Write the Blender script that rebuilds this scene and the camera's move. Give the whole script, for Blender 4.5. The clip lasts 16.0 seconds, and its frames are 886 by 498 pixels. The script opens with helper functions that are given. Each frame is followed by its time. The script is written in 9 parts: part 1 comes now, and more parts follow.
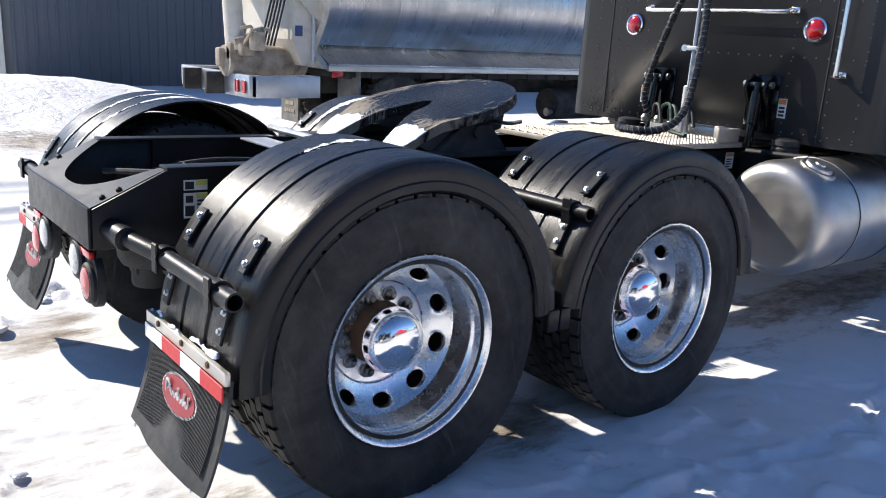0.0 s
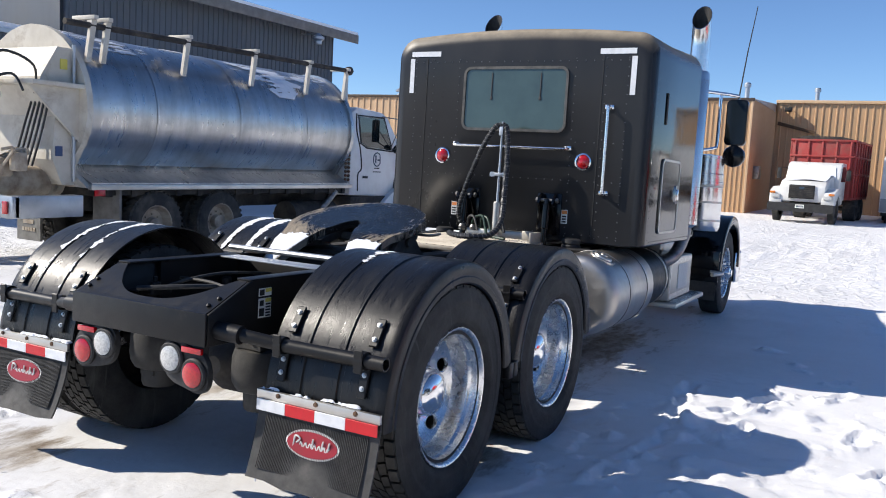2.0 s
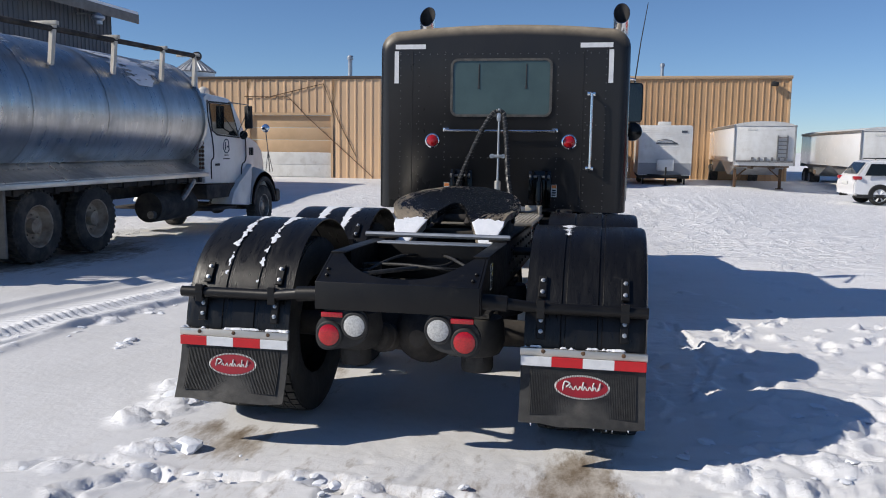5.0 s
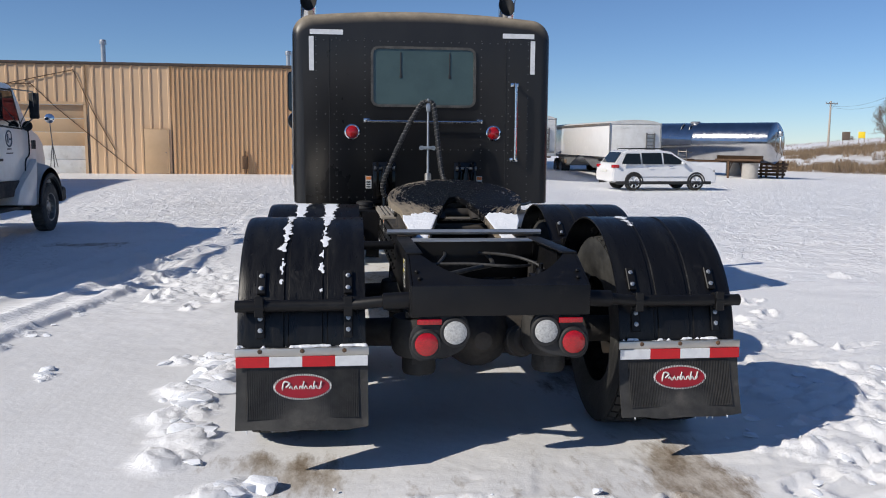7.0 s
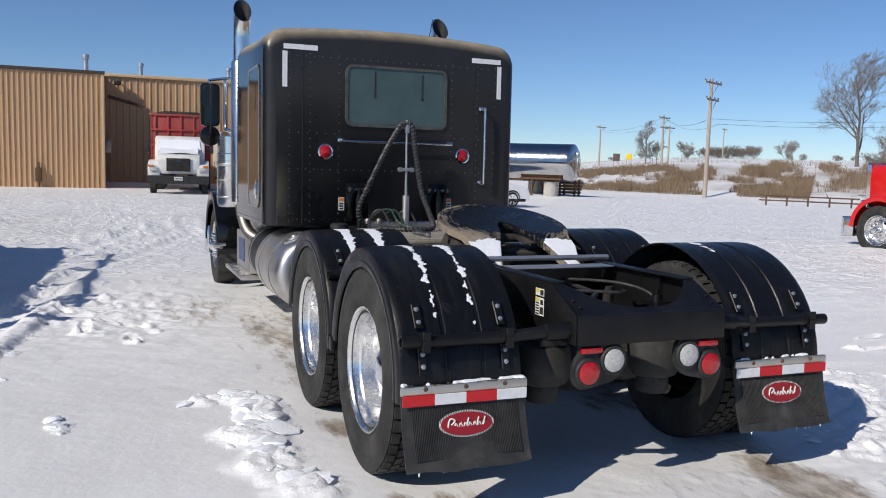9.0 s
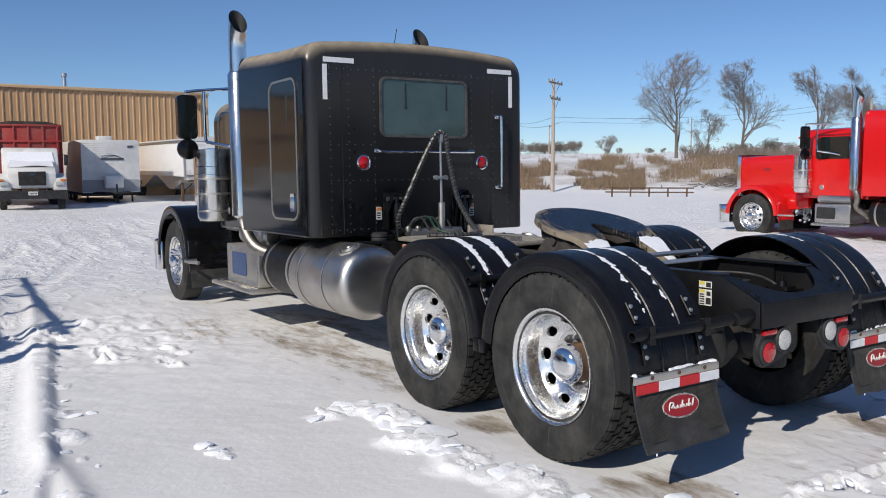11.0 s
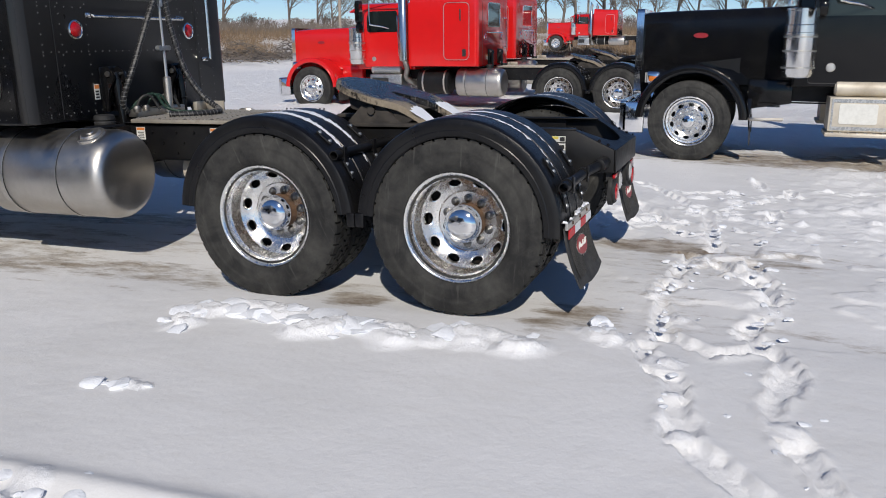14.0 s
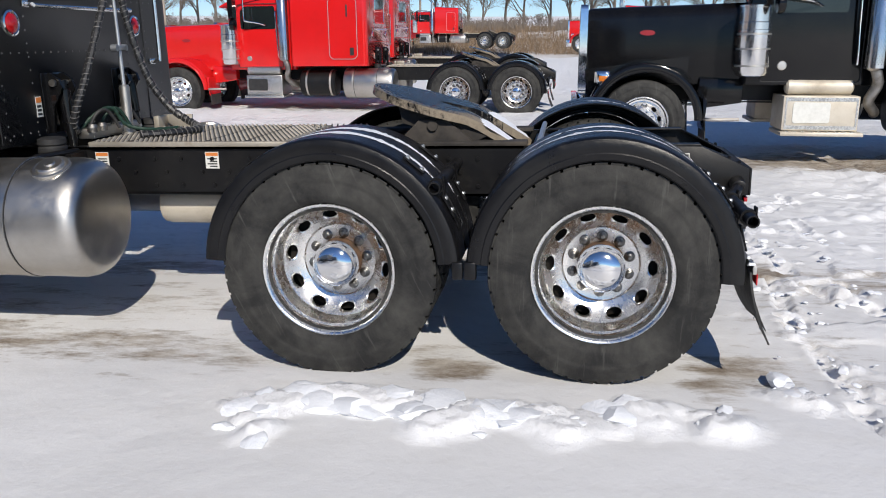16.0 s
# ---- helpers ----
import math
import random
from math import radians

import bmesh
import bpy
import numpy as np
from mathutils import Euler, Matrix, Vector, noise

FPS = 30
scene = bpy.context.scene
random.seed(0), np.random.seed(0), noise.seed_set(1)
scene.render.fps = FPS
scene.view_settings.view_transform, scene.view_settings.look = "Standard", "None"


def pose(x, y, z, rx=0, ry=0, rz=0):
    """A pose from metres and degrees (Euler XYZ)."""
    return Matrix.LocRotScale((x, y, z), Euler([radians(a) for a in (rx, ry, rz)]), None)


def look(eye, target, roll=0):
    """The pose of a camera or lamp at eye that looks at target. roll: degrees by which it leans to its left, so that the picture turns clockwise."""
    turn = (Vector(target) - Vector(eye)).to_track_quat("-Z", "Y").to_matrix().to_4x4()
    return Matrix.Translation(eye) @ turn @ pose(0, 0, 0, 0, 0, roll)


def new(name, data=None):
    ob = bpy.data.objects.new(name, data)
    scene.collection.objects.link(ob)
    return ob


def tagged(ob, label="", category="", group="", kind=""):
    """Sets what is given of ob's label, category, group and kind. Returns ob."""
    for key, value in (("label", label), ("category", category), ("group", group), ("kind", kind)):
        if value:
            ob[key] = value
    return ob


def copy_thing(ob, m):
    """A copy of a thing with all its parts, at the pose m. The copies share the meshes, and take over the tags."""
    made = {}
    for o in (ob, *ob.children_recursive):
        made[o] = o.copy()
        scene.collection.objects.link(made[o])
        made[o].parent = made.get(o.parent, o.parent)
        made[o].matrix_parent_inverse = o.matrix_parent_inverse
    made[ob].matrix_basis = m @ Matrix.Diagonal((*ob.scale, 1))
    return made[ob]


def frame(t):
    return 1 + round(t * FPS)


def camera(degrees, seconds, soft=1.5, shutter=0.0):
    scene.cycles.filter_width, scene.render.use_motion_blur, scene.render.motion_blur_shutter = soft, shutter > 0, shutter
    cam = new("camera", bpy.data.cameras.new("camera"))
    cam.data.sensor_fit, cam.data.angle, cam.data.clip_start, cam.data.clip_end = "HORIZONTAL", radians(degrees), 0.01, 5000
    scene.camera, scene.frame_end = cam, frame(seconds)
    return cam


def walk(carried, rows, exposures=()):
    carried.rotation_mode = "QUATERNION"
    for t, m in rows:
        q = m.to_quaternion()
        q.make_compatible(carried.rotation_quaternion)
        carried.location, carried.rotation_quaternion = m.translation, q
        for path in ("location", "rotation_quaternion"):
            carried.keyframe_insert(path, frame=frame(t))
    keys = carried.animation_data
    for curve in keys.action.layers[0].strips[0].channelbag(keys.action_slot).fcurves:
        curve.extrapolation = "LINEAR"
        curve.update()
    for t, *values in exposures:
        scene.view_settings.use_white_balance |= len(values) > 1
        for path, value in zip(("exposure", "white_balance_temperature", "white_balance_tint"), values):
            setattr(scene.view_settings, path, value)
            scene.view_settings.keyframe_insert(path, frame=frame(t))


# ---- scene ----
cam = camera(56.5, 16.0, soft=1.0)
METRES, EYE, TILT, TURN = 15.127, 1.582, 0.0, 51.375
ROWS = [
    (0.0, 0.0, 0.0, 0.0, 0.75, -14.64, -2.86),
    (0.5, -0.026, -0.0164, 0.003, -7.99, -12.43, -1.62),
    (1.0, -0.0557, -0.028, 0.0034, -14.35, -9.87, -1.02),
    (1.5, -0.0837, -0.0516, 0.0054, -19.11, -7.7, -3.01),
    (2.0, -0.1102, -0.0618, 0.0057, -22.65, -6.14, -2.94),
    (2.5, -0.141, -0.0655, 0.0054, -24.96, -5.86, -2.4),
    (3.0, -0.1724, -0.0734, 0.0069, -27.81, -5.62, -2.11),
    (3.5, -0.2023, -0.0689, 0.0057, -30.48, -5.72, -1.94),
    (4.0, -0.2327, -0.0623, 0.005, -33.54, -6.43, -1.38),
    (6.5, -0.318, 0.0565, 0.0047, -52.93, -7.19, -0.44),
    (7.0, -0.3299, 0.083, 0.0032, -58.07, -7.42, -0.53),
    (7.5, -0.3441, 0.1079, 0.0045, -62.29, -7.0, -1.24),
    (8.0, -0.3573, 0.1343, 0.0055, -65.59, -6.25, -1.54),
    (8.5, -0.3618, 0.1646, 0.0055, -69.09, -5.99, -1.15),
    (9.0, -0.3767, 0.1946, 0.0056, -73.11, -6.13, -1.69),
    (9.5, -0.3828, 0.2245, 0.0041, -75.69, -6.33, -0.47),
    (12.0, -0.4417, 0.3804, 0.0102, -93.8, -4.29, -1.27),
    (12.5, -0.4414, 0.4123, 0.0102, -98.86, -3.64, -1.56),
    (13.0, -0.4295, 0.4361, 0.0098, -104.52, -5.96, -0.97),
    (13.5, -0.4043, 0.4524, 0.0056, -113.24, -11.71, 0.44),
    (14.0, -0.3822, 0.4705, 0.0042, -120.68, -14.33, 0.09),
    (14.5, -0.3548, 0.4806, 0.0048, -125.41, -13.85, 0.51),
    (15.0, -0.3224, 0.492, 0.0023, -129.12, -13.74, 0.02),
    (15.5, -0.2901, 0.5001, 0.0024, -132.01, -14.56, -0.06),
    (16.0, -0.2576, 0.508, 0.0039, -132.74, -14.48, 0.08),
]
BASE = pose(0, 0, 0, TILT) @ pose(3.347, -1.559, EYE, 0, 0, TURN)
walk(cam, [(t, BASE @ pose(METRES * x, METRES * y, METRES * z, 90 + pitch, roll, yaw)) for t, x, y, z, yaw, pitch, roll in ROWS],
     [(0.0, 0.80), (1.0, 0.84), (1.5, 0.73), (2.5, 0.31), (3.5, 0.04), (4.2, -0.05), (7.0, -0.09), (9.0, -0.10), (12.5, -0.19), (13.5, -0.27), (14.5, -0.27), (16.0, -0.05)])

# ---- light ----
SUN = Vector((-1.25, -0.52, 1.0)).normalized()
world = bpy.data.worlds.new("sky")
scene.world = world
world.use_nodes = True
wn = world.node_tree.nodes
sky = wn.new("ShaderNodeTexSky")
sky.sky_type, sky.sun_disc = "NISHITA", False
sky.sun_elevation = math.asin(SUN.z)
sky.sun_rotation = math.atan2(SUN.x, SUN.y)
sky.altitude, sky.air_density, sky.dust_density, sky.ozone_density = 300, 0.75, 0.0, 6.0
wn["Background"].inputs[1].default_value = 0.103
tint = wn.new("ShaderNodeMix")
tint.data_type, tint.blend_type = "RGBA", "MULTIPLY"
tint.inputs[0].default_value, tint.inputs[7].default_value = 1.0, (0.935, 0.96, 1.0, 1)
world.node_tree.links.new(sky.outputs[0], tint.inputs[6])
world.node_tree.links.new(tint.outputs[2], wn["Background"].inputs[0])
lamp = bpy.data.lights.new("sun", "SUN")
lamp.energy, lamp.angle, lamp.color = 4.4, radians(0.55), (1.0, 0.93, 0.83)
new("sun", lamp).matrix_world = look(SUN * 60, (0, 0, 0))

# ---- materials ----
def ramp(n, l, src, stops):
    r = n.new("ShaderNodeValToRGB")
    while len(r.color_ramp.elements) < len(stops):
        r.color_ramp.elements.new(0.5)
    for e, (p, c) in zip(r.color_ramp.elements, stops):
        e.position, e.color = p, (c, c, c, 1) if isinstance(c, float) else (*c, 1)
    l.new(src, r.inputs[0])
    return r.outputs[0]


def noise_tex(n, l, scale, detail=4.0, rough=0.6, coord=None, stretch=(1, 1, 1), dist=0.0):
    m = n.new("ShaderNodeMapping")
    m.inputs["Scale"].default_value = stretch
    l.new(coord, m.inputs[0])
    t = n.new("ShaderNodeTexNoise")
    t.inputs["Scale"].default_value, t.inputs["Detail"].default_value, t.inputs["Roughness"].default_value = scale, detail, rough
    t.inputs["Distortion"].default_value = dist
    l.new(m.outputs[0], t.inputs["Vector"])
    return t.outputs["Fac"]


def blend(n, l, fac, a, b):
    m = n.new("ShaderNodeMix")
    m.data_type = "RGBA"
    for s, v in ((m.inputs[0], fac), (m.inputs[6], a), (m.inputs[7], b)):
        if isinstance(v, (tuple, float)):
            s.default_value = v if isinstance(v, float) else (*v, 1)
        else:
            l.new(v, s)
    return m.outputs[2]


def material(name, color, rough=0.5, metal=0.0, second=None, scale=6.0, amount=(0.4, 0.7), stretch=(1, 1, 1), bump=0.0, bump_scale=60.0,
             rough2=None, coat=0.0, top_dust=None, top_amount=(0.55, 0.95), spec=0.5, aniso=0.0, dirt=None, dirt_scale=3.0, dirt_amount=(0.5, 0.8), island=0.0, dist=0.0, rear_dust=None):
    """A surface: base colour mixed with a second one by noise at two scales, roughness that varies with it, fine relief, and dust or
    snow that has settled on faces turned up."""
    mat = bpy.data.materials.new(name)
    mat.use_nodes = True
    n, l = mat.node_tree.nodes, mat.node_tree.links
    b = n["Principled BSDF"]
    co = n.new("ShaderNodeTexCoord").outputs["Object"]
    second = second or tuple(c * 0.8 for c in color)
    f1 = ramp(n, l, noise_tex(n, l, scale, 5, 0.6, co, stretch, dist), [(amount[0], 0.0), (amount[1], 1.0)])
    col = blend(n, l, f1, color, second)
    if island:
        g = n.new("ShaderNodeNewGeometry").outputs["Random Per Island"]
        hs = n.new("ShaderNodeHueSaturation")
        mr = n.new("ShaderNodeMapRange")
        l.new(g, mr.inputs[0])
        mr.inputs[3].default_value, mr.inputs[4].default_value = 1 - island, 1 + island
        l.new(mr.outputs[0], hs.inputs["Value"])
        l.new(col, hs.inputs["Color"])
        col = hs.outputs[0]
    rv = rough2 if rough2 is not None else min(1.0, rough * 1.25 + 0.03)
    rr = blend(n, l, ramp(n, l, noise_tex(n, l, scale * 3.7, 4, 0.65, co, stretch), [(0.35, 0.0), (0.7, 1.0)]), (rough,) * 3, (rv,) * 3)
    if dirt:
        fd = ramp(n, l, noise_tex(n, l, dirt_scale, 7, 0.7, co, (1, 1, 1), 0.3), [(dirt_amount[0], 0.0), (dirt_amount[1], 1.0)])
        col = blend(n, l, fd, col, dirt)
        rr = blend(n, l, fd, rr, (0.8,) * 3)
    if rear_dust:
        geo = n.new("ShaderNodeNewGeometry")
        sep = n.new("ShaderNodeSeparateXYZ")
        l.new(geo.outputs["Normal"], sep.inputs[0])
        neg = n.new("ShaderNodeMath")
        neg.operation, neg.inputs[1].default_value = "MULTIPLY", -1.0
        l.new(sep.outputs[1], neg.inputs[0])
        mul = n.new("ShaderNodeMath")
        mul.operation = "MULTIPLY"
        l.new(ramp(n, l, neg.outputs[0], [(0.35, 0.0), (0.9, 1.0)]), mul.inputs[0])
        l.new(ramp(n, l, noise_tex(n, l, 3.0, 6, 0.65, co, (1, 1, 0.35)), [(0.25, 0.6), (0.7, 1.0)]), mul.inputs[1])
        col = blend(n, l, mul.outputs[0], col, rear_dust)
        rr = blend(n, l, mul.outputs[0], rr, (0.38,) * 3)
        l.new(blend(n, l, mul.outputs[0], (spec,) * 3, (0.30,) * 3), b.inputs["Specular IOR Level"])
    if top_dust:
        geo = n.new("ShaderNodeNewGeometry")
        sep = n.new("ShaderNodeSeparateXYZ")
        l.new(geo.outputs["Normal"], sep.inputs[0])
        up = ramp(n, l, sep.outputs[2], [(top_amount[0], 0.0), (top_amount[1], 1.0)])
        mul = n.new("ShaderNodeMath")
        mul.operation = "MULTIPLY"
        l.new(up, mul.inputs[0])
        l.new(ramp(n, l, noise_tex(n, l, 5.0, 6, 0.65, co), [(0.2, 0.35), (0.65, 1.0)]), mul.inputs[1])
        col = blend(n, l, mul.outputs[0], col, top_dust)
        rr = blend(n, l, mul.outputs[0], rr, (0.75,) * 3)
    l.new(col, b.inputs["Base Color"])
    l.new(rr, b.inputs["Roughness"])
    b.inputs["Metallic"].default_value = metal
    b.inputs["Specular IOR Level"].default_value = spec
    b.inputs["Coat Weight"].default_value = coat
    b.inputs["Coat Roughness"].default_value = 0.06
    if aniso:
        b.inputs["Anisotropic"].default_value = aniso
    if bump:
        bp = n.new("ShaderNodeBump")
        bp.inputs["Strength"].default_value, bp.inputs["Distance"].default_value = 1.0, bump
        l.new(noise_tex(n, l, bump_scale, 5, 0.6, co, stretch), bp.inputs["Height"])
        l.new(bp.outputs[0], b.inputs["Normal"])
    return mat


def lens_material(name, color):
    mat = material(name, color, 0.12, 0, tuple(c * 0.6 for c in color), 90, coat=0.6)
    return mat


def glass_material(name, color, rough=0.03):
    mat = bpy.data.materials.new(name)
    mat.use_nodes = True
    n, l = mat.node_tree.nodes, mat.node_tree.links
    b = n["Principled BSDF"]
    co = n.new("ShaderNodeTexCoord").outputs["Object"]
    f = ramp(n, l, noise_tex(n, l, 4.0, 5, 0.6, co), [(0.4, 0.0), (0.75, 1.0)])
    l.new(blend(n, l, f, color, tuple(c * 0.75 for c in color)), b.inputs["Base Color"])
    b.inputs["Roughness"].default_value = rough
    b.inputs["Coat Weight"].default_value = 0.5
    return mat


M = {}
M["black_dusty"] = material("dusty_black_paint", (0.005, 0.005, 0.006), 0.06, 0, (0.007, 0.007, 0.007), 3, rough2=0.12, bump=0.0012, bump_scale=2.2, spec=0.4, top_dust=(0.36, 0.30, 0.22), top_amount=(0.15, 0.7), rear_dust=(0.030, 0.030, 0.031))
M["black_paint"] = material("black_paint", (0.005, 0.005, 0.006), 0.06, 0, (0.007, 0.007, 0.007), 3, rough2=0.11, bump=0.001, bump_scale=2.2)
M["black_frame"] = material("black_frame", (0.005, 0.005, 0.006), 0.38, 0, (0.010, 0.0095, 0.009), 5, spec=0.3, bump=0.0006, bump_scale=90, dirt=(0.05, 0.046, 0.040), dirt_scale=6, dirt_amount=(0.60, 1.0))
M["fender"] = material("fender_plastic", (0.006, 0.006, 0.007), 0.26, 0, (0.014, 0.014, 0.014), 5, amount=(0.5, 0.7), rough2=0.45, bump=0.0012, bump_scale=110, stretch=(2.5, 0.4, 0.4), spec=0.33, dirt=(0.075, 0.071, 0.065), dirt_scale=9, dirt_amount=(0.62, 1.0))
M["rubber"] = material("tyre_rubber", (0.016, 0.016, 0.016), 0.6, 0, (0.085, 0.084, 0.078), 5, amount=(0.60, 0.80), stretch=(1, 7, 0.7), rough2=0.7, spec=0.28, bump=0.0015, bump_scale=70, dirt=(0.088, 0.086, 0.078), dirt_scale=4.2, dirt_amount=(0.40, 0.90))
M["flap"] = material("flap_rubber", (0.022, 0.022, 0.022), 0.6, 0, (0.05, 0.048, 0.045), 8, bump=0.001, bump_scale=80, dirt=(0.11, 0.1, 0.09), dirt_scale=5, dirt_amount=(0.55, 0.9))
M["aluminium"] = material("polished_aluminium", (0.86, 0.855, 0.845), 0.22, 1, (0.80, 0.79, 0.77), 5, rough2=0.32)
M["brushed"] = material("brushed_aluminium", (0.62, 0.595, 0.55), 0.32, 1, (0.575, 0.55, 0.505), 3, rough2=0.42, bump=0.0004, bump_scale=14, dirt=(0.50, 0.465, 0.41), dirt_scale=1.5, dirt_amount=(0.40, 1.1))
M["tank_alu"] = material("tank_aluminium", (0.58, 0.56, 0.53), 0.29, 1, (0.50, 0.485, 0.455), 2.5, rough2=0.42, bump=0.0006, bump_scale=6, dirt=(0.36, 0.335, 0.295), dirt_scale=1.4, dirt_amount=(0.45, 1.0))
M["deck_metal"] = material("weathered_deck", (0.50, 0.46, 0.39), 0.5, 0.6, (0.38, 0.34, 0.28), 4, rough2=0.65, dirt=(0.30, 0.25, 0.19), dirt_scale=5, dirt_amount=(0.5, 0.85))
M["rivet_head"] = material("rivet_head", (0.16, 0.16, 0.16), 0.3, 0.6, (0.10, 0.10, 0.10), 30)
M["hose_wrap"] = material("spiral_wrap", (0.014, 0.014, 0.015), 0.35, 0, (0.05, 0.05, 0.05), 40, amount=(0.55, 0.7))
M["wrap_grey"] = material("wrap_grey", (0.16, 0.155, 0.15), 0.5, 0, (0.09, 0.088, 0.085), 30)
M["box_cream"] = material("dusty_aluminium", (0.62, 0.57, 0.48), 0.5, 0.3, (0.50, 0.45, 0.37), 3, rough2=0.6, dirt=(0.40, 0.34, 0.26), dirt_scale=3)
M["checker"] = material("chequer_plate", (0.66, 0.65, 0.62), 0.3, 1, (0.45, 0.44, 0.42), 45, amount=(0.45, 0.55), bump=0.003, bump_scale=50)
M["drum_black"] = material("brake_drum_iron", (0.012, 0.011, 0.010), 0.8, 0, (0.03, 0.022, 0.016), 12)
M["dusty_rubber"] = material("dusty_rubber", (0.022, 0.021, 0.020), 0.65, 0, (0.06, 0.056, 0.05), 6, amount=(0.5, 0.75))
M["tank_skin"] = material("stainless_tank", (0.53, 0.525, 0.52), 0.25, 1, (0.40, 0.395, 0.385), 1.2, rough2=0.40, stretch=(1.0, 4.0, 0.4), bump=0.003, bump_scale=2.5, dirt=(0.33, 0.31, 0.28), dirt_scale=1.2, dirt_amount=(0.5, 0.9))
M["brushed_bright"] = material("stack_steel", (0.78, 0.78, 0.77), 0.16, 1, (0.72, 0.715, 0.70), 5, rough2=0.24)
M["chrome"] = material("chrome", (0.86, 0.86, 0.87), 0.06, 1, (0.75, 0.75, 0.75), 6, rough2=0.14)
M["nut_steel"] = material("nut_steel", (0.24, 0.235, 0.225), 0.32, 1, (0.15, 0.145, 0.14), 40, rough2=0.45)
M["steel"] = material("worn_steel", (0.35, 0.34, 0.32), 0.42, 1, (0.20, 0.18, 0.16), 12, bump=0.0008, bump_scale=60)
M["rust"] = material("rusty_iron", (0.16, 0.09, 0.05), 0.8, 0.2, (0.06, 0.045, 0.035), 18, bump=0.002, bump_scale=70)
M["red_lens"] = lens_material("red_lens", (0.48, 0.006, 0.010))
M["white_lens"] = lens_material("white_lens", (0.55, 0.55, 0.53))
M["amber"] = lens_material("amber_lens", (0.7, 0.2, 0.02))
M["red_tape"] = material("red_tape", (0.56, 0.010, 0.016), 0.4, 0, (0.48, 0.012, 0.016), 25)
M["white_tape"] = material("white_tape", (0.76, 0.77, 0.78), 0.35, 0, (0.66, 0.67, 0.68), 25)
M["white_paint"] = material("white_paint", (0.74, 0.74, 0.72), 0.3, 0, (0.62, 0.61, 0.58), 2, coat=0.3, dirt=(0.38, 0.34, 0.29), dirt_scale=1.5, dirt_amount=(0.58, 0.95))
M["cream_paint"] = material("cream_paint", (0.62, 0.58, 0.50), 0.5, 0, (0.50, 0.45, 0.37), 2.5, dirt=(0.25, 0.19, 0.13), dirt_scale=2.2, dirt_amount=(0.55, 0.85))
M["clean_white"] = material("clean_white", (0.80, 0.80, 0.80), 0.2, 0, (0.76, 0.76, 0.76), 2, coat=0.7)
M["red_paint"] = material("red_paint", (0.62, 0.010, 0.010), 0.15, 0, (0.56, 0.010, 0.010), 2, coat=0.35)
M["dump_red"] = material("dump_red", (0.36, 0.035, 0.03), 0.5, 0, (0.27, 0.03, 0.025), 3, dirt=(0.2, 0.1, 0.08), dirt_scale=2)
M["glass"] = glass_material("dark_glass", (0.012, 0.016, 0.016))
M["rear_glass"] = glass_material("dusty_green_glass", (0.060, 0.090, 0.080), 0.12)
M["worn_trim"] = material("worn_trim", (0.10, 0.095, 0.085), 0.5, 0.2, (0.05, 0.048, 0.045), 12)
M["dull_black"] = material("dull_black", (0.013, 0.013, 0.014), 0.6, 0, (0.03, 0.03, 0.03), 8)
M["black_gloss"] = material("black_gloss", (0.005, 0.005, 0.006), 0.10, 0, (0.008, 0.008, 0.008), 3, spec=0.33)
M["dirty_dark"] = material("dirty_chassis", (0.022, 0.020, 0.019), 0.75, 0, (0.075, 0.064, 0.053), 4, bump=0.002, bump_scale=40)
M["tan_siding"] = material("tan_siding", (0.70, 0.485, 0.30), 0.45, 0, (0.64, 0.44, 0.27), 0.6, stretch=(1, 1, 0.2), dirt=(0.34, 0.22, 0.13), dirt_scale=0.7, dirt_amount=(0.6, 1.0))
M["tan_trim"] = material("tan_trim", (0.60, 0.415, 0.25), 0.45, 0, (0.54, 0.37, 0.22), 1.5)
M["grey_siding"] = material("grey_siding", (0.10, 0.115, 0.135), 0.5, 0, (0.085, 0.10, 0.12), 0.7, stretch=(1, 1, 0.2), dirt=(0.13, 0.135, 0.14), dirt_scale=0.9)
M["galvanised"] = material("galvanised", (0.50, 0.52, 0.54), 0.38, 0.8, (0.40, 0.42, 0.44), 4)
M["pole_wood"] = material("pole_wood", (0.44, 0.38, 0.32), 0.85, 0, (0.30, 0.25, 0.21), 4, stretch=(8, 8, 0.5), bump=0.01, bump_scale=12)
M["bark"] = material("bark", (0.17, 0.145, 0.125), 0.9, 0, (0.10, 0.083, 0.07), 3, stretch=(3, 3, 0.6), bump=0.02, bump_scale=9)
M["twig"] = material("twig", (0.22, 0.185, 0.155), 0.9, 0, (0.14, 0.115, 0.098), 3)
M["dry_grass"] = material("dry_grass", (0.27, 0.195, 0.125), 0.9, 0, (0.17, 0.12, 0.08), 0.5, island=0.4)
M["yellow_sign"] = material("yellow_sign", (0.75, 0.55, 0.02), 0.4, 0, (0.7, 0.5, 0.02), 4)
M["label_white"] = material("label_white", (0.70, 0.70, 0.66), 0.5, 0, (0.62, 0.62, 0.58), 20)
M["label_yellow"] = material("label_yellow", (0.65, 0.55, 0.10), 0.5, 0, (0.6, 0.5, 0.1), 20)
M["label_orange"] = material("label_orange", (0.65, 0.20, 0.04), 0.5, 0, (0.6, 0.2, 0.05), 20)
M["badge_red"] = material("badge_red", (0.30, 0.012, 0.02), 0.35, 0, (0.24, 0.015, 0.02), 20)
M["hose_black"] = material("hose_rubber", (0.02, 0.02, 0.02), 0.55, 0, (0.05, 0.048, 0.045), 30)
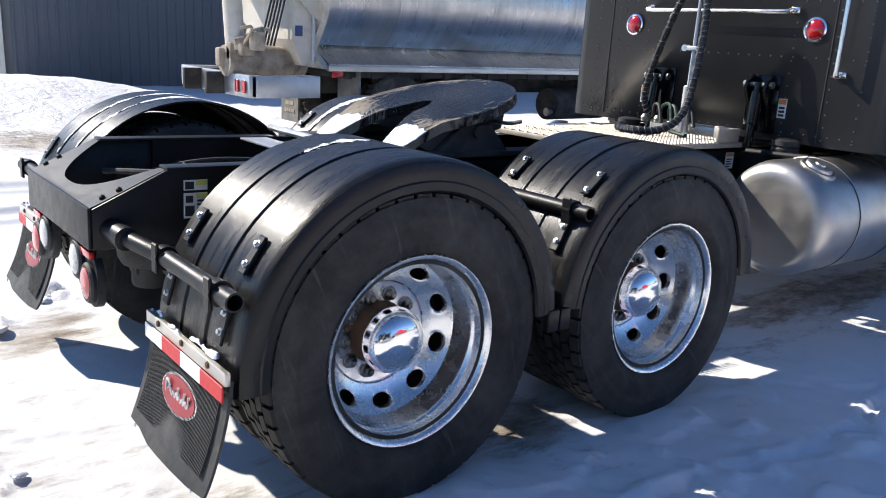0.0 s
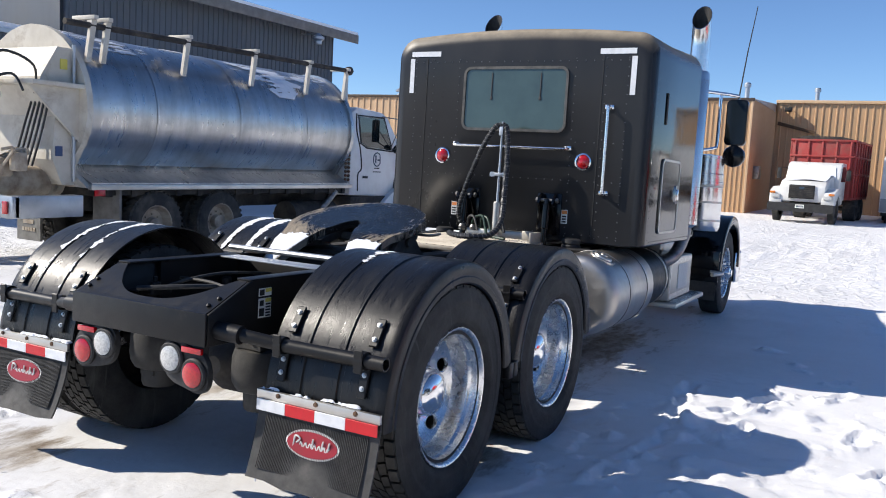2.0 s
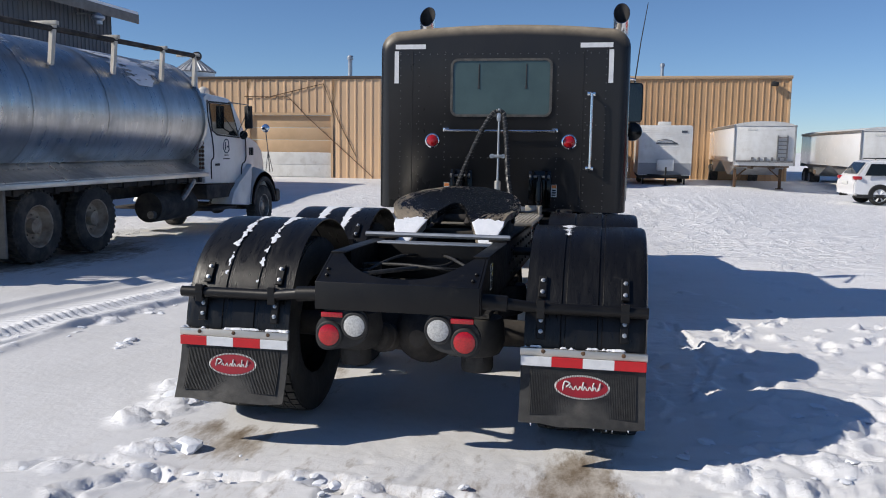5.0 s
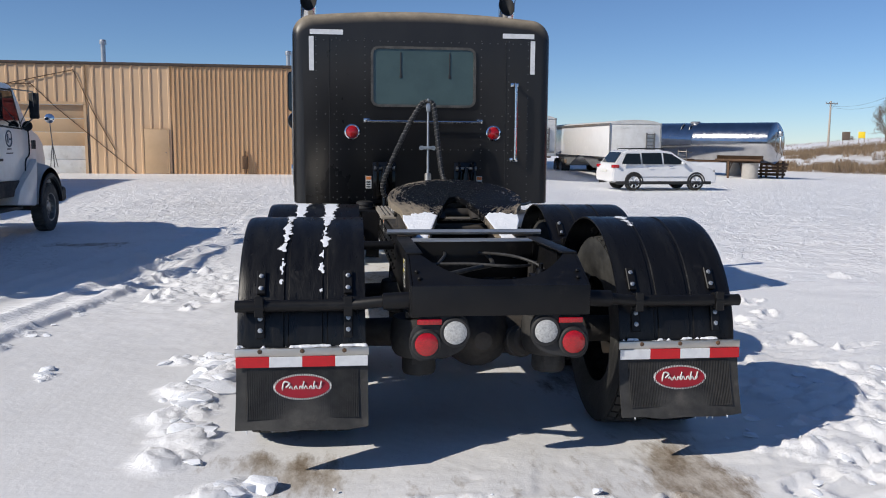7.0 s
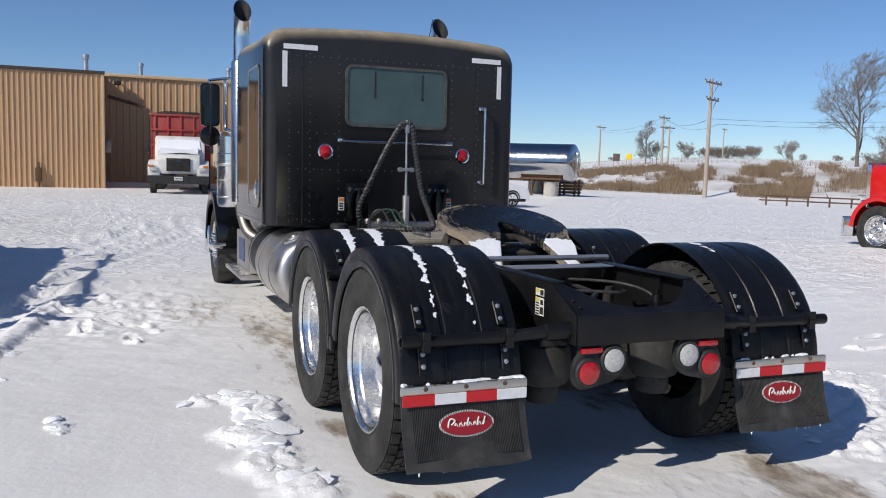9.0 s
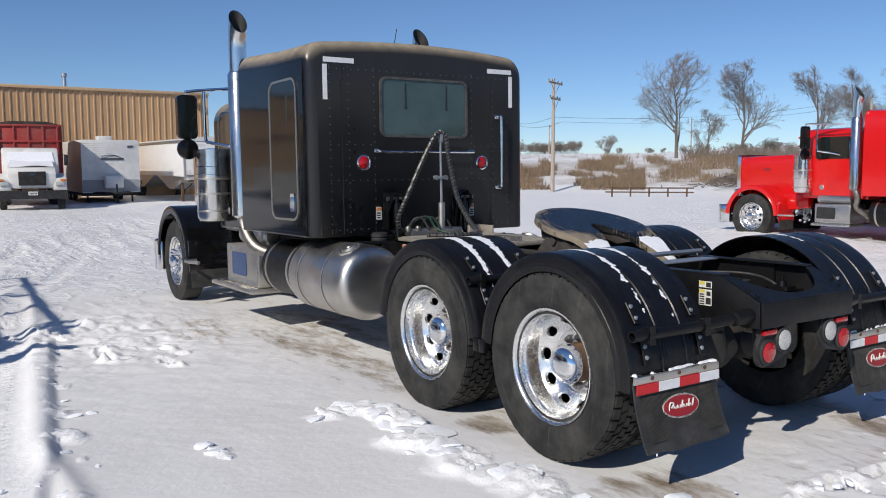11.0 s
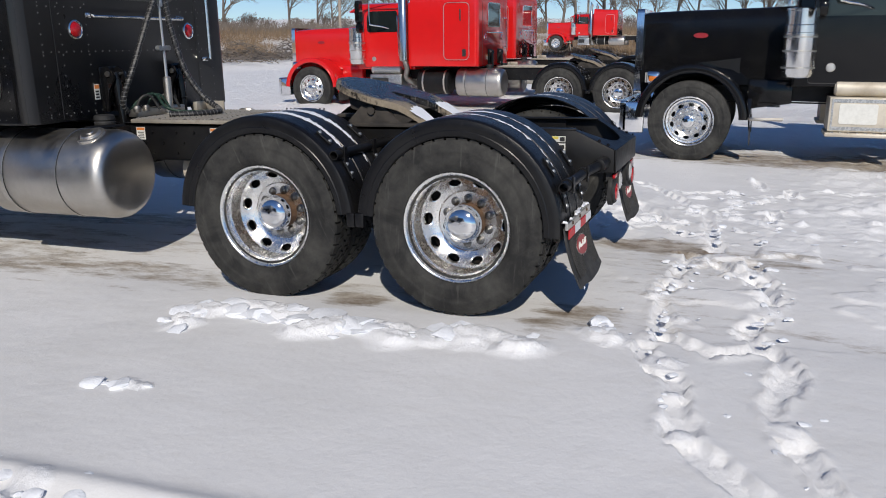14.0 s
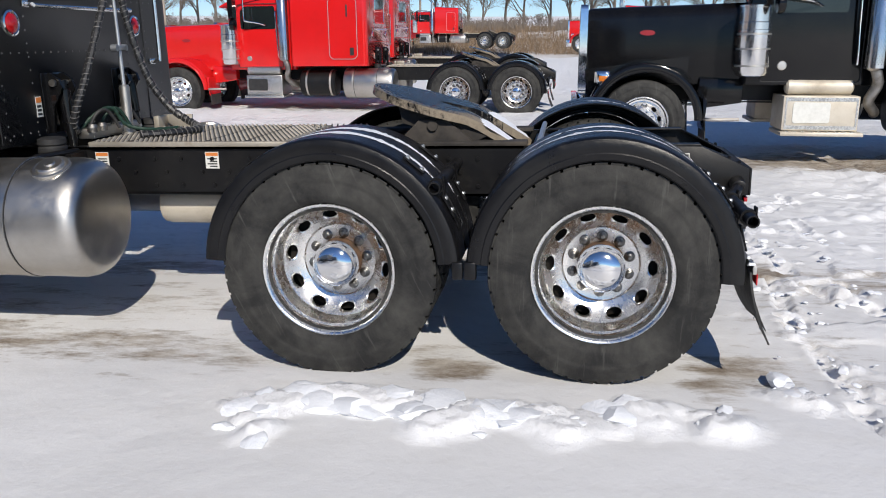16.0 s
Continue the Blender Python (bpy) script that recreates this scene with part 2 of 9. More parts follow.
M["hose_green"] = material("hose_green", (0.015, 0.045, 0.03), 0.45, 0, (0.012, 0.03, 0.02), 30)
M["plywood"] = material("weathered_board", (0.40, 0.33, 0.25), 0.8, 0, (0.30, 0.24, 0.18), 4, stretch=(0.4, 4, 4))
M["blue_tarp"] = material("blue_plate", (0.03, 0.06, 0.16), 0.35, 0, (0.04, 0.07, 0.15), 5)
M["snow_patch"] = material("settled_snow", (0.84, 0.86, 0.90), 0.6, 0, (0.76, 0.79, 0.84), 14, bump=0.006, bump_scale=45)


def greasy_plate():
    """Black grease over steel, scraped to bare tan round the rim and towards the ramps, streaked in arcs where trailers have turned."""
    mat = bpy.data.materials.new("greasy_plate")
    mat.use_nodes = True
    n, l = mat.node_tree.nodes, mat.node_tree.links
    b = n["Principled BSDF"]
    co = n.new("ShaderNodeTexCoord").outputs["Object"]
    def math_node(op, x, y):
        m = n.new("ShaderNodeMath")
        m.operation = op
        for k, v in enumerate((x, y)):
            if isinstance(v, float):
                m.inputs[k].default_value = v
            else:
                l.new(v, m.inputs[k])
        return m.outputs[0]
    sep = n.new("ShaderNodeSeparateXYZ")
    l.new(co, sep.inputs[0])
    dy = math_node("SUBTRACT", sep.outputs[1], 0.95)
    rad = math_node("SQRT", math_node("ADD", math_node("MULTIPLY", sep.outputs[0], sep.outputs[0]), math_node("MULTIPLY", dy, dy)), 0.0)
    turn = math_node("ARCTAN2", sep.outputs[0], dy)
    arc = n.new("ShaderNodeCombineXYZ")
    l.new(math_node("MULTIPLY", rad, 9.0), arc.inputs[0])
    l.new(math_node("MULTIPLY", turn, 0.55), arc.inputs[1])
    streak = noise_tex(n, l, 6.0, 8, 0.75, arc.outputs[0])
    blot = noise_tex(n, l, 5.5, 8, 0.72, co, (1, 1, 1), 0.8)
    rim = ramp(n, l, rad, [(0.30, 0.0), (0.45, 0.13)])
    ramp_in = n.new("ShaderNodeMapRange")
    l.new(sep.outputs[1], ramp_in.inputs[0])
    ramp_in.inputs[1].default_value, ramp_in.inputs[2].default_value, ramp_in.inputs[3].default_value, ramp_in.inputs[4].default_value = 0.90, 0.45, 0.0, 0.22
    side = n.new("ShaderNodeMapRange")
    l.new(sep.outputs[0], side.inputs[0])
    side.inputs[1].default_value, side.inputs[2].default_value, side.inputs[3].default_value, side.inputs[4].default_value = 0.2, -0.3, 0.0, 0.07
    total = math_node("ADD", math_node("ADD", math_node("MULTIPLY", streak, 0.55), math_node("MULTIPLY", blot, 0.5)), math_node("ADD", math_node("ADD", rim, side.outputs[0]), ramp_in.outputs[0]))
    scrape = ramp(n, l, total, [(0.665, 0.0), (0.74, 1.0)])
    tan = blend(n, l, noise_tex(n, l, 34.0, 6, 0.7, co), (0.40, 0.34, 0.26), (0.15, 0.12, 0.085))
    grains = ramp(n, l, noise_tex(n, l, 95.0, 3, 0.6, co), [(0.66, 0.0), (0.70, 1.0)])
    black = blend(n, l, grains, (0.005, 0.005, 0.006), (0.30, 0.29, 0.27))
    l.new(blend(n, l, scrape, black, tan), b.inputs["Base Color"])
    l.new(blend(n, l, scrape, (0.22,) * 3, (0.7,) * 3), b.inputs["Roughness"])
    b.inputs["Specular IOR Level"].default_value = 0.28
    bp = n.new("ShaderNodeBump")
    bp.inputs["Distance"].default_value = 0.010
    l.new(math_node("ADD", streak, math_node("MULTIPLY", noise_tex(n, l, 40.0, 6, 0.7, co), 0.6)), bp.inputs["Height"])
    l.new(bp.outputs[0], b.inputs["Normal"])
    return mat


M["grease"] = greasy_plate()


def snow_ground():
    """Trodden snow: bright grains, packed and greyish where vehicles run, thin and brown in the ruts by the axles."""
    mat = bpy.data.materials.new("snow_ground")
    mat.use_nodes = True
    n, l = mat.node_tree.nodes, mat.node_tree.links
    b = n["Principled BSDF"]
    co = n.new("ShaderNodeTexCoord").outputs["Object"]
    att = n.new("ShaderNodeAttribute")
    att.attribute_name = "bare"
    grass = n.new("ShaderNodeAttribute")
    grass.attribute_name = "grass"
    fine = noise_tex(n, l, 14.0, 7, 0.65, co)
    wide = noise_tex(n, l, 0.45, 6, 0.6, co)
    loose = n.new("ShaderNodeAttribute")
    loose.attribute_name = "loose"
    crust = blend(n, l, ramp(n, l, wide, [(0.35, 0.0), (0.7, 1.0)]), (0.79, 0.79, 0.795), (0.69, 0.69, 0.69))
    crust = blend(n, l, ramp(n, l, noise_tex(n, l, 5.0, 7, 0.7, co, (1, 0.25, 1)), [(0.5, 0.0), (0.75, 0.35)]), crust, (0.63, 0.615, 0.59))
    snow = blend(n, l, loose.outputs["Fac"], crust, (0.87, 0.875, 0.89))
    add = n.new("ShaderNodeMath")
    add.operation = "ADD"
    l.new(att.outputs["Fac"], add.inputs[0])
    mul = n.new("ShaderNodeMath")
    mul.operation, mul.inputs[1].default_value = "MULTIPLY", 1.15
    l.new(noise_tex(n, l, 3.6, 8, 0.75, co, (1.6, 0.5, 1)), mul.inputs[0])
    l.new(mul.outputs[0], add.inputs[1])
    mud = blend(n, l, ramp(n, l, noise_tex(n, l, 9.0, 8, 0.75, co, (1, 0.45, 1)), [(0.38, 0.0), (0.62, 1.0)]), (0.21, 0.165, 0.12), (0.52, 0.48, 0.43))
    col = blend(n, l, ramp(n, l, add.outputs[0], [(0.80, 0.0), (1.08, 1.0)]), snow, mud)
    g2 = n.new("ShaderNodeMath")
    g2.operation = "ADD"
    l.new(grass.outputs["Fac"], g2.inputs[0])
    m2 = n.new("ShaderNodeMath")
    m2.operation, m2.inputs[1].default_value = "MULTIPLY", 0.6
    l.new(noise_tex(n, l, 0.22, 8, 0.75, co), m2.inputs[0])
    l.new(m2.outputs[0], g2.inputs[1])
    dry = blend(n, l, fine, (0.34, 0.25, 0.16), (0.20, 0.15, 0.10))
    col = blend(n, l, ramp(n, l, g2.outputs[0], [(0.6, 0.0), (0.85, 1.0)]), col, dry)
    l.new(col, b.inputs["Base Color"])
    b.inputs["Roughness"].default_value = 0.55
    b.inputs["Specular IOR Level"].default_value = 0.25
    bp = n.new("ShaderNodeBump")
    bp.inputs["Strength"].default_value, bp.inputs["Distance"].default_value = 0.5, 0.007
    far = n.new("ShaderNodeAttribute")
    far.attribute_name = "rough"
    drift = n.new("ShaderNodeMath")
    drift.operation = "MULTIPLY"
    l.new(noise_tex(n, l, 1.7, 7, 0.68, co, (0.7, 1.5, 1)), drift.inputs[0])
    dscale = n.new("ShaderNodeMath")
    dscale.operation, dscale.inputs[1].default_value = "MULTIPLY", 30.0
    l.new(far.outputs["Fac"], dscale.inputs[0])
    l.new(dscale.outputs[0], drift.inputs[1])
    hsum = n.new("ShaderNodeMath")
    hsum.operation = "ADD"
    l.new(fine, hsum.inputs[0])
    l.new(noise_tex(n, l, 3.5, 6, 0.6, co), hsum.inputs[1])
    crumb = n.new("ShaderNodeMath")
    crumb.operation = "MULTIPLY_ADD"
    l.new(noise_tex(n, l, 26.0, 8, 0.72, co), crumb.inputs[0])
    scl = n.new("ShaderNodeMath")
    scl.operation, scl.inputs[1].default_value = "MULTIPLY", 4.0
    l.new(loose.outputs["Fac"], scl.inputs[0])
    l.new(scl.outputs[0], crumb.inputs[1])
    chunk = n.new("ShaderNodeMath")
    chunk.operation = "MULTIPLY"
    l.new(ramp(n, l, noise_tex(n, l, 3.4, 5, 0.6, co, (1, 0.7, 1), 0.6), [(0.50, 0.0), (0.58, 1.0)]), chunk.inputs[0])
    cscale = n.new("ShaderNodeMath")
    cscale.operation, cscale.inputs[1].default_value = "MULTIPLY", 9.0
    l.new(far.outputs["Fac"], cscale.inputs[0])
    l.new(cscale.outputs[0], chunk.inputs[1])
    both = n.new("ShaderNodeMath")
    both.operation = "ADD"
    l.new(drift.outputs[0], both.inputs[0])
    l.new(chunk.outputs[0], both.inputs[1])
    hall = n.new("ShaderNodeMath")
    hall.operation = "ADD"
    l.new(hsum.outputs[0], hall.inputs[0])
    l.new(both.outputs[0], hall.inputs[1])
    l.new(hall.outputs[0], crumb.inputs[2])
    l.new(crumb.outputs[0], bp.inputs["Height"])
    l.new(bp.outputs[0], b.inputs["Normal"])
    return mat


M["snow"] = snow_ground()


# ---- mesh helpers ----
def wobble(x, y, scale, octaves=4, seed=0):
    """Smooth random heights, built from shifted lattices."""
    out = np.zeros_like(x)
    amp, tot = 1.0, 0.0
    for o in range(octaves):
        xs, ys = x * scale + 17.3 * o + seed, y * scale - 9.1 * o + 2 * seed
        xi, yi = np.floor(xs), np.floor(ys)
        fx, fy = xs - xi, ys - yi
        fx, fy = fx * fx * (3 - 2 * fx), fy * fy * (3 - 2 * fy)
        def h(i, j):
            v = np.sin(i * 127.1 + j * 311.7 + seed * 13.7) * 43758.5453
            return v - np.floor(v)
        out += amp * ((h(xi, yi) * (1 - fx) + h(xi + 1, yi) * fx) * (1 - fy) + (h(xi, yi + 1) * (1 - fx) + h(xi + 1, yi + 1) * fx) * fy - 0.5)
        tot += amp
        amp *= 0.5
        scale *= 2.03
    return out / tot


def finish(me, smooth=32):
    me.polygons.foreach_set("use_smooth", [True] * len(me.polygons))
    me.set_sharp_from_angle(angle=radians(smooth))


def part(name, bm, mat, parent=None, label="", smooth=32):
    me = bpy.data.meshes.new(name)
    bmesh.ops.recalc_face_normals(bm, faces=bm.faces)
    bm.to_mesh(me)
    bm.free()
    me.materials.append(M[mat] if isinstance(mat, str) else mat)
    finish(me, smooth)
    ob = new(name, me)
    ob.parent = parent
    return tagged(ob, label)


def thing(name, label, category, group="", kind="", at=(0, 0, 0), turn=0.0):
    ob = new(name)
    ob.matrix_basis = pose(*at, 0, 0, turn)
    return tagged(ob, label, category, group, kind)


def B():
    return bmesh.new()


def box(bm, x0, x1, y0, y1, z0, z1, bev=0.0, seg=2, m=None):
    mm = Matrix.Translation(((x0 + x1) / 2, (y0 + y1) / 2, (z0 + z1) / 2)) @ Matrix.Diagonal((abs(x1 - x0), abs(y1 - y0), abs(z1 - z0), 1))
    r = bmesh.ops.create_cube(bm, size=1, matrix=mm)
    vs = r["verts"]
    if bev:
        es = list({e for v in vs for e in v.link_edges})
        vs = list({v for f in bmesh.ops.bevel(bm, geom=es, offset=bev, segments=seg, affect="EDGES", profile=0.5)["faces"] for v in f.verts} | {v for v in vs if v.is_valid})
    if m is not None:
        bmesh.ops.transform(bm, matrix=m, verts=vs)
    return bm


def ring(bm, c, u, v, r, seg):
    return [bm.verts.new(c + u * (r * math.cos(2 * math.pi * k / seg)) + v * (r * math.sin(2 * math.pi * k / seg))) for k in range(seg)]


def skin(bm, rings, closed=True, cap0=True, cap1=True):
    for a, b in zip(rings, rings[1:]):
        n = len(a)
        for k in range(n if closed else n - 1):
            q = (a[k], a[(k + 1) % n], b[(k + 1) % n], b[k])
            if len(set(q)) == 4:
                bm.faces.new(q)
    if cap0 and closed:
        bm.faces.new(list(reversed(rings[0])))
    if cap1 and closed:
        bm.faces.new(rings[-1])
    return bm


def pipe(bm, pts, r, seg=10, caps=True):
    """A tube along pts; r is one radius or one for each point."""
    pts = [Vector(p) for p in pts]
    rs = r if isinstance(r, (list, tuple)) else [r] * len(pts)
    u = None
    rings = []
    for i, p in enumerate(pts):
        d = (pts[min(i + 1, len(pts) - 1)] - pts[max(i - 1, 0)]).normalized()
        if u is None:
            u = d.orthogonal().normalized()
        u = (u - d * u.dot(d)).normalized()
        rings.append(ring(bm, p, u, d.cross(u), rs[i], seg))
    return skin(bm, rings, True, caps, caps)


def curve(pts, n=8):
    """A smooth line through pts."""
    P = [Vector(p) for p in pts]
    out = []
    for i in range(len(P) - 1):
        p0, p1, p2, p3 = P[max(i - 1, 0)], P[i], P[i + 1], P[min(i + 2, len(P) - 1)]
        for k in range(n):
            t = k / n
            out.append(0.5 * (2 * p1 + (p2 - p0) * t + (2 * p0 - 5 * p1 + 4 * p2 - p3) * t * t + (3 * p1 - p0 - 3 * p2 + p3) * t ** 3))
    return out + [P[-1]]


def lathe(bm, prof, origin=(0, 0, 0), axis=(1, 0, 0), seg=48, cap0=False, cap1=False):
    """Turns prof, rows of (radius, height along the axis), round the axis."""
    a = Vector(axis).normalized()
    u = a.orthogonal().normalized()
    w = a.cross(u)
    o = Vector(origin)
    rings = [ring(bm, o + a * h, u, w, max(r, 1e-4), seg) for r, h in prof]
    return skin(bm, rings, True, cap0, cap1)


def prism(bm, poly, axis, a0, a1, bev=0.0):
    """A flat outline, given in the plane square to the axis, drawn out from a0 to a1."""
    def at(p, h):
        return {"x": (h, p[0], p[1]), "y": (p[0], h, p[1]), "z": (p[0], p[1], h)}[axis]
    r0 = [bm.verts.new(at(p, a0)) for p in poly]
    r1 = [bm.verts.new(at(p, a1)) for p in poly]
    skin(bm, [r0, r1])
    if bev:
        es = list({e for v in r0 + r1 for e in v.link_edges})
        bmesh.ops.bevel(bm, geom=es, offset=bev, segments=2, affect="EDGES", profile=0.5)
    return bm


def rounded(x0, x1, y0, y1, r, n=5):
    """A rectangle's outline with round corners; r is one radius or four (from x1 y1, counter-clockwise)."""
    rr = r if isinstance(r, (tuple, list)) else (r,) * 4
    out = []
    for (cx, cy, a), q in zip(((x1, y1, 0), (x0, y1, 90), (x0, y0, 180), (x1, y0, 270)), rr):
        sx, sy = (1 if cx == x1 else -1), (1 if cy == y1 else -1)
        for k in range(n + 1):
            t = radians(a + 90 * k / n)
            out.append((cx - sx * q + q * math.cos(t), cy - sy * q + q * math.sin(t)))
    return out


def frame_of(bm, outline, width, axis, a0, a1):
    """A closed band round an outline (a window's or door's surround)."""
    c = [sum(p[i] for p in outline) / len(outline) for i in (0, 1)]
    n = len(outline)
    inner = []
    for k in range(n):
        p, q, s = Vector(outline[k - 1]), Vector(outline[k]), Vector(outline[(k + 1) % n])
        t = (s - p)
        t = t.normalized() if t.length > 1e-9 else Vector((1, 0))
        nrm = Vector((-t.y, t.x))
        if nrm.dot(Vector(c) - q) < 0:
            nrm = -nrm
        inner.append(tuple(q + nrm * width))
    def at(p, h):
        return {"x": (h, p[0], p[1]), "y": (p[0], h, p[1]), "z": (p[0], p[1], h)}[axis]
    R = [[bm.verts.new(at(p, h)) for p in o] for o, h in ((outline, a0), (outline, a1), (inner, a1), (inner, a0))]
    skin(bm, R + [R[0]], True, False, False)
    return bm

# ---- tractors ----
AXLE_Z, TYRE_R, ARCH_Z, FRONT_DRIVE, LIP = 0.535, 0.552, 0.545, 1.345, 1.263


def tyre_mesh(width, treads=True):
    """A lorry tyre lying along x, outer side at +width/2: round shoulders, bead rings, a tread of staggered blocks."""
    bm = B()
    w, R = width / 2, TYRE_R
    g = 0.016 if treads else 0.0
    prof = [(0.31, -w * 0.80), (0.34, -w * 0.92), (0.40, -w), (0.46, -w * 1.0), (0.475, -w * 0.985), (0.51, -w * 0.95), (0.535, -w * 0.90), (R - g - 0.004, -w * 0.84),
            (R - g, -w * 0.5), (R - g, 0), (R - g, w * 0.5), (R - g - 0.004, w * 0.84), (0.535, w * 0.90), (0.51, w * 0.95), (0.492, w * 0.968), (0.489, w * 0.976), (0.475, w * 0.985), (0.462, w * 1.0),
            (0.458, w * 0.985), (0.44, w * 1.0), (0.41, w * 1.0), (0.392, w * 0.995), (0.380, w * 0.985), (0.374, w * 0.96), (0.362, w * 0.92), (0.350, w * 0.86), (0.342, w * 0.79), (0.325, w * 0.72), (0.305, w * 0.70)]
    lathe(bm, prof, seg=72)
    return bm


def tread_mesh(width):
    """The staggered blocks of a drive tyre's tread."""
    bm = B()
    w, R, g = width / 2, TYRE_R, 0.016
    for row, (xa, xb) in enumerate(((-0.86, -0.56), (-0.50, -0.20), (-0.15, 0.15), (0.20, 0.50), (0.56, 0.86))):
        n = 46
        for k in range(n):
            a = 2 * math.pi * (k + 0.5 * (row % 2)) / n
            da = 2 * math.pi / n * 0.40
            top, low = [], []
            for x, s in ((xa, -1), (xa, 1), (xb, 1), (xb, -1)):
                ang = a + s * da + (0.03 if abs(x) < 0.4 and x > 0 else 0.0)
                drop = 0.006 if abs(x) > 0.8 else 0
                top.append(bm.verts.new((x * w, (R - drop) * math.cos(ang), (R - drop) * math.sin(ang))))
                low.append(bm.verts.new((x * w, (R - g - 0.008) * math.cos(ang), (R - g - 0.008) * math.sin(ang))))
            bm.faces.new(top)
            for i in range(4):
                bm.faces.new((low[i], low[(i + 1) % 4], top[(i + 1) % 4], top[i]))
    return bm


def disc_with_holes(bm, r_in, r_out, x_of, r_hole, n=10, a_len=0.026, b_len=0.040, thick=0.014):
    """A wheel's disc: a ring from r_in to r_out with n oval hand holes at r_hole; x_of(r) gives its depth."""
    q = 40
    step = 2 * math.pi / n
    cache = {}
    def vert(r, a, dx=0.0):
        key = (round(r, 5), round(a % (2 * math.pi), 5) % round(2 * math.pi, 5), dx)
        if key not in cache:
            cache[key] = bm.verts.new((x_of(r) + dx, r * math.cos(a), r * math.sin(a)))
        return cache[key]
    for k in range(n):
        a0 = k * step
        hole, rim = [], []
        for i in range(q):
            t = 2 * math.pi * i / q
            hole.append((r_hole + a_len * math.cos(t), a0 + b_len * math.sin(t) / r_hole))
            c, s = math.cos(t), math.sin(t)
            kk = 1 / max(abs(c), abs(s))
            rr = r_hole + ((r_out - r_hole) if c > 0 else (r_hole - r_in)) * c * kk
            rim.append((rr, a0 + step / 2 * s * kk))
        rows = []
        for f in (0.0, 0.10, 0.3, 0.55, 0.8, 1.0):
            rows.append([vert(h[0] + (g[0] - h[0]) * f, h[1] + (g[1] - h[1]) * f, -0.004 if f == 0.0 else 0.0) for h, g in zip(hole, rim)])
        rows.insert(0, [vert(h[0], h[1], -thick) for h in hole])
        for inner, outer in zip(rows, rows[1:]):
            for i in range(q):
                j = (i + 1) % q
                quad = (inner[i], outer[i], outer[j], inner[j])
                if len(set(quad)) == 4:
                    bm.faces.new(quad)
    return bm


def rim_mesh(dish):
    """A polished wheel, outer lip at x = 0; a drive wheel's disc is a deep bowl, a steering wheel's stands out."""
    bm = B()
    d = -dish
    if dish > 0.1:
        lathe(bm, [(0.316, -0.024), (0.330, -0.008), (0.336, -0.001), (0.340, 0.0), (0.342, -0.004), (0.339, 0.002), (0.332, 0.001), (0.325, -0.006), (0.319, -0.018), (0.314, -0.034), (0.311, -0.056),
                   (0.307, -0.064), (0.302, -0.068), (0.300, -0.076), (0.298, -0.105), (0.295, -0.128), (0.291, -0.146), (0.287, -0.158)], seg=96)
        def bowl(r):
            k = (0.287 - r) / 0.092
            return -0.158 - 0.068 * k - 0.010 * math.sin(math.pi * max(0.0, min(1.0, k)))
        disc_with_holes(bm, 0.195, 0.287, bowl, 0.252, a_len=0.0215, b_len=0.038, thick=0.020)
        lathe(bm, [(0.195, -0.226), (0.191, -0.231), (0.186, -0.233), (0.118, -0.233), (0.114, -0.238), (0.05, -0.238)], seg=96)
    else:
        lathe(bm, [(0.340, -0.02), (0.354, -0.004), (0.360, 0.0), (0.362, -0.004), (0.352, 0.002), (0.340, -0.004), (0.330, -0.03), (0.320, -0.05), (0.300, -0.055), (0.282, d)], seg=72)
        disc_with_holes(bm, 0.196, 0.282, lambda r: d + 0.055 * max(0.0, (0.282 - r) / 0.086), 0.240)
        lathe(bm, [(0.196, d + 0.055), (0.188, d + 0.062), (0.125, d + 0.062), (0.12, d + 0.05), (0.04, d + 0.05)], seg=48)
        bmesh.ops.scale(bm, vec=(1, 0.94, 0.94), verts=bm.verts)
    return bm


def hub_mesh(dish):
    bm = B()
    d = -dish + 0.02
    if dish > 0.1:
        lathe(bm, [(0.108, -0.150), (0.120, -0.149), (0.121, -0.143), (0.1185, -0.138), (0.117, -0.122), (0.110, -0.104), (0.095, -0.088), (0.070, -0.075), (0.040, -0.068), (0.0, -0.066)], seg=48)
    else:
        lathe(bm, [(0.085, d + 0.04), (0.085, d + 0.10), (0.075, d + 0.125), (0.05, d + 0.135), (0.045, d + 0.15), (0.0, d + 0.155)], seg=32)
    return bm


def nut_mesh(long):
    bm = B()
    lathe(bm, [(0.0285, 0), (0.0280, 0.004), (0.0215, 0.007), (0.0205, 0.022), (0.0165, 0.026), (0.0125, 0.027), (0.0120, 0.034), (0.009, 0.037), (0.0, 0.037)] if not long else [(0.021, 0), (0.019, 0.02), (0.016, 0.05), (0.006, 0.072), (0.0, 0.074)], seg=10)
    return bm


WHEEL = {}


